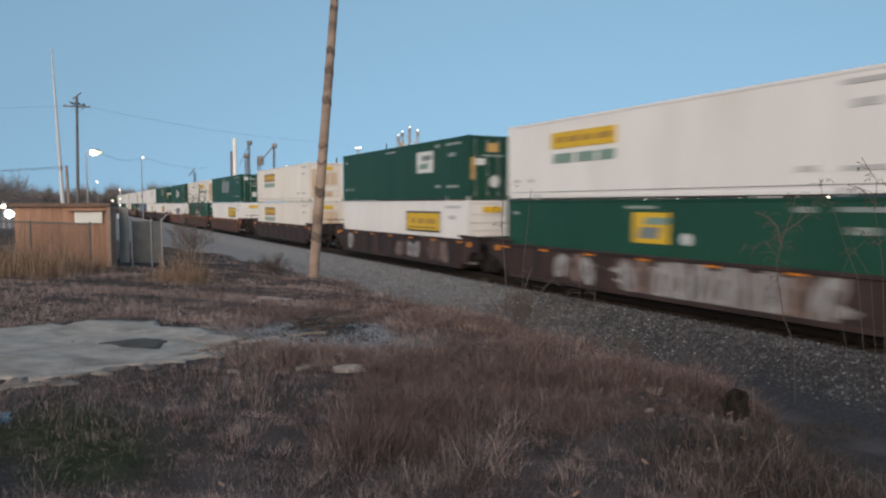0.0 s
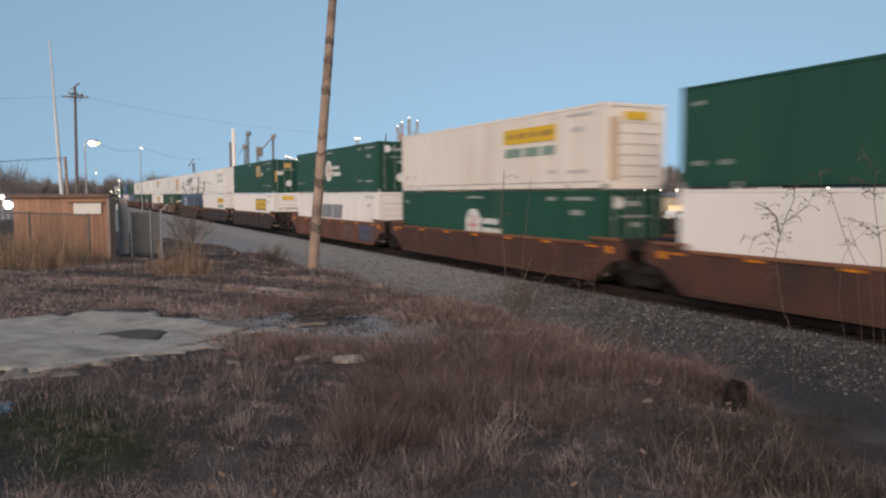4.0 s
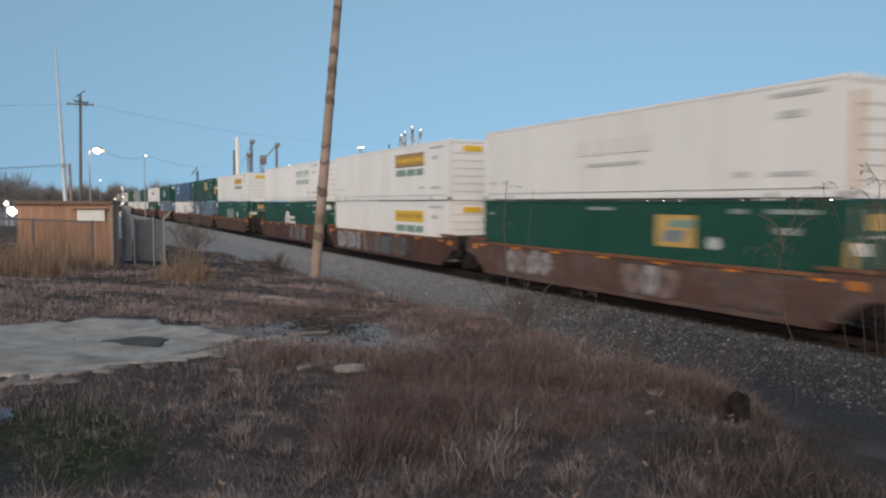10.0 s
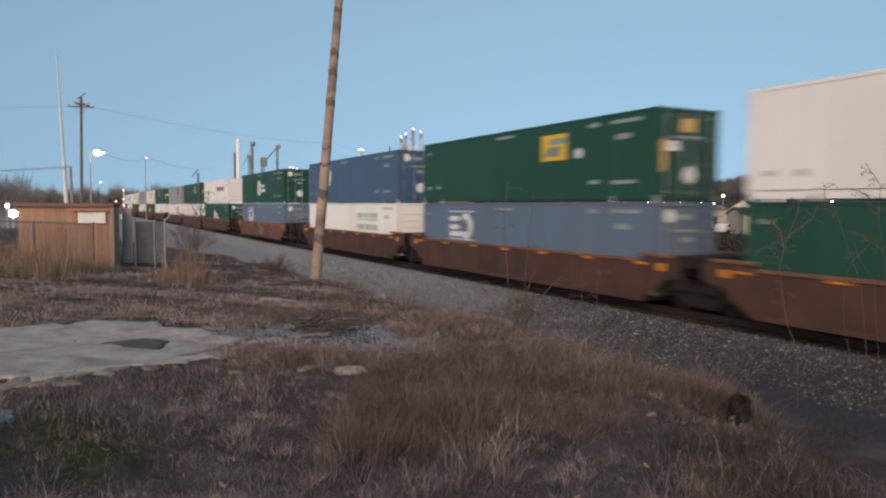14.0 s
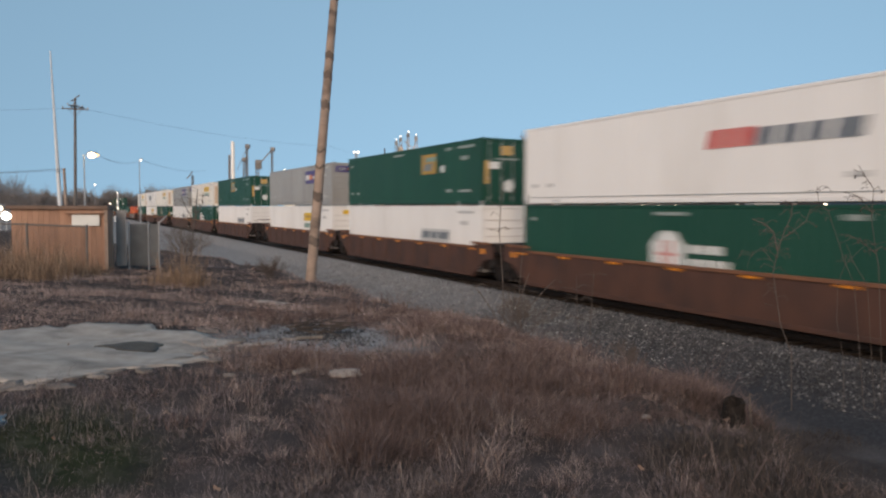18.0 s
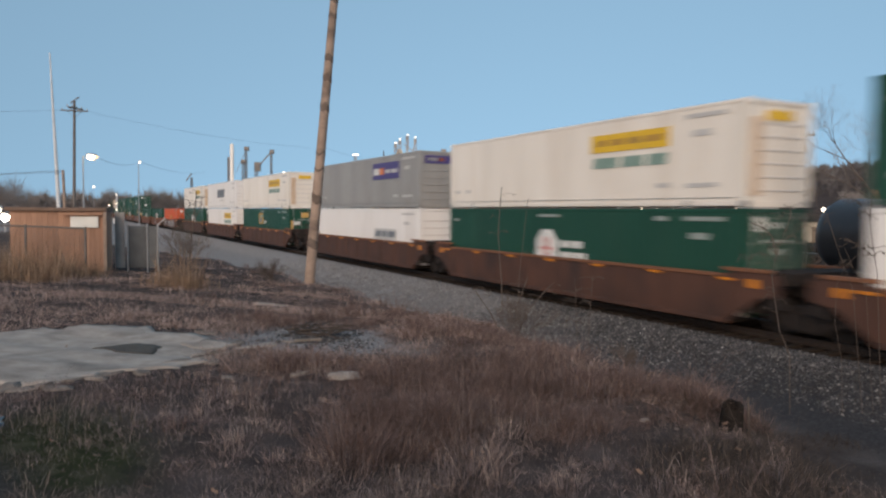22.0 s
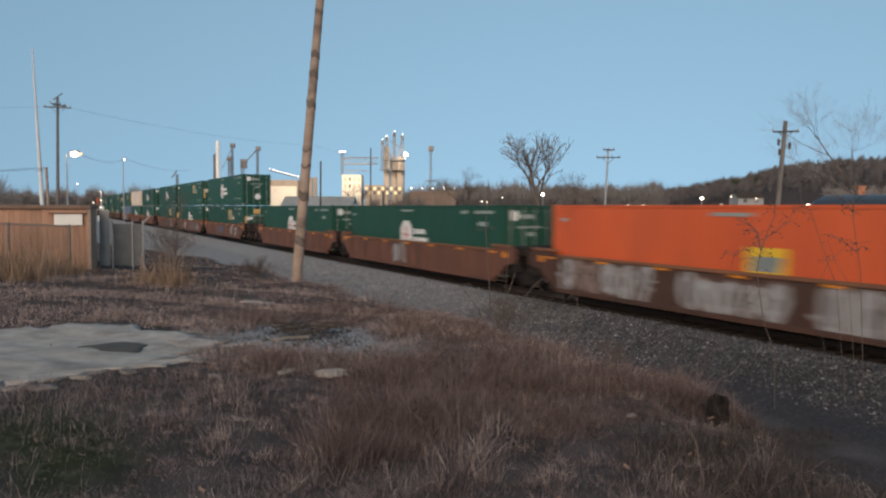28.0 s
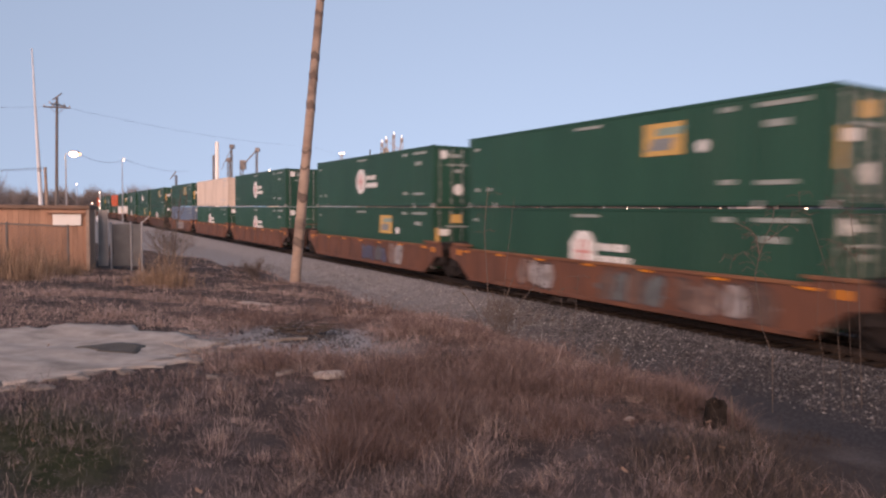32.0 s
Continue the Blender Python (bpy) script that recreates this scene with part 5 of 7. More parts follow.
# ---- foreground ----
def straw_material(name, stops):
    m = mat(name, (0.2, 0.15, 0.1), (0.2, 0.15, 0.1), 1.0, 1.0, 0, 0, spec=0.08)
    nt, ln = m.node_tree.nodes, m.node_tree.links
    geo = nt.new("ShaderNodeNewGeometry")
    r = nt.new("ShaderNodeValToRGB")
    r.color_ramp.elements[0].color = (*stops[0], 1)
    r.color_ramp.elements[1].color = (*stops[-1], 1)
    for i, c in enumerate(stops[1:-1]):
        e = r.color_ramp.elements.new((i + 1) / (len(stops) - 1))
        e.color = (*c, 1)
    ln.new(geo.outputs["Random Per Island"], r.inputs[0])
    big = nt.new("ShaderNodeTexNoise")
    big.inputs["Scale"].default_value = 0.45
    ln.new(geo.outputs["Position"], big.inputs["Vector"])
    hs = nt.new("ShaderNodeHueSaturation")
    mr = nt.new("ShaderNodeMapRange")
    mr.inputs[1].default_value, mr.inputs[2].default_value, mr.inputs[3].default_value, mr.inputs[4].default_value = 0.25, 0.75, 0.55, 1.45
    small = nt.new("ShaderNodeTexNoise")
    small.inputs["Scale"].default_value = 2.6
    ln.new(geo.outputs["Position"], small.inputs["Vector"])
    mean = nt.new("ShaderNodeMix")
    mean.inputs[0].default_value = 0.55
    ln.new(big.outputs[0], mean.inputs[2])
    ln.new(small.outputs[0], mean.inputs[3])
    ln.new(mean.outputs[0], mr.inputs[0])
    ln.new(mr.outputs[0], hs.inputs["Value"])
    ln.new(r.outputs[0], hs.inputs["Color"])
    ln.new(hs.outputs[0], nt["Principled BSDF"].inputs["Base Color"])
    return m


M_STRAW = straw_material("dead_straw", [(0.0617, 0.0522, 0.0559), (0.1055, 0.0862, 0.0878), (0.1536, 0.1224, 0.122), (0.2038, 0.1617, 0.1596), (0.371, 0.3118, 0.2987)])
M_SEDGE = straw_material("rusty_sedge", [(0.0766, 0.0535, 0.0489), (0.1216, 0.0839, 0.0759), (0.1712, 0.1202, 0.1088), (0.2613, 0.1985, 0.1777)])
M_PALESTRAW = straw_material("pale_dead_straw", [(0.1313, 0.1029, 0.0968), (0.2152, 0.1638, 0.1518), (0.3097, 0.2352, 0.2156), (0.4043, 0.315, 0.2882), (0.525, 0.4357, 0.396)])
M_TAWNY = straw_material("tawny_dry_grass", [(0.12, 0.083, 0.062), (0.19, 0.13, 0.094), (0.27, 0.19, 0.135), (0.40, 0.30, 0.215)])
M_TURF = straw_material("winter_turf", [(0.016, 0.019, 0.010), (0.026, 0.031, 0.015), (0.044, 0.045, 0.024), (0.085, 0.069, 0.045)])
M_DUN = straw_material("dull_brown_weeds", [(0.0403, 0.034, 0.0323), (0.0627, 0.0511, 0.0475), (0.0896, 0.0708, 0.0645), (0.1344, 0.1057, 0.095)])
M_WEED = straw_material("dark_dead_weeds", [(0.0286, 0.0269, 0.0264), (0.0495, 0.0437, 0.0408), (0.0726, 0.0605, 0.054), (0.121, 0.0952, 0.0792)])
PAD = (-4.70, 8.8)  # middle of the concrete pad


def pad_reach(a):
    """Edge of the pad as a share of its half size, by angle."""
    c, s = np.cos(a), np.sin(a)
    return (np.abs(c) ** 3 + np.abs(s) ** 3) ** (-1 / 3) * (1 + 0.06 * np.sin(3 * a + 1) + 0.04 * np.sin(7 * a) + 0.03 * np.sin(13 * a + 2) + 0.025 * np.sin(29 * a) + 0.015 * np.sin(53 * a + 1)) * (1 - 0.30 * np.exp(-((a - 2.05) / 0.5) ** 2)) + 0.035 * np.sin(a * 17 + 3 * np.sin(a * 5))


PAD_HALF = (1.66, 2.1)
PAD_TURN = 0.42


def pad_local(x, y):
    dx, dy = x - PAD[0], y - PAD[1]
    c, s = math.cos(-PAD_TURN), math.sin(-PAD_TURN)
    return (c * dx - s * dy) / PAD_HALF[0], (s * dx + c * dy) / PAD_HALF[1]


def on_pad(x, y, grow_by=1.0):
    px, py = pad_local(x, y)
    return np.hypot(px, py) < pad_reach(np.arctan2(py, px)) * grow_by


def us_of(x, y):
    return D_U.x * x + D_U.y * y, D_S.x * x + D_S.y * y


def blades(name, count, seed, material, label, near, far, height, width, keep, per=14, lean=0.5, radius=0.12, fan=0.6, tries=3):
    """Tufts of bent blades; fan: how far the blades of a tuft lean away from its middle."""
    g = np.random.default_rng(seed)
    n = count // per
    # even over the picture, not over the ground: depth drawn as its inverse
    inv = g.uniform(1 / far, 1 / near, n * tries)
    y = 1 / inv
    x = g.uniform(-0.72, 0.72, n * tries) * y
    ok = keep(x, y, g)
    x, y = x[ok][:n], y[ok][:n]
    n = len(x)
    uc, sc = us_of(x, y)
    tall = g.lognormal(0, 0.5, n) * height * np.clip(0.9 + 0.40 * wave(uc, sc, 1.1) + 0.25 * wave(uc, sc, 3.1), 0.30, 1.9)
    spread = np.repeat(g.uniform(0.5, 1.5, n) * radius, per)
    ox, oy = g.normal(0, 1, n * per) * spread, g.normal(0, 1, n * per) * spread
    cx, cy = np.repeat(x, per) + ox, np.repeat(y, per) + oy
    u, s = us_of(cx, cy)
    cz = ground_z(u, s) - 0.02
    h = np.repeat(tall, per) * g.uniform(0.45, 1.15, n * per)
    away = np.arctan2(oy, ox)
    a = np.where(g.uniform(0, 1, n * per) < fan, away + g.normal(0, 0.5, n * per), g.uniform(0, 2 * math.pi, n * per))
    b = g.uniform(0.1, lean, n * per) * h
    far_wide = 1 + np.clip(np.repeat(y, per) - 5, 0, 30) * 0.17
    w = width * g.uniform(0.6, 1.4, n * per) * far_wide
    dx, dy = np.cos(a), np.sin(a)
    t = g.uniform(0, 2 * math.pi, n * per)
    wx, wy = np.cos(t) * w, np.sin(t) * w
    v = np.empty((n * per, 5, 3))
    v[:, 0] = np.stack([cx - wx, cy - wy, cz], 1)
    v[:, 1] = np.stack([cx + wx, cy + wy, cz], 1)
    mx, my, mz = cx + dx * b * 0.35, cy + dy * b * 0.35, cz + h * 0.6
    v[:, 2] = np.stack([mx - wx * 0.8, my - wy * 0.8, mz], 1)
    v[:, 3] = np.stack([mx + wx * 0.8, my + wy * 0.8, mz], 1)
    v[:, 4] = np.stack([cx + dx * b, cy + dy * b, cz + h * g.uniform(0.70, 1.0, n * per)], 1)
    base = np.arange(n * per)[:, None, None] * 5
    tris = (np.array([[0, 1, 3], [0, 3, 2], [2, 3, 4]])[None] + base).reshape(-1, 3)
    return fast_mesh(name, v.reshape(-1, 3), tris, material, label, "grass")


def green_zone(u, s):
    return (np.hypot((u + 5.7) / 1.3, (s - 0.0) / 0.65) < 1.0) | (np.hypot((u + 12.5) / 3.0, (s + 2.6) / 1.2) < 1.0)


def bare_zone(u, s):
    return (np.hypot((u + 10.2) / 1.5, (s - 3.4) / 1.2) < 0.9) | (np.hypot((u + 4.6) / 1.5, (s + 0.85) / 0.55) < 1.0)


def darker(u, s):
    return (u > -6.3) & (s > crest(u) + 0.10 + 0.20 * wave(u, s, 1.5))


def keep_weed(x, y, g):
    u, s = us_of(x, y)
    return (u > -7.5) & (s > crest(u) - 1.0) & (s < 11.2) & (wave(u, s, 1.2) + 0.5 * wave(u, s, 3.0) > -0.5)


def rubble_zone(x, y):
    return (np.hypot((x + 2.75) / 0.95, (y - 9.75) / 0.30) < 1) | (np.hypot((x + 3.58) / 0.33, (y - 14.9) / 0.5) < 1) | (np.hypot((x + 1.03) / 0.15, (y - 7.6) / 0.25) < 1)


def keep_straw(x, y, g):
    u, s = us_of(x, y)
    thin = np.clip(0.45 + 0.45 * wave(u, s, 0.9) + 0.50 * wave(u, s, 2.7), 0.28, 1) * (0.60 + 0.40 * smooth_step(4.2, 6.5, y))
    return (s < crest(u) + 0.6 + 2.6 * smooth_step(-7.5, -5.5, u)) & ~on_pad(x, y, 1.06) & ~rubble_zone(x, y) & ~bare_zone(u, s) & (g.uniform(0, 1, len(x)) < np.where(green_zone(u, s), 0.22, thin) * np.where(darker(u, s), 0.28, 1.0))


def keep_sedge(x, y, g):
    u, s = us_of(x, y)
    patch = wave(u, s, 0.45) + 0.4 * wave(u, s, 1.3)
    edge = np.clip(1 - np.abs(s - crest(u) + 0.6) / 1.6, 0, 1) * (u < -5.5)
    return (s < crest(u) + 1.0) & ~darker(u, s) & ~rubble_zone(x, y) & ~on_pad(x, y, 1.15) & ~bare_zone(u, s) & ~green_zone(u, s) & (g.uniform(0, 1, len(x)) < 0.25 * (patch > 0.35) + 0.75 * edge)


def keep_mound(x, y, g):
    """The thick sedge over the end of the bank."""
    u, s = us_of(x, y)
    d = s - crest(u)
    return (u < -4.7) & (u > -13.5) & (d > -4.3) & (d < 0.6) & (wave(u, s, 0.8) + 0.5 * wave(u, s, 2.2) > -0.35) & ~rubble_zone(x, y) & ~bare_zone(u, s)


def keep_near(x, y, g):
    u, s = us_of(x, y)
    return (s < crest(u) + 0.8) & ~on_pad(x, y, 1.05) & ~green_zone(u, s) & ~bare_zone(u, s) & (wave(u, s, 1.3) + 0.6 * wave(u, s, 3.3) > -0.9)


def keep_tall(x, y, g):
    u, s = us_of(x, y)
    shed = (y > 17.0) & (y < 20.2) & (x < -9.3) & (x > -16)
    tufts = np.hypot((x + 6.5) / 0.7, (y - 18.3) / 1.0) < 1
    return shed | tufts


def keep_green(x, y, g):
    u, s = us_of(x, y)
    return green_zone(u, s) & ~on_pad(x, y, 1.05)


blades("dead_grass", 300000, 1, M_STRAW, "short dead straw-brown grass over the bank", 2.6, 40, 0.040, 0.0012, keep_straw, 20, 1.9, 0.11)
blades("far_dead_grass", 210000, 11, M_PALESTRAW, "low dead grass on the farther bank", 8.0, 34, 0.062, 0.0014, keep_straw, 16, 1.5, 0.16)
blades("rusty_sedge", 60000, 2, M_SEDGE, "low tufts of rust-brown broom sedge", 3.0, 34, 0.125, 0.0016, keep_sedge, 18, 1.1, 0.08)
blades("thick_sedge", 100000, 12, M_SEDGE, "thick soft mound of rust-brown sedge on the bank", 5.0, 15, 0.14, 0.0011, keep_mound, 34, 2.0, 0.12, 0.6, 8)
blades("near_dark_weeds", 150000, 13, M_DUN, "flattened dull brown dead weeds on the near bank", 2.6, 10.0, 0.042, 0.0016, keep_near, 24, 2.2, 0.12)
blades("straw_tufts", 36000, 14, M_STRAW, "loose tufts of bent straw in the dark weeds", 2.8, 8.0, 0.085, 0.0012, keep_near, 44, 1.5, 0.05, 0.85)
blades("pale_tufts", 30000, 15, M_PALESTRAW, "scattered pale tufts of dry grass on the bank", 2.8, 9.5, 0.085, 0.0011, keep_near, 36, 1.6, 0.04, 0.85)
blades("tall_dry_grass", 30000, 3, M_TAWNY, "tall tawny dry grass by the fence", 16.5, 22, 0.46, 0.0013, keep_tall, 20, 0.6, 0.16)
blades("winter_turf", 15000, 4, M_TURF, "patch of short green winter turf", 2.6, 16, 0.06, 0.0018, keep_green, 14, 0.9, 0.10)
blades("dark_weeds", 80000, 7, M_WEED, "dark dead weeds on the darker slope", 3.6, 20, 0.085, 0.0015, keep_weed, 18, 1.5, 0.13, 0.6, 12)

M_STALK = straw_material("bleached_stalks", [(0.155, 0.1326, 0.122), (0.223, 0.1836, 0.1706), (0.31, 0.2652, 0.2441)])
blades("bleached_stalks", 15000, 5, M_STALK, "clumps of bleached dry stalks standing in the grass", 3.4, 20, 0.11, 0.0011, keep_straw, 10, 0.8, 0.05)

# ---- concrete and litter on the bank ----
M_CONCRETE = mat("pale_weathered_concrete", (0.43, 0.385, 0.34), (0.31, 0.275, 0.245), 4.5, 0.95, 0, 0.35, dirt=(0.17, 0.145, 0.125), dirt_scale=1.6, dirt_amount=0.75, spec=0.15)
M_MUD = mat("dark_mud", (0.085, 0.075, 0.062), (0.06, 0.053, 0.045), 6, 0.9, 0, 0.6)
M_STICK = mat("grey_dead_sticks", (0.075, 0.058, 0.047), (0.030, 0.024, 0.021), 5, 0.9)
M_RUBBLE = mat("dusty_rubble", (0.27, 0.24, 0.215), (0.17, 0.148, 0.13), 5, 0.95, 0, 0.5, dirt=(0.09, 0.072, 0.06), dirt_scale=2.5, dirt_amount=0.9, spec=0.1)
M_PLANK = mat("bleached_plank", (0.26, 0.22, 0.18), (0.18, 0.15, 0.12), 4, 0.85, stretch=(1, 6, 1))
M_LITTER = mat("pale_litter", (0.24, 0.20, 0.18), (0.13, 0.105, 0.09), 18, 0.8)
M_WATER = mat("still_puddle_water", (0.02, 0.025, 0.03), (0.02, 0.025, 0.03), 3, 0.05, 0, 0.02)



def flat_patch(name, cx, cy, rx, ry, turn, thick, material, label, category, reach, rings=8, seg=72, parent=None):
    """A slab that follows the ground, with an uneven edge."""
    verts, faces = [], []
    c, s = math.cos(turn), math.sin(turn)
    for j in range(rings + 2):
        k = min(j, rings) / rings
        for i in range(seg):
            a = 2 * math.pi * i / seg
            r = float(reach(np.array(a))) * k
            lx, ly = r * math.cos(a) * rx, r * math.sin(a) * ry
            x, y = cx + c * lx - s * ly, cy + s * lx + c * ly
            z = ground_at(x, y) + (thick if j <= rings else -0.08)
            verts.append((x, y, z))
    for j in range(rings + 1):
        for i in range(seg):
            n = (i + 1) % seg
            faces.append((j * seg + i, j * seg + n, (j + 1) * seg + n, (j + 1) * seg + i))
    ob = raw(name, verts, faces, material, parent, True)
    return tagged(ob, label, category)


def lumpy(seed, amount=0.25):
    g = random.Random(seed)
    ph = [g.uniform(0, 6.28) for _ in range(4)]
    return lambda a: 1 + amount * (np.sin(2 * a + ph[0]) * 0.5 + np.sin(3 * a + ph[1]) * 0.4 + np.sin(5 * a + ph[2]) * 0.3 + np.sin(11 * a + ph[3]) * 0.15)


pad = thing("concrete_pad", Matrix(), "broken pale concrete pad worn into the grass", "concrete pad")
flat_patch("slab", PAD[0], PAD[1], PAD_HALF[0], PAD_HALF[1], PAD_TURN, 0.018, M_CONCRETE, "", "", pad_reach, 16, 160, pad)
g_pad = random.Random(31)
for i in range(34):
    # crumbled pieces along the broken edge
    a = g_pad.uniform(-2.9, 0.6)
    k = float(pad_reach(np.array(a))) * g_pad.uniform(1.0, 1.10)
    lx, ly = k * math.cos(a) * PAD_HALF[0], k * math.sin(a) * PAD_HALF[1]
    ct, st = math.cos(PAD_TURN), math.sin(PAD_TURN)
    size = g_pad.uniform(0.04, 0.13)
    flat_patch("edge_chunk", PAD[0] + ct * lx - st * ly, PAD[1] + st * lx + ct * ly, size * 1.5, size * 0.9, g_pad.uniform(0, 3), g_pad.uniform(0.008, 0.03), M_RUBBLE, "", "", lumpy(60 + i, 0.35), 2, 16, pad)
flat_patch("mud_patch", -3.92, 9.05, 0.32, 0.40, -0.3, 0.030, M_MUD, "dark muddy hollow on the concrete pad", "mud", lumpy(3, 0.3), 4, 40)
for i, (x, y, rx, ry) in enumerate(((-3.15, 9.75, 0.34, 0.22), (-2.45, 9.75, 0.22, 0.15), (-2.75, 9.25, 0.20, 0.10), (-3.0, 8.3, 0.20, 0.12), (-3.58, 15.0, 0.30, 0.26), (-1.55, 7.9, 0.13, 0.09), (-2.2, 7.4, 0.07, 0.05), (-2.85, 10.0, 0.2, 0.12), (-2.15, 10.1, 0.16, 0.10))):
    flat_patch("concrete_fragment", x, y, rx, ry, 0.3 * i, 0.022, M_CONCRETE if i in (0, 1, 4, 5) else M_RUBBLE, "loose flat fragment of broken concrete in the grass", "rubble", lumpy(20 + i, 0.4), 4, 28)["group"] = "concrete fragments"
flat_patch("puddle", -3.47, 5.40, 0.12, 0.22, 0, 0.012, M_WATER, "small still puddle on wet asphalt", "puddle", lumpy(9), 3, 40)


def rock(name, x, y, size, seed, material, label, category, squash=0.5):
    bm = bmesh.new()
    bmesh.ops.create_icosphere(bm, subdivisions=2, radius=1)
    g = random.Random(seed)
    off = Vector((g.uniform(0, 50), g.uniform(0, 50), 0))
    for v in bm.verts:
        k = 1 + 0.35 * noise.noise(v.co * 1.4 + off)
        v.co = Vector((v.co.x * size[0] * k, v.co.y * size[1] * k, max(-0.3, v.co.z) * size[2] * k))
    ob = part(name, bm, material, None, label)
    ob.location = (x, y, ground_at(x, y) + size[2] * 0.2)
    return tagged(ob, category=category)


rock("stone", -1.03, 7.75, (0.20, 0.15, 0.06), 4, M_CONCRETE, "pale flat stone lying in the dead grass", "stone")
rock("stone", 1.92, 6.5, (0.05, 0.04, 0.03), 5, M_LITTER, "small pale stone in the dead grass", "stone")
rock("stone", 2.15, 6.3, (0.022, 0.02, 0.02), 6, M_LITTER, "tiny pale stone among dry stems", "stone")


def debris():
    g = random.Random(8)
    t = thing("branch_pile", Matrix.Translation((-1.78, 10.85, ground_at(-1.78, 10.85))), "heap of dead grey branches on gravel", "branches")
    for i in range(40):
        a = g.gauss(0.1, 0.9)
        ln = g.uniform(0.2, 0.6)
        x, y = g.uniform(-0.62, 0.15), g.uniform(-0.35, 0.35)
        z = g.uniform(0.03, 0.13)
        bm = bmesh.new()
        d = Vector((math.cos(a), math.sin(a), g.uniform(-0.08, 0.12))) * ln
        rod(bm, (x, y, z), Vector((x, y, z)) + d * 0.5, 0.014, 0.010, 5)
        rod(bm, Vector((x, y, z)) + d * 0.5, Vector((x, y, z)) + d + Vector((0, 0, g.uniform(-0.04, 0.06))), 0.010, 0.004, 5)
        part("branch", bm, M_STICK, t)
    bm = bmesh.new()
    box(bm, -0.2, 0.2, -0.03, 0.03, 0, 0.03)
    p = part("plank", bm, M_PLANK, None, "short bleached board end lying on gravel")
    p.matrix_basis = pose(-1.86, 10.15, ground_at(-1.86, 10.15) + 0.02, 0, 3, 35)
    tagged(p, category="plank")


debris()


def leaves():
    g = random.Random(14)
    t = thing("leaf_litter", Matrix(), "scattered curled dry oak leaves in the grass", "leaf")
    bm = bmesh.new()
    vs = [bm.verts.new(p) for p in ((-0.026, 0, 0), (-0.014, 0.013, 0.008), (0.004, 0.009, 0.003), (0.016, 0.014, 0.004), (0.032, 0, 0.012), (0.014, -0.012, 0.006), (0.002, -0.008, 0.004), (-0.012, -0.014, 0.009))]
    bm.faces.new(vs)
    me = mesh_of("leaf", bm, M_LEAF)
    for i in range(110):
        y = 1 / g.uniform(1 / 9, 1 / 3.2)
        x = g.uniform(-0.6, 0.65) * y
        ob = new("leaf", me)
        ob.parent = t
        ob.matrix_basis = pose(x, y, ground_at(x, y) + g.uniform(0.04, 0.10), g.uniform(-40, 40), g.uniform(-40, 40), g.uniform(0, 360))


M_LEAF = mat("dry_leaf", (0.22, 0.14, 0.10), (0.15, 0.095, 0.065), 20, 0.8, 0, 0, rnd=0.3)
leaves()


def stump():
    """A rotted post stump with a broken rim, standing in a hollow, and the slab that split from it."""
    x, y = 2.90, 6.95
    z = ground_at(x, y)
    t = thing("hollow_stump", Matrix.Translation((x, y, z - 0.05)), "dark rotten stump in a hollow of the bank", "stump")
    n, rings = 22, []
    bm = bmesh.new()
    for k, (r, h) in enumerate(((0.130, -0.1), (0.118, 0.12), (0.106, 0.32), (0.098, 0.50), (0.080, 0.49), (0.070, 0.1))):
        ring = []
        for i in range(n):
            a = 2 * math.pi * i / n
            rough = 1 + 0.10 * math.sin(3 * a + k) + 0.07 * math.sin(7 * a + 2 * k) + 0.05 * math.sin(11 * a)
            rim = 0.03 * math.sin(a + 0.6) + 0.008 * math.sin(5 * a + 1) if 2 < k < 5 else 0
            ring.append(bm.verts.new((r * rough * math.cos(a) + 0.03 * h, r * rough * math.sin(a), h + rim)))
        rings.append(ring)
    for a, b in zip(rings, rings[1:]):
        for i in range(n):
            bm.faces.new((a[i], a[(i + 1) % n], b[(i + 1) % n], b[i]))
    bm.faces.new(rings[-1])
    part("trunk_shell", bm, M_CHAR, t)
    bm = bmesh.new()
    prism(bm, [(-0.34, 0.0), (-0.12, -0.02), (-0.08, 0.07), (-0.16, 0.13), (-0.31, 0.09)], -0.10, 0.05)
    soften(bm, 0.012)
    part("split_slab", bm, M_CHAR, t)
    bm = bmesh.new()
    rod(bm, (0.155, -0.10, -0.1), (0.150, -0.10, 0.27), 0.008, 0.007, 6)
    rod(bm, (0.150, -0.10, 0.27), (0.135, -0.09, 0.60), 0.007, 0.005, 6)
    s = part("stake", bm, M_STALKWOOD, None, "thin pale wooden stake standing by the stump")
    s.location = (x, y, z - 0.05)
    tagged(s, category="stake")


M_STALKWOOD = mat("weathered_stake", (0.17, 0.14, 0.115), (0.11, 0.09, 0.075), 5, 0.9)
M_CHAR = mat("rotten_black_wood", (0.016, 0.014, 0.013), (0.032, 0.027, 0.024), 8, 1.0, 0, 0.6, spec=0.05)
stump()


M_STONE = straw_material("grey_ballast_stone", [(0.0425, 0.0437, 0.0484), (0.0519, 0.0531, 0.0578), (0.059, 0.0602, 0.0649), (0.0661, 0.0673, 0.072), (0.0732, 0.0743, 0.0791), (0.0802, 0.0814, 0.0861), (0.0897, 0.0909, 0.0944), (0.1015, 0.1027, 0.105), (0.118, 0.118, 0.1204), (0.2478, 0.2478, 0.2443)])


M_STONEPALE = straw_material("pale_grey_ballast_stone", [(0.115, 0.115, 0.119), (0.145, 0.145, 0.149), (0.175, 0.175, 0.179), (0.205, 0.205, 0.207), (0.240, 0.239, 0.240), (0.43, 0.43, 0.42)])


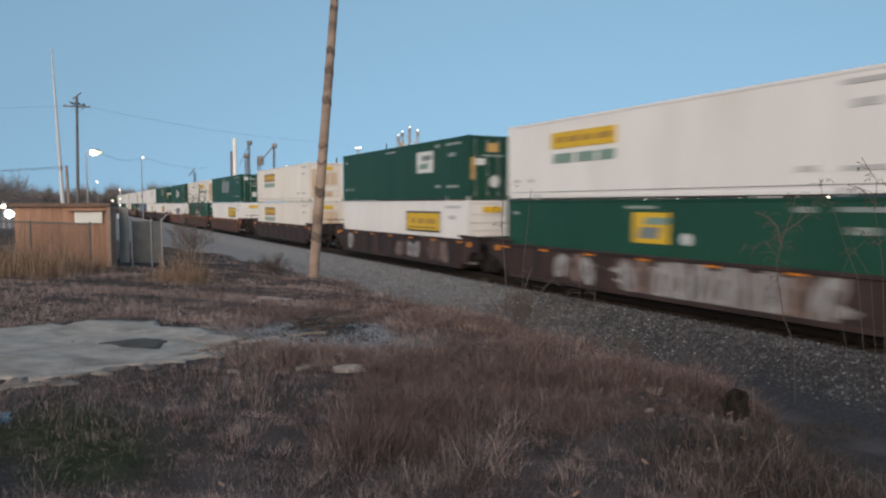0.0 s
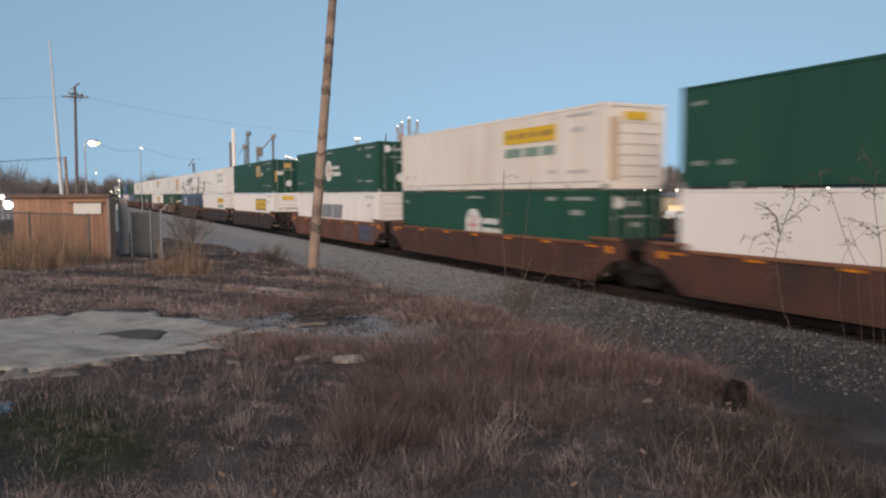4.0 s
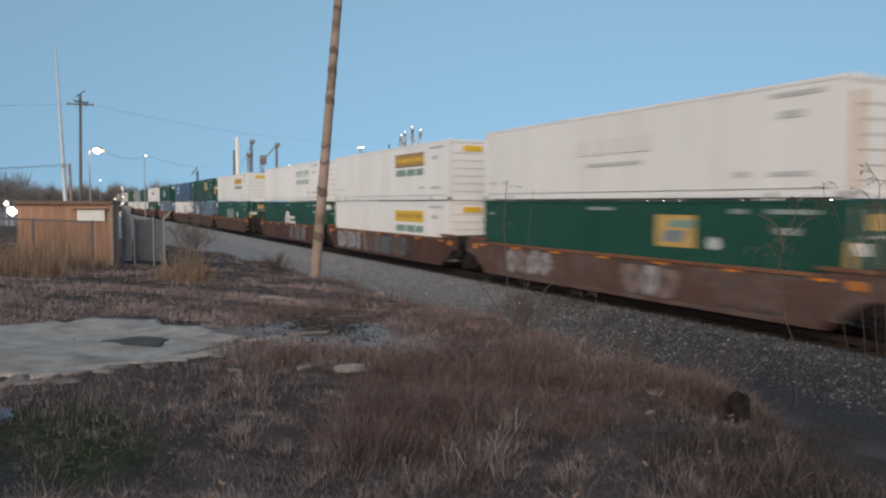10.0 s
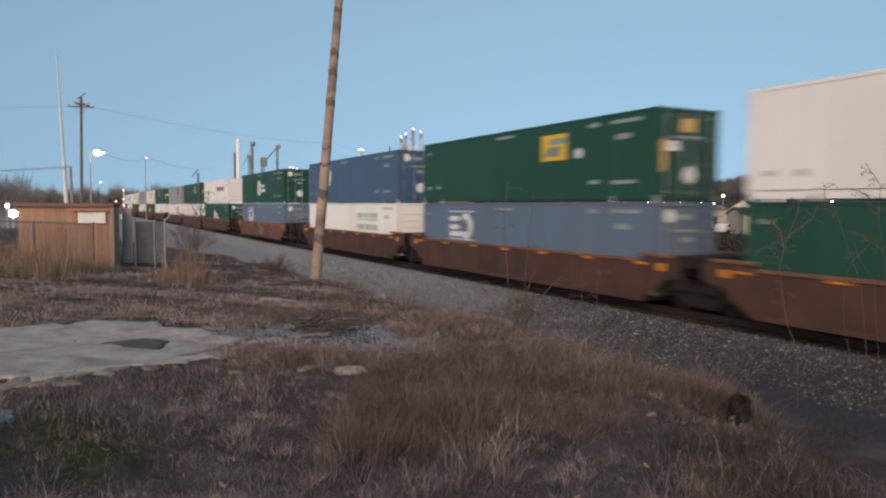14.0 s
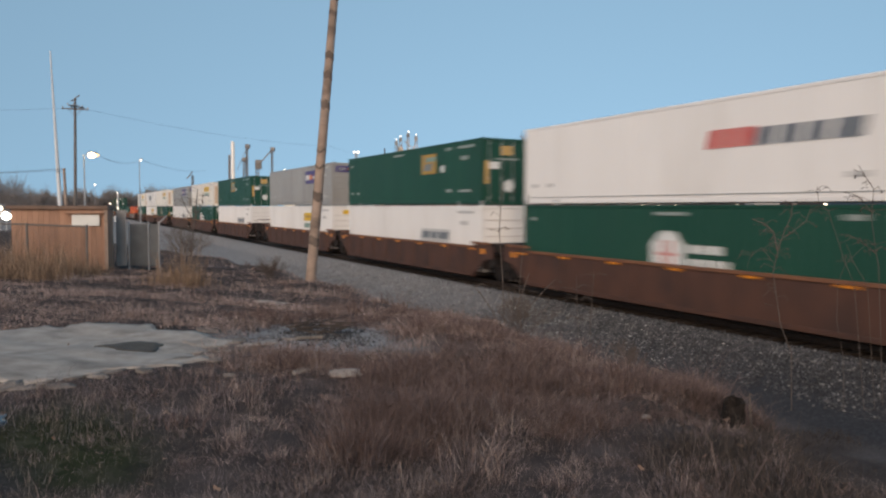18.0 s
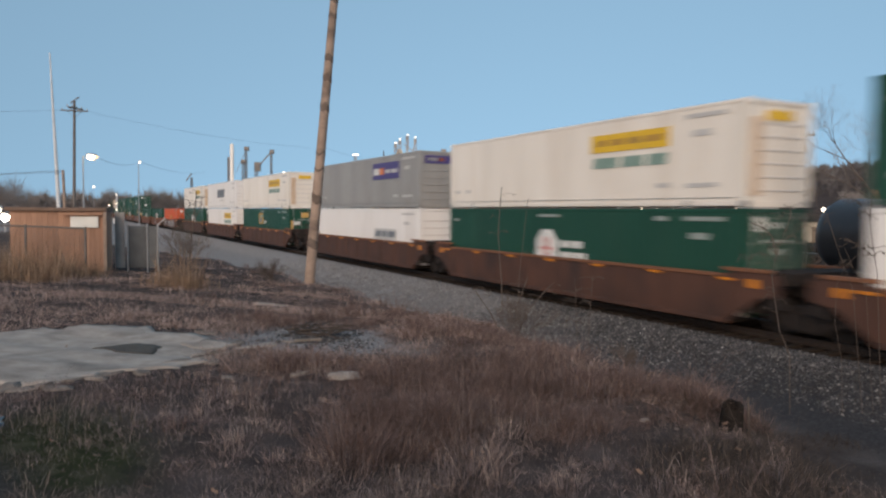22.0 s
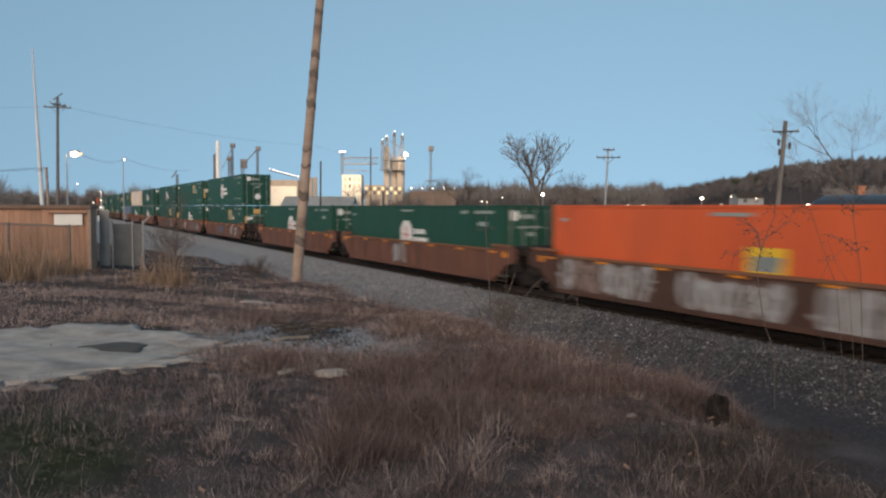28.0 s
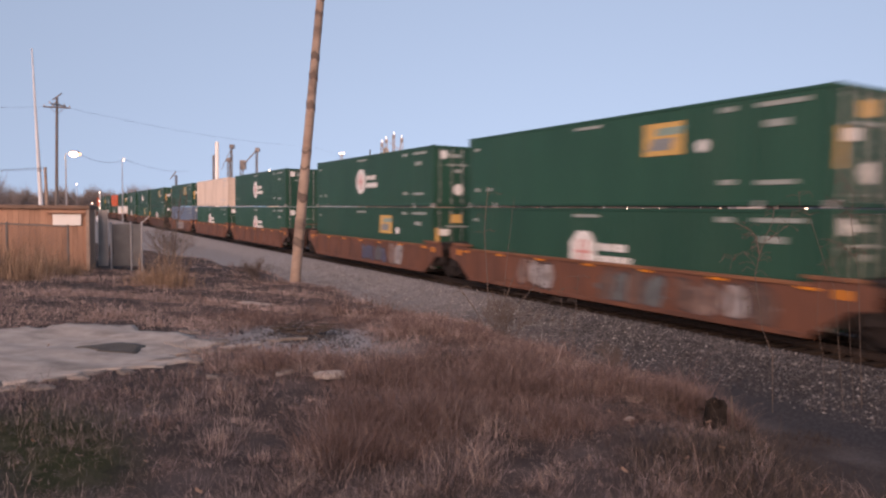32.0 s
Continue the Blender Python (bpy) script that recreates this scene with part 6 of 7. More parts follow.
def ballast(n, seed, u_of, s_of, grain, label, material):
    g = np.random.default_rng(seed)
    u, s = u_of(g, n), s_of(g, n)
    z = ground_z(u, s)
    size = g.lognormal(grain, 0.34, n)
    base = np.array([[1, 0, 0], [-1, 0, 0], [0, 1, 0], [0, -1, 0], [0, 0, 1], [0, 0, -1]], float)
    tri = np.array([[0, 2, 4], [2, 1, 4], [1, 3, 4], [3, 0, 4], [2, 0, 5], [1, 2, 5], [3, 1, 5], [0, 3, 5]])
    v = base[None] * g.uniform(0.6, 1.25, (n, 6, 1)) + g.normal(0, 0.18, (n, 6, 3))
    a = g.uniform(0, 2 * math.pi, n)
    c, sn = np.cos(a)[:, None], np.sin(a)[:, None]
    v = np.stack([v[..., 0] * c - v[..., 1] * sn, v[..., 0] * sn + v[..., 1] * c, v[..., 2] * 0.75], -1) * size[:, None, None]
    px, py = D_U.x * u + D_S.x * s, D_U.y * u + D_S.y * s
    v += np.stack([px, py, z + size * 0.25], 1)[:, None]
    tris = (tri[None] + (np.arange(n) * 6)[:, None, None]).reshape(-1, 3)
    fast_mesh("ballast_stones", v.reshape(-1, 3), tris, material, label, "ballast")


ballast(46000, 6, lambda g, n: 6 - 28 * g.beta(1.0, 1.3, n), lambda g, n: g.triangular(12.4, 15.1, 15.5, n), -3.80, "loose dark grey crushed-stone railway ballast", M_STONE)
ballast(26000, 8, lambda g, n: -12 - 40 * g.beta(1.6, 2.2, n), lambda g, n: g.triangular(9.8, 14.0, 15.5, n), -3.9, "fine pale grey ballast spilling over the gravel way", M_STONEPALE)
ballast(2600, 7, lambda g, n: g.normal(-10.2, 0.7, n), lambda g, n: g.normal(3.4, 0.5, n), -4.3, "patch of grey gravel showing through the dead grass", M_STONE)


def shrub(place, height, seed, stems, label, spread=0.5, name="sapling", depth=3):
    g = random.Random(seed)
    t = thing(name, Matrix.Translation(place), label, "shrub")
    for i in range(stems):
        segs = []
        way = Vector((g.gauss(0, spread), g.gauss(0, spread), 1))
        grow(g, (g.uniform(-0.06, 0.06), g.uniform(-0.06, 0.06), -0.1), way, height * g.uniform(0.3, 0.42), 0.011, depth, segs, 0.5, 0.1, 0.0022)
        top = max(b.z for a, b, *_ in segs)
        k = height * g.uniform(0.6, 1.0) / top
        segs = [(a * k, b * k, ra, rb, d) for a, b, ra, rb, d in segs]
        raw("stem", *tubes(segs, 4), M_TWIGDARK, t)
    return t


M_TWIGDARK = mat("dark_bare_stems", (0.078, 0.062, 0.054), (0.115, 0.092, 0.079), 5, 0.9, 0, 0)


def at_xy(x, y):
    return Vector((x, y, ground_at(x, y)))


shrub(at_xy(1.55, 13.9), 1.3, 41, 6, "bare leafless shrub with many thin stems", 0.5, "bare_shrub")


def bent(points, r0, r1):
    """One bent stem through (across, up) points, as tapered lengths."""
    n = len(points) - 1
    return [(Vector((a[0], 0.02 * math.sin(3 * i), a[1])), Vector((b[0], 0.02 * math.sin(3 * i + 3), b[1])), r0 + (r1 - r0) * i / n, r0 + (r1 - r0) * (i + 1) / n, 0) for i, (a, b) in enumerate(zip(points, points[1:]))]


def sapling(x, y, stems, seed, label, budded, name="sapling"):
    """A young bare tree: bent stems, short side twigs and clustered dark buds above the height given."""
    g = random.Random(seed)
    t = thing(name, Matrix.Translation((x, y, ground_at(x, y))), label, "sapling")
    for points, r0, r1, twigs in stems:
        segs = bent(points, r0, r1)
        stem = raw("stem", *tubes(segs, 6), M_TWIGDARK, t, True)
        small, buds = [], bmesh.new()
        for _ in range(twigs):
            a, b, ra, rb, _d = g.choice([q for q in segs if q[1].z > budded] or segs[-1:])
            p = a.lerp(b, g.random())
            side = g.choice((-1, -1, 1))
            q = p + Vector((side * g.uniform(0.08, 0.16), g.gauss(0, 0.06), g.uniform(0.02, 0.09)))
            e = q + Vector((side * g.uniform(0.05, 0.14), g.gauss(0, 0.05), g.uniform(-0.12, 0.03)))
            small += [(p, q, 0.005, 0.004, 0), (q, e, 0.004, 0.0025, 0)]
            for w in (p, e, q.lerp(e, 0.5)):
                if g.random() < 0.75:
                    bmesh.ops.create_icosphere(buds, subdivisions=1, radius=g.uniform(0.010, 0.020), matrix=Matrix.Translation(w + Vector((g.gauss(0, 0.015), g.gauss(0, 0.015), g.gauss(0, 0.015)))) @ Matrix.Diagonal((1.3, 0.8, 0.7, 1)))
        if small:
            tagged(raw("twig_spray", *tubes(small, 4), M_TWIGDARK, stem), kind="stuff")
        if buds.verts:
            tagged(part("seed_head", buds, M_BUD, stem, "clustered dark buds"), kind="stuff")
        else:
            buds.free()
    return t


M_BUD = mat("dark_buds", (0.045, 0.034, 0.028), (0.065, 0.05, 0.04), 20, 0.9, 0, 0)
sapling(6.54, 13.0, [
    ([(0, -0.1), (-0.04, 1.1), (-0.26, 1.6), (-0.42, 2.58), (-0.36, 2.95), (-0.27, 3.22), (-0.13, 3.6), (-0.10, 3.85)], 0.008, 0.0065, 22),
    ([(-0.36, 2.98), (-0.43, 3.3), (-0.60, 3.46), (-0.84, 3.55)], 0.014, 0.007, 6),
    ([(-0.27, 3.2), (-0.05, 3.35), (0.15, 3.52), (0.25, 3.8)], 0.008, 0.004, 9),
    ([(-0.42, 2.75), (-0.65, 3.03), (-0.86, 2.85), (-0.90, 2.65)], 0.005, 0.003, 5),
], 51, "young bare tree with dark buds on knotty stems", 2.55)
sapling(7.70, 13.0, [
    ([(0.2, -0.1), (-0.08, 2.35), (-0.26, 2.74), (-0.47, 3.33), (-0.61, 3.7), (-0.78, 3.85), (-0.84, 4.16)], 0.005, 0.004, 7),
    ([(-0.18, -0.1), (-0.24, 1.04), (-0.39, 1.7), (-0.38, 2.4), (-0.26, 2.74), (0.09, 3.07), (0.3, 3.1)], 0.004, 0.0035, 4),
    ([(0.4, -0.1), (0.16, 2.35), (-0.10, 2.74), (-0.25, 3.1)], 0.004, 0.0035, 3),
], 52, "thin crossing bare stems of a young tree", 3.3)
sapling(8.30, 13.1, [
    ([(0, -0.1), (-0.18, 2.58), (-0.24, 2.84), (-0.35, 3.5), (-0.34, 4.04), (-0.47, 4.25), (-0.64, 4.47)], 0.006, 0.005, 16),
    ([(-0.34, 3.6), (-0.6, 3.9), (-0.75, 3.95)], 0.006, 0.003, 6),
    ([(-0.24, 2.84), (-0.55, 3.1), (-0.75, 3.15)], 0.006, 0.003, 5),
], 53, "young bare tree with knotty dark budded stems", 2.9)
sapling(2.66, 13.0, [
    ([(0.1, -0.1), (0.12, 1.4), (0.17, 2.35)], 0.007, 0.004, 8),
    ([(0.0, -0.1), (-0.1, 1.3), (-0.16, 2.3)], 0.006, 0.003, 7),
], 54, "two slender bare shoots with small twigs", 1.9)
sapling(1.45, 14.0, [
    ([(-0.15, -0.1), (-0.2, 1.2), (-0.28, 2.2), (-0.22, 3.1)], 0.010, 0.006, 9),
    ([(0.1, -0.1), (0.15, 1.4), (0.30, 2.9)], 0.006, 0.004, 7),
    ([(0.0, -0.1), (0.35, 0.7), (0.75, 1.15)], 0.014, 0.007, 7),
    ([(-0.1, -0.1), (-0.4, 0.6), (-0.75, 1.1)], 0.014, 0.007, 7),
    ([(0.05, -0.1), (0.1, 0.7), (0.32, 1.35)], 0.014, 0.007, 6),
], 56, "bare shrub with long thin shoots on the bank edge", 0.5, "bare_shrub")
sapling(-7.62, 21.8, [
    ([(0, -0.1), (0.05, 1.0), (0.18, 1.9), (0.25, 2.6)], 0.026, 0.012, 16),
    ([(0.1, 1.5), (0.4, 2.2), (0.42, 2.5)], 0.014, 0.008, 8),
    ([(0.12, 1.6), (-0.2, 2.2), (-0.25, 2.4)], 0.012, 0.007, 8),
], 55, "slim bare sapling rising from a dark thicket", 1.7)
shrub(at_xy(2.95, 12.9), 1.5, 48, 2, "low thin bare stems at the bank edge", 0.25, "bare_shrub", 2)
shrub(at_xy(-7.7, 21.8), 2.0, 45, 9, "small dark bare shrub by the gravel way", 0.3, "bare_shrub")
shrub(at_xy(-5.0, 21.2), 0.8, 49, 8, "small dark tangled shrub beside the pole", 0.6, "bare_shrub")
shrub(at_xy(2.75, 10.3), 0.9, 46, 3, "low bare twigs at the bank edge", 0.6, "bare_shrub")


# ---- beyond the train: siding, yard buildings, grain plant ----
def seen(px, py, depth):
    """Place in the later view (turned 1.4 degrees to the right) by column, row and depth."""
    return Vector(((px + 31 - 784) / 1262 * depth, depth, EYE_H + (368 - py) / 1262 * depth))


M_TANK = mat("black_tank_paint", (0.022, 0.023, 0.027), (0.032, 0.033, 0.038), 1.2, 0.42, 0, 0.1, dirt=(0.06, 0.055, 0.05), dirt_scale=0.7, dirt_amount=0.5)


def tank_car():
    length, r = 15.2, 1.5
    t = thing("tank_car", pose_us(-18.97 + length / 2, 28.4, -0.70), "black tank car standing on the siding", "railcar")
    bm = bmesh.new()
    n, rows = 36, []
    prof = [(-length / 2, 0.05), (-length / 2 + 0.05, 0.5), (-length / 2 + 0.2, 0.95), (-length / 2 + 0.45, 1.3), (-length / 2 + 0.8, 1.5), (length / 2 - 0.8, 1.5), (length / 2 - 0.45, 1.3), (length / 2 - 0.2, 0.95), (length / 2 - 0.05, 0.5), (length / 2, 0.05)]
    for x, rr in prof:
        rows.append([bm.verts.new((x, rr * math.cos(a), 2.92 + rr * math.sin(a))) for a in [2 * math.pi * i / n for i in range(n)]])
    for a, b in zip(rows, rows[1:]):
        for i in range(n):
            bm.faces.new((a[i], a[(i + 1) % n], b[(i + 1) % n], b[i]))
    bm.faces.new(rows[0]), bm.faces.new(rows[-1])
    part("tank", bm, M_TANK, t, smooth=True)
    for x in (-5.2, 0.0, 5.2):
        bm = bmesh.new()
        rod(bm, (x, 0, 2.92), (x + 0.06, 0, 2.92), r + 0.012, seg=36)
        part("weld_band", bm, M_TANK, t)
    bm = bmesh.new()
    rod(bm, (0, 0, 4.3), (0, 0, 4.75), 0.35, seg=18)
    part("valve_dome", bm, M_TANK, t)
    bm = bmesh.new()
    box(bm, -1.4, 1.4, -1.0, 1.0, 4.42, 4.46)
    part("walkway", bm, M_UNDER, t)
    for e in (-1, 1):
        bm = bmesh.new()
        box(bm, e * 5.0, e * 8.0, -0.5, 0.5, 0.95, 1.25)
        box(bm, e * 7.7, e * 7.9, -1.45, 1.45, 0.95, 1.2)
        soften(bm, 0.02)
        part("stub_sill", bm, M_UNDER, t)
        bm = bmesh.new()
        for y in (-1.4, -0.95):
            rod(bm, (e * 7.75, y, 0.6), (e * 7.75, y, 2.2), 0.018, seg=6)
        for k in range(5):
            rod(bm, (e * 7.75, -1.4, 0.7 + k * 0.32), (e * 7.75, -0.95, 0.7 + k * 0.32), 0.014, seg=6)
        part("ladder", bm, M_OLDGALV, t)
        bm = bmesh.new()
        rod(bm, (e * 7.75, -1.42, 2.2), (e * 6.9, -1.52, 2.2), 0.018, seg=6)
        part("handrail", bm, M_GALV, t)
        for x in (-0.89, 0.89):
            bm = bmesh.new()
            for y in (-1, 1):
                rod(bm, (e * 6.2 + x, y * 0.68, 0.46), (e * 6.2 + x, y * 0.82, 0.46), 0.46, seg=20)
            rod(bm, (e * 6.2 + x, -0.9, 0.46), (e * 6.2 + x, 0.9, 0.46), 0.07, seg=8)
            part("parked_wheelset", bm, M_WHEEL, t)
        for y in (-1, 1):
            bm = bmesh.new()
            prism(bm, [(e * 6.2 - 1.1, 0.4), (e * 6.2 - 0.4, 0.18), (e * 6.2 + 0.4, 0.18), (e * 6.2 + 1.1, 0.4), (e * 6.2 + 1.1, 0.6), (e * 6.2 + 0.35, 0.8), (e * 6.2 - 0.35, 0.8), (e * 6.2 - 1.1, 0.6)], y * 0.93, y * 1.05)
            part("side_frame", bm, M_UNDER, t)


tank_car()

M_TANWALL = mat("tan_block_wall", (0.46, 0.40, 0.32), (0.38, 0.33, 0.26), 1.5, 0.9, 0, 0.2, dirt=(0.22, 0.18, 0.14), dirt_scale=0.4, dirt_amount=0.5)
M_WHITEWALL = mat("white_siding", (0.66, 0.64, 0.58), (0.58, 0.56, 0.50), 1.5, 0.85, 0, 0.2, dirt=(0.36, 0.31, 0.25), dirt_scale=0.5, dirt_amount=0.4)
M_GREYWALL = mat("grey_siding", (0.31, 0.31, 0.31), (0.25, 0.25, 0.25), 1.5, 0.85, 0, 0.2)
M_STUCCO = mat("tan_stucco_wall", (0.50, 0.445, 0.365), (0.43, 0.38, 0.31), 1.5, 0.9, 0, 0.2, dirt=(0.27, 0.22, 0.17), dirt_scale=0.5, dirt_amount=0.5)
M_BROWNDOOR = mat("brown_painted_door", (0.22, 0.17, 0.125), (0.17, 0.13, 0.10), 2, 0.8)
M_ROOFBROWN = mat("brown_roofing", (0.13, 0.095, 0.075), (0.09, 0.068, 0.055), 2, 0.9, 0, 0.3)
M_ROOFGREY = mat("pale_metal_roof", (0.42, 0.42, 0.42), (0.36, 0.35, 0.34), 1, 0.55, 0.2, 0.1, stretch=(4, 0.3, 1))
M_PALEROOF = mat("white_metal_roof", (0.62, 0.61, 0.58), (0.54, 0.53, 0.50), 1, 0.5, 0, 0.1, stretch=(4, 0.3, 1))
M_DOORDARK = mat("dark_doorway", (0.05, 0.045, 0.04), (0.035, 0.03, 0.028), 2, 0.8)
M_GLASS = mat("dark_window_glass", (0.03, 0.035, 0.04), (0.03, 0.035, 0.04), 2, 0.08, 0, 0)
M_LITWALL = mat("lit_bay", (0.8, 0.66, 0.42), (0.8, 0.66, 0.42), 2, 0.8, 0, 0, glow=((1.0, 0.78, 0.42), 0.25))
M_CONC2 = mat("plant_concrete", (0.33, 0.285, 0.245), (0.25, 0.215, 0.185), 0.3, 0.9, 0, 0, dirt=(0.22, 0.19, 0.16), dirt_scale=0.12, dirt_amount=0.5)
M_STEEL2 = mat("plant_galvanised_steel", (0.175, 0.170, 0.170), (0.125, 0.120, 0.120), 0.3, 0.5, 0.3, 0)
M_WHITESTACK = mat("white_stack_paint", (0.80, 0.80, 0.78), (0.72, 0.72, 0.70), 0.3, 0.5, 0, 0)


def gabled(name, centre, width, deep, wall, ridge, turn, wallmat, roofmat, label, doors=(), windows=(), lit=()):
    """A low building: long side towards the camera; openings as (from, to, bottom, top) along that side."""
    t = thing(name, Matrix.Translation(centre) @ Euler((0, 0, turn)).to_matrix().to_4x4(), label, "building")
    w, d = width / 2, deep / 2
    edges = sorted([(a, b, lo, hi) for a, b, lo, hi in (*doors, *windows, *lit)])
    pieces, x = [], -w
    for a, b, lo, hi in edges:
        pieces.append((x, a, 0, wall))
        if lo > 0.01:
            pieces.append((a, b, 0, lo))
        pieces.append((a, b, hi, wall))
        x = b
    for a, b, lo, hi in (*pieces, (x, w, 0, wall)):
        bm = bmesh.new()
        box(bm, a, b, -d, -d + 0.2, lo, hi)
        part("front_wall", bm, wallmat, t)
    bm = bmesh.new()
    box(bm, -w, w, d - 0.2, d, 0, wall)
    part("back_wall", bm, wallmat, t)
    for e in (-1, 1):
        bm = bmesh.new()
        shape = ((-d + 0.2, 0), (d - 0.2, 0), (d - 0.2, wall), (0, wall + ridge), (-d + 0.2, wall))
        out = [bm.verts.new((e * w, y, z)) for y, z in shape]
        inn = [bm.verts.new((e * (w - 0.2), y, z)) for y, z in shape]
        bm.faces.new(out)
        bm.faces.new(inn[::-1])
        for i in range(5):
            bm.faces.new((out[i], inn[i], inn[(i + 1) % 5], out[(i + 1) % 5]))
        part("end_wall", bm, wallmat, t)
    for e in (-1, 1):
        bm = bmesh.new()
        v = [bm.verts.new(p) for p in ((-w - 0.3, e * (d + 0.35), wall - 0.05), (w + 0.3, e * (d + 0.35), wall - 0.05), (w + 0.3, 0, wall + ridge + 0.12), (-w - 0.3, 0, wall + ridge + 0.12))]
        f = bm.faces.new(v)
        bmesh.ops.solidify(bm, geom=[f], thickness=0.12)
        part("roof_slope", bm, roofmat, t)
    for a, b, lo, hi in doors:
        bm = bmesh.new()
        box(bm, a + 0.04, b - 0.04, -d + 0.08, -d + 0.14, lo, hi - 0.04)
        part("door", bm, M_DOORDARK if b - a < 1.6 else M_BROWNDOOR, t)
    for a, b, lo, hi in windows:
        bm = bmesh.new()
        box(bm, a + 0.05, b - 0.05, -d + 0.1, -d + 0.13, lo + 0.05, hi - 0.05)
        win = part("window", bm, M_GLASS, t)
        bm = bmesh.new()
        for q in (a, (a + b) / 2, b):
            box(bm, q - 0.04, q + 0.04, -d + 0.05, -d + 0.16, lo, hi)
        part("window_frame", bm, wallmat, win)
    for a, b, lo, hi in lit:
        bm = bmesh.new()
        box(bm, a, b, -d + 0.5, -d + 0.6, lo, hi)
        part("lit_bay", bm, M_LITWALL, t, "warmly lit bay")
    return t


def wall_lamp(place, size, material, label="small lit lamp on a short bracket", post=False):
    t = thing("yard_lamp", Matrix.Translation(place), label, "lamp", "yard lamps")
    bm = bmesh.new()
    drop = place.z - ground_at(place.x, place.y) + 0.2 if post else size * 3
    rod(bm, (0, 0, -drop), (0, 0, 0), min(0.09, size * 0.3), seg=6)
    part("post" if post else "bracket", bm, M_GALV, t)
    bm = bmesh.new()
    bmesh.ops.create_uvsphere(bm, u_segments=10, v_segments=6, radius=size)
    part("bulb", bm, material, t, "", True)


c = seen(1143, 380, 112); c.z = -0.9
gabled("yard_building", c, 16.0, 9.0, 3.65, 0.5, -0.05, M_TANWALL, M_ROOFGREY, "long low tan block building with lit bay", doors=((-7.0, -5.6, 0, 2.4),), windows=((-3.5, -2.0, 1.4, 2.6), (5.2, 6.6, 1.4, 2.6)), lit=((-0.2, 3.2, 0.6, 2.3),))
for px in (1112, 1140, 1169, 1206, 1228):
    q = seen(px, 362, 107)
    wall_lamp(q, 0.17, M_SOFTLAMP, "round lit lamp on the building's roof edge")
c = seen(1354, 400, 97); c.z = -0.95
gabled("white_cottage_row", c, 13.0, 8.0, 3.05, 0.85, -0.12, M_STUCCO, M_ROOFBROWN, "low tan stucco building with brown roof", doors=((-3.7, -2.4, 0, 2.3), (-0.6, 1.2, 0, 2.3), (3.0, 5.2, 0, 2.4)), windows=((-5.6, -4.4, 1.0, 2.1),))
c = seen(1324, 360, 240); c.z = ground_at(c.x, c.y)
gabled("far_house", c + Vector((0, 0, -0.3)), 9.0, 6, 3.0, 1.7, 0.1, M_GREYWALL, M_ROOFBROWN, "small pale house on the slope", windows=((-2.6, -1.4, 1.6, 2.6), (1.4, 2.6, 1.6, 2.6)))
c = seen(1272, 362, 150); c.z = ground_at(c.x, c.y)
gabled("far_house", c + Vector((0, 0, -0.1)), 4.2, 5, 3.7, 1.4, math.pi / 2, M_WHITEWALL, M_ROOFBROWN, "tiny white gabled house beyond the yard", doors=((-0.5, 0.5, 0, 2.0),))
c = seen(817, 390, 107); c.z = -0.8
gabled("white_house", c, 7.0, 8.4, 2.3, 1.75, math.pi / 2, M_WHITEWALL, M_ROOFGREY, "small white gabled house behind the yard")
c = seen(945, 392, 85); c.z = -0.7
gabled("white_shed", c, 4.5, 4, 2.3, 1.3, 0.25, M_WHITEWALL, M_ROOFGREY, "small white shed with pale roof", doors=((-1.0, 0.2, 0, 2.0),))
# the last lamp, at column 172, stands in for a vehicle headlight
for px, py, d, k in ((1244, 348, 160, 0.26), (1297, 345, 165, 0.16), (1342, 348, 165, 0.14), (960, 343, 130, 0.26), (888, 349, 130, 0.10), (801, 348, 180, 0.15), (852, 356, 150, 0.12), (860, 357, 150, 0.10), (146, 329, 200, 0.18), (172, 362, 110, 0.09)):
    wall_lamp(seen(px, py, d), k, M_LED if k > 0.25 else M_SOFTLAMP, "lit yard lamp on a thin post", True)
q = seen(1436, 361, 60)
wall_lamp(q, 0.2, M_SOFTLAMP, "lit yard lamp on a thin post", True)


def chimney():
    c = seen(1529, 345, 72)
    t = thing("brick_chimney", Matrix.Translation((c.x, c.y, -0.9)), "orange brick chimney above a dark roof", "chimney")
    bm = bmesh.new()
    box(bm, -0.36, 0.36, -0.36, 0.36, 0, 6.3)
    soften(bm, 0.03)
    part("shaft", bm, M_BRICK, t)
    bm = bmesh.new()
    box(bm, -0.43, 0.43, -0.43, 0.43, 6.3, 6.48)
    part("cap", bm, M_BRICK, t)


M_BRICK = mat("orange_brick", (0.42, 0.19, 0.11), (0.34, 0.15, 0.09), 6, 0.9)
chimney()


def car(place, turn, paint, label):
    t = thing("parked_car", Matrix.Translation(place) @ Euler((0, 0, turn)).to_matrix().to_4x4(), label, "car", "parked cars")
    bm = bmesh.new()
    prism(bm, [(-2.2, 0.35), (2.2, 0.35), (2.25, 0.75), (1.3, 0.95), (0.7, 1.42), (-1.2, 1.45), (-1.9, 0.98), (-2.25, 0.9)], -0.85, 0.85)
    soften(bm, 0.06, 2)
    part("body", bm, paint, t)
    for y in (-0.86, 0.86):
        bm = bmesh.new()
        prism(bm, [(-1.55, 1.0), (1.0, 1.0), (0.6, 1.36), (-1.1, 1.38)], y - 0.01, y + 0.01)
        part("side_window", bm, M_GLASS, t)
        for x in (-1.4, 1.4):
            bm = bmesh.new()
            rod(bm, (x, y - 0.1, 0.33), (x, y + 0.02, 0.33), 0.33, seg=16)
            part("wheel", bm, M_UNDER, t)


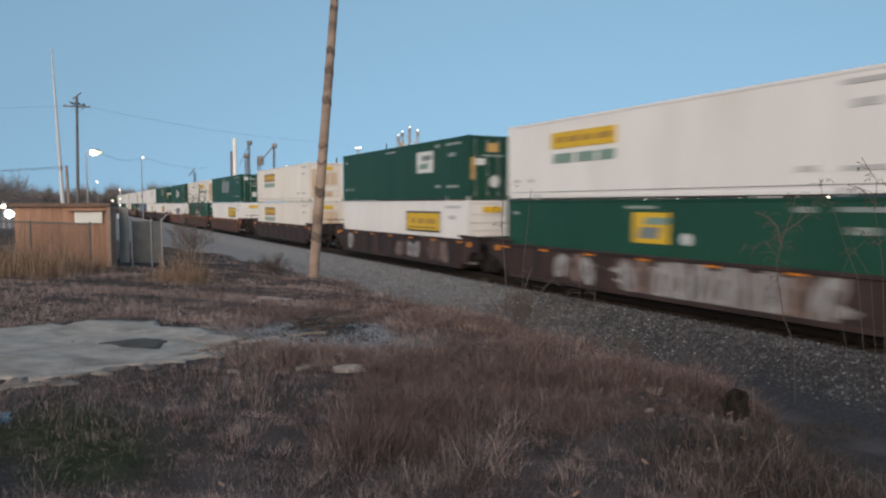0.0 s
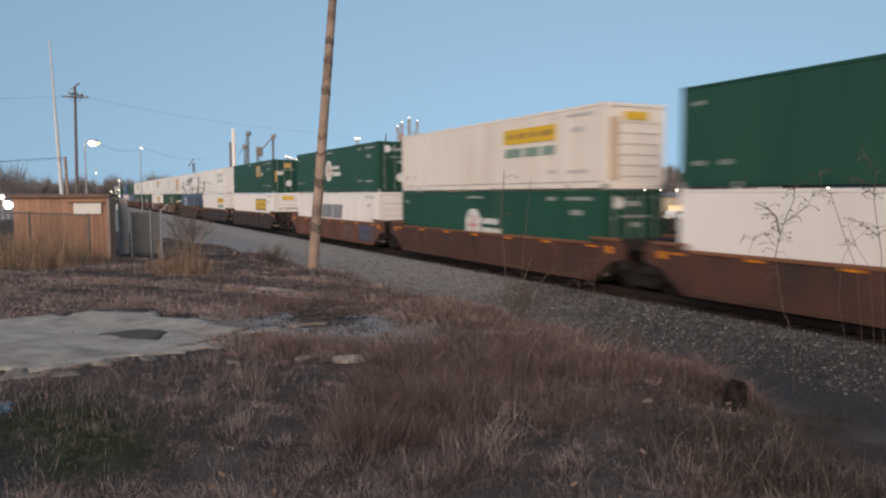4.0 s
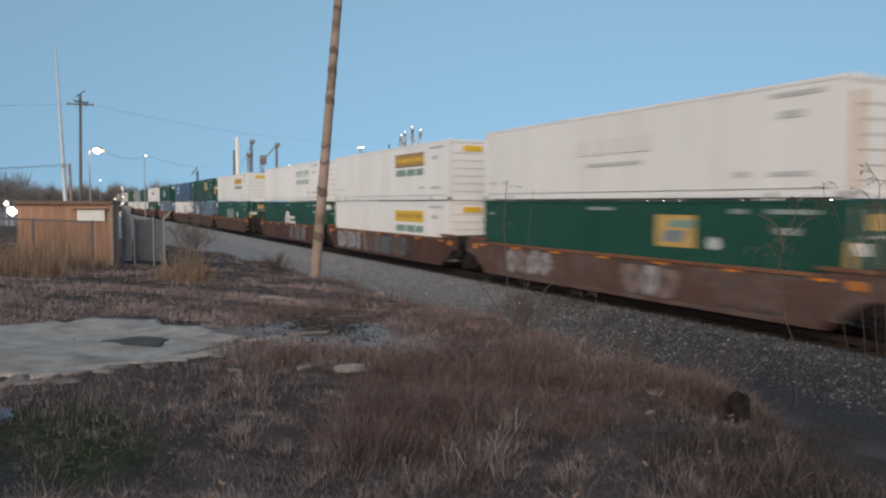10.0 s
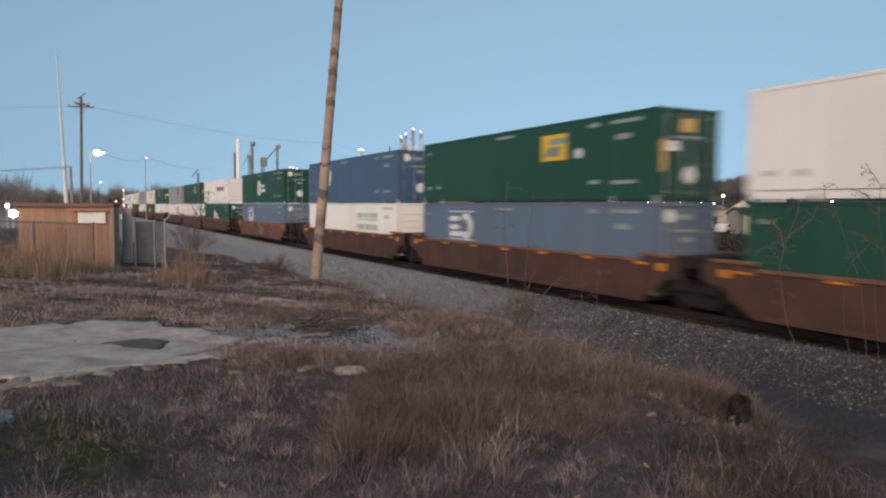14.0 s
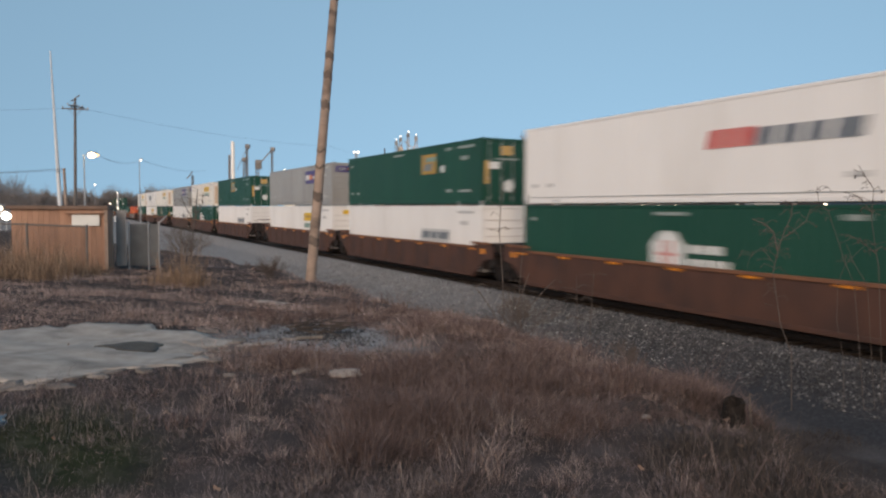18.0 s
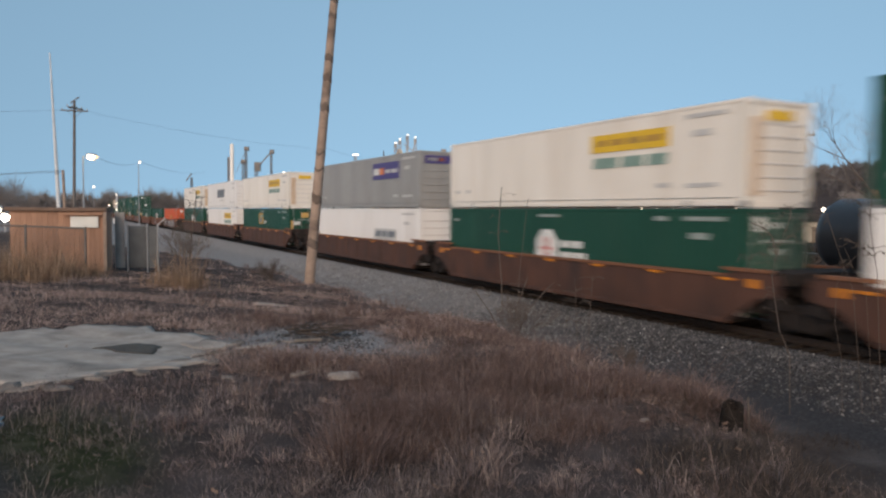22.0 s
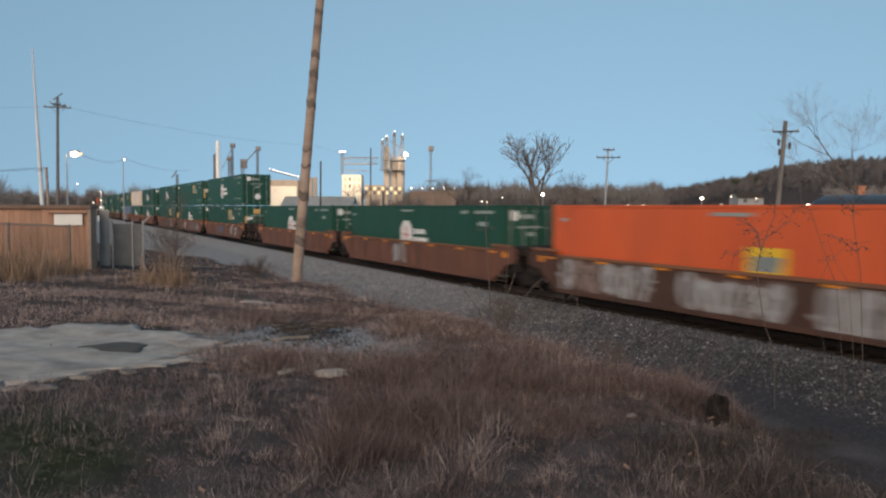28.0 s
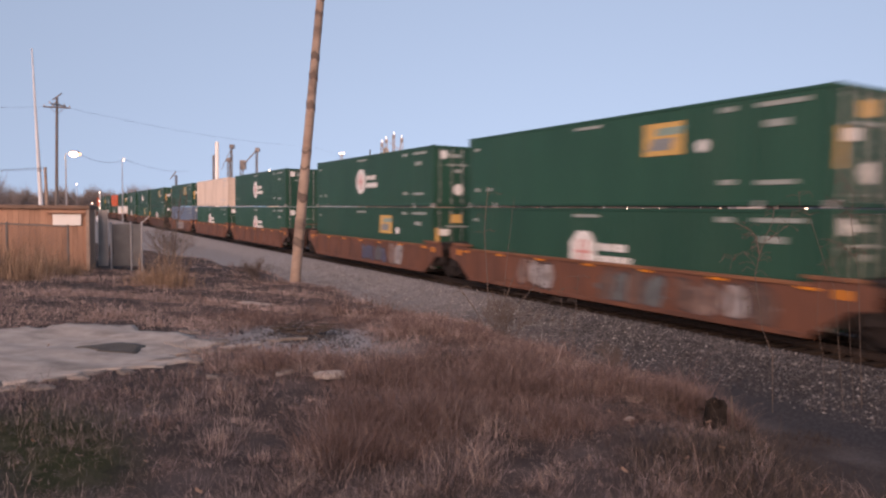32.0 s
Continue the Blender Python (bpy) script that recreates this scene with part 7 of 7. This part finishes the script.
M_CARWHITE = mat("white_car_paint", (0.75, 0.75, 0.74), (0.70, 0.70, 0.69), 2, 0.25, 0, 0)
M_CARGREY = mat("silver_car_paint", (0.40, 0.41, 0.42), (0.36, 0.37, 0.38), 2, 0.25, 0.4, 0)
for px, d, paint, lab in ((1168, 101, M_CARWHITE, "white parked car in the yard"), (1206, 103, M_CARGREY, "silver parked car in the yard"), (1252, 101, M_CARWHITE, "white parked car before the low building")):
    c = seen(px, 380, d)
    car(Vector((c.x, c.y, -0.70)), 0.75, paint, lab)


def bush(place, w, h, seed, label, material):
    g = np.random.default_rng(seed)
    n = 6500
    a = g.uniform(0, 2 * math.pi, n)
    el = np.arccos(g.uniform(0, 1, n))
    r = g.uniform(0.30, 1.0, n) ** 0.5 * (1 + 0.2 * np.sin(3 * a + seed) + 0.15 * np.sin(5 * a))
    c = np.stack([np.cos(a) * np.sin(el) * w * r, np.sin(a) * np.sin(el) * w * 0.7 * r, np.cos(el) * h * r], 1)
    tri = c[:, None] + g.normal(0, 0.075, (n, 3, 3))
    t = thing("bush", Matrix.Translation(place), label, "bush", "yard bushes")
    leafy = fast_mesh("foliage", tri.reshape(-1, 3), np.arange(n * 3).reshape(-1, 3), material, "", "", "")
    leafy.parent = t
    segs = []
    gg = random.Random(seed)
    for _ in range(4):
        segs.append((Vector((0, 0, -0.2)), Vector((gg.gauss(0, w * 0.35), gg.gauss(0, w * 0.25), h * 0.7)), 0.05, 0.015, 0))
    raw("stems", *tubes(segs, 5), M_BARK, t)


M_HEDGE = mat("dark_hedge_leaves", (0.026, 0.031, 0.019), (0.040, 0.041, 0.027), 1, 0.8, 0, 0, island=0.4)
M_BRUSH = mat("brown_brush", (0.075, 0.060, 0.050), (0.053, 0.044, 0.038), 1, 0.9, 0, 0, island=0.4)
for i, (px, d, w, h, m) in enumerate(((1080, 46, 1.7, 2.6, M_HEDGE), (1120, 47, 1.8, 2.3, M_HEDGE), (1165, 48, 1.9, 1.7, M_BRUSH), (1215, 49, 2.2, 1.5, M_BRUSH), (1275, 49, 2.2, 1.7, M_HEDGE), (1330, 48, 2.2, 1.5, M_BRUSH), (1385, 47, 2.0, 1.6, M_BRUSH), (1010, 52, 1.8, 1.6, M_BRUSH), (960, 56, 2.0, 1.5, M_BRUSH))):
    c = seen(px, 380, d)
    bush(Vector((c.x, c.y, ground_at(c.x, c.y))), w, h, 70 + i, "dense dark evergreen bush" if m is M_HEDGE else "low tangle of brown winter brush", m)


def signal_post():
    c = seen(186, 368, 46)
    z = ground_at(c.x, c.y)
    t = thing("signal_post", Matrix.Translation((c.x, c.y, z)), "slim white post with a box and small lamps", "post")
    bm = bmesh.new()
    rod(bm, (0, 0, -0.3), (0, 0, 4.0 - z), 0.05, 0.04, 8)
    part("shaft", bm, M_PALESTEEL, t)
    bm = bmesh.new()
    box(bm, -0.20, 0.16, -0.12, 0.12, 2.15 - z, 2.52 - z)
    soften(bm, 0.02)
    part("box", bm, M_PALESTEEL, t)
    for dz in (4.02, 3.45, 3.05):
        bm = bmesh.new()
        bmesh.ops.create_uvsphere(bm, u_segments=8, v_segments=6, radius=0.032, matrix=Matrix.Translation((0, -0.07, dz - z)))
        part("lamp", bm, M_SOFTLAMP, t, "small lit lamp", True)


signal_post()

# ---- grain plant ----
PD = 230.0


def column(t, px, y0, y1, wide, material, name="tower", seg=14, dy=0.0, cap=False):
    a, b = seen(px, y1, PD), seen(px, y0, PD)
    bm = bmesh.new()
    r = wide / 2 / 1262 * PD
    rod(bm, (a.x, a.y + dy, a.z), (b.x, b.y + dy, b.z), r, seg=seg)
    if cap:
        rod(bm, (b.x, b.y + dy, b.z), (b.x, b.y + dy, b.z + r * 0.8), r, r * 0.15, seg)
    return part(name, bm, material, t, smooth=False)


def block(t, px0, px1, y0, y1, deep, material, name="block", dy=0.0):
    a, b = seen(px0, y1, PD), seen(px1, y0, PD)
    bm = bmesh.new()
    box(bm, a.x, b.x, a.y + dy, a.y + dy + deep, a.z, b.z)
    soften(bm, 0.08)
    return part(name, bm, material, t)


def strut(t, p, q, wide, material, name="conveyor", dy=0.0):
    a, b = seen(*p, PD), seen(*q, PD)
    bm = bmesh.new()
    rod(bm, a + Vector((0, dy, 0)), b + Vector((0, dy, 0)), wide / 2 / 1262 * PD, seg=6)
    return part(name, bm, material, t)


def lattice(t, px, y0, y1, wide, material, name="leg_tower"):
    """A square open tower of four posts with cross bracing."""
    bm = bmesh.new()
    a, b = seen(px, y1, PD), seen(px, y0, PD)
    h = wide / 2 / 1262 * PD
    k = max(3, int((b.z - a.z) / (2.2 * h)))
    for sx in (-1, 1):
        for sy in (-1, 1):
            rod(bm, (a.x + sx * h, a.y + sy * h, a.z), (b.x + sx * h, b.y + sy * h, b.z), 0.07, seg=4)
    for i in range(k):
        z0, z1 = a.z + (b.z - a.z) * i / k, a.z + (b.z - a.z) * (i + 1) / k
        for sy in (-1, 1):
            e = 1 if i % 2 else -1
            rod(bm, (a.x - h * e, a.y + sy * h, z0), (a.x + h * e, a.y + sy * h, z1), 0.045, seg=4)
            rod(bm, (a.x - h, a.y + sy * h, z1), (a.x + h, a.y + sy * h, z1), 0.045, seg=4)
    return part(name, bm, material, t)


def plant_left():
    t = thing("grain_dryer", Matrix(), "white stack beside dark elevator legs", "silo")
    column(t, 389, 254, 368, 6.5, M_WHITESTACK, "flue", cap=True)
    column(t, 383, 276, 368, 4, M_STEEL2, "pipe")
    lattice(t, 414, 262, 368, 3, M_STEEL2)
    block(t, 410.5, 418, 257, 264, 1.4, M_STEEL2, "head_house")
    lattice(t, 409, 284, 368, 4, M_STEEL2)
    block(t, 405, 413, 280, 287, 1.5, M_STEEL2, "head_house")
    lattice(t, 432, 289, 368, 5, M_STEEL2)
    block(t, 428, 438, 284, 300, 1.6, M_STEEL2, "head_house")
    lattice(t, 458, 268, 368, 3, M_STEEL2)
    block(t, 455, 462, 262, 269, 1.4, M_STEEL2, "head_house")
    strut(t, (436, 291), (458, 266), 2.2, M_STEEL2)
    strut(t, (414, 264), (396, 302), 1.0, M_STEEL2)
    strut(t, (318, 305), (308, 318), 2, M_STEEL2)
    lattice(t, 318, 312, 368, 3, M_STEEL2)


plant_left()


def plant_store():
    t = thing("grain_store", Matrix(), "tan grain store with a lit roof conveyor", "building")
    block(t, 478, 528, 320, 368, 14, M_CONC2, "hall")
    # whiter sheet puts the lamplight on the lower front into colour
    block(t, 478, 526, 331, 368, 0.5, M_WHITEWALL, "lit_front", -0.5)
    for px in (534, 541, 548, 556):
        column(t, px, 316, 368, 7, M_CONC2, "silo", dy=3, cap=True)
    strut(t, (478, 303), (530, 316), 2.0, M_STEEL2)
    for i in range(9):
        q = seen(480 + i * 6, 301 + i * 1.6, PD - 1)
        wall_lamp(q, 0.16, M_SOFTLAMP, "small lit lamp along the roof conveyor")


plant_store()
c = seen(567, 364, 118); c.z = -0.9
gabled("barn", c, 12.0, 14, 2.9, 1.55, 0.0, M_WHITEWALL, M_PALEROOF, "wide barn with a pale metal roof")


def plant_main():
    t = thing("grain_elevator", Matrix(), "tall grain elevator with floodlit towers and galleries", "silo")
    block(t, 605, 639, 310, 368, 9, M_WHITEWALL, "house")
    for px in (611, 619, 627, 635):
        for y in (318, 330):
            block(t, px - 1.4, px + 1.4, y - 3, y + 3, 0.3, M_GLASS if px == 619 else M_TANWALL, "shutter", -0.12)
    lattice(t, 606, 272, 310, 4, M_STEEL2)
    strut(t, (606, 281), (668, 280), 2, M_STEEL2, "gallery_chord")
    strut(t, (606, 292), (668, 291), 2, M_STEEL2, "gallery_chord")
    for i in range(10):
        strut(t, (606 + i * 6.2, 292), (612 + i * 6.2, 281), 0.9, M_STEEL2, "gallery_brace")
    strut(t, (612, 303), (652, 303), 1.4, M_STEEL2, "gallery_chord")
    block(t, 645, 676, 328, 368, 8, M_CONC2, "annex")
    a0, b0 = seen(646, 345, PD), seen(712, 330, PD)
    for i in range(9):
        for j in range(2):
            x, z = a0.x + (b0.x - a0.x) * i / 9, a0.z + (b0.z - a0.z) * (0.05 + j * 0.5)
            bm = bmesh.new()
            box(bm, x, x + 0.7, PD - 0.35, PD - 0.25, z, z + 0.9)
            part("lit_window", bm, M_LITWALL if (i + j) % 2 else M_GLASS, t)
    column(t, 683, 262, 368, 11, M_CONC2, "silo", dy=2, cap=True)
    column(t, 696, 280, 368, 14, M_CONC2, "silo", dy=3)
    column(t, 708, 276, 368, 14, M_CONC2, "silo", dy=2)
    for px, y in ((676.5, 252), (684, 246), (697, 238), (711, 243)):
        lattice(t, px, y, 300, 4.5, M_STEEL2)
        block(t, px - 2.2, px + 2.2, y - 2, y + 4, 1.3, M_STEEL2, "head_house")
        wall_lamp(seen(px, y - 4.2, PD + 0.6), 0.16, M_SOFTLAMP, "small lit lamp on the elevator head")
    strut(t, (676, 256), (694, 282), 1.8, M_STEEL2)
    strut(t, (697, 241), (697, 285), 1.6, M_STEEL2, "spout")
    strut(t, (690, 250), (706, 262), 1.4, M_STEEL2)
    strut(t, (711, 246), (703, 280), 1.6, M_STEEL2, "spout")
    block(t, 672, 716, 300, 302, 3, M_STEEL2, "deck", -1)
    block(t, 674, 716, 283, 284.5, 3, M_STEEL2, "deck", -1)
    wall_lamp(seen(717, 274, PD - 3), 0.5, M_FLOOD, "bright floodlight on the elevator tower")
    for px in (602, 606, 610):
        wall_lamp(seen(px, 270, PD - 1), 0.2, M_SOFTLAMP, "floodlamp on the gallery tower")
    lattice(t, 761, 266, 335, 3.5, M_STEEL2)
    block(t, 756.5, 766, 259, 268, 1.6, M_STEEL2, "head_house")
    strut(t, (752, 320), (772, 320), 2, M_STEEL2, "deck")


def floodlight(px, py, depth, watts, colour):
    """The light of a lamp that the plant shows burning."""
    data = bpy.data.lights.new("floodlight", "POINT")
    data.energy, data.color, data.shadow_soft_size = watts, colour, 0.3
    lamp = new("floodlight", data)
    lamp.location = seen(px, py, depth)


M_OLDBRICK = mat("old_brown_brick", (0.21, 0.155, 0.125), (0.16, 0.12, 0.10), 0.6, 0.9, 0, 0, dirt=(0.10, 0.08, 0.07), dirt_scale=0.2, dirt_amount=0.5)
M_REDLAMP = mat("lit_red_signal", (0.8, 0.05, 0.04), (0.8, 0.05, 0.04), 1, 0.4, 0, 0, glow=((1.0, 0.08, 0.06), 3))
M_FLOOD = mat("lit_floodlight", (1, 0.95, 0.85), (1, 0.95, 0.85), 1, 0.4, 0, 0, glow=((1.0, 0.93, 0.82), 15))
plant_main()
floodlight(621, 296, PD - 9, 2600, (1.0, 0.80, 0.52))
floodlight(713, 276, PD - 6, 3000, (1.0, 0.90, 0.76))
floodlight(508, 322, PD - 9, 1200, (1.0, 0.80, 0.55))


def long_store():
    t = thing("long_store", Matrix(), "long low tan storage building with roof lamps", "building")
    a, b = seen(724, 366, 185), seen(806, 338, 185)
    bm = bmesh.new()
    box(bm, a.x, b.x, a.y, a.y + 12, -0.9, b.z)
    soften(bm, 0.08)
    part("hall", bm, M_OLDBRICK, t)
    for i in range(12):
        x = a.x + (b.x - a.x) * (i + 0.5) / 12
        bm = bmesh.new()
        box(bm, x - 0.06, x + 0.06, a.y - 0.12, a.y - 0.02, -0.9, b.z)
        part("pilaster", bm, M_OLDBRICK, t)
    for i in range(5):
        wall_lamp(seen(727 + i * 19, 333, 184.5), 0.15, M_SOFTLAMP, "small lit lamp on the store roof")


long_store()
c = seen(567, 365, 130); c.z = -0.9
gabled("white_roofed_barn", c, 12.0, 9.0, 4.3, 1.6, 0.0, M_PALEROOF, M_PALEROOF, "low white metal barn with a broad pale roof")
wall_lamp(seen(419, 361, 110), 0.17, M_REDLAMP, "small red signal lamp on a post", True)
bare_tree("bare_tree", spot(661, 185), 9.5, 44, "bare tree before the floodlit house", 4, 0.6, least=0.03)
woods("plant_brush", belt(36, 655, 790, 140, 165), 12, "bare brushy trees before the grain plant", 7.0, n=90)
woods("plant_treeline", belt(60, 770, 960, 215, 240), 13, "bare treeline paled by haze beyond the grain plant", 13.0, M_HAZEWOOD, 110)
for px, y, d in ((567, 287, 110), (655, 263, 150)):
    c = seen(px, 365, d)
    foot = Vector((c.x, c.y, -0.8))
    shaft(foot, foot + Vector((0.1, 0, seen(px, y, d).z + 0.8)), 0.16, 0.12, "wooden_pole", "slim dark wooden pole in the yard", "pole", M_DARKPOLE)
motions()
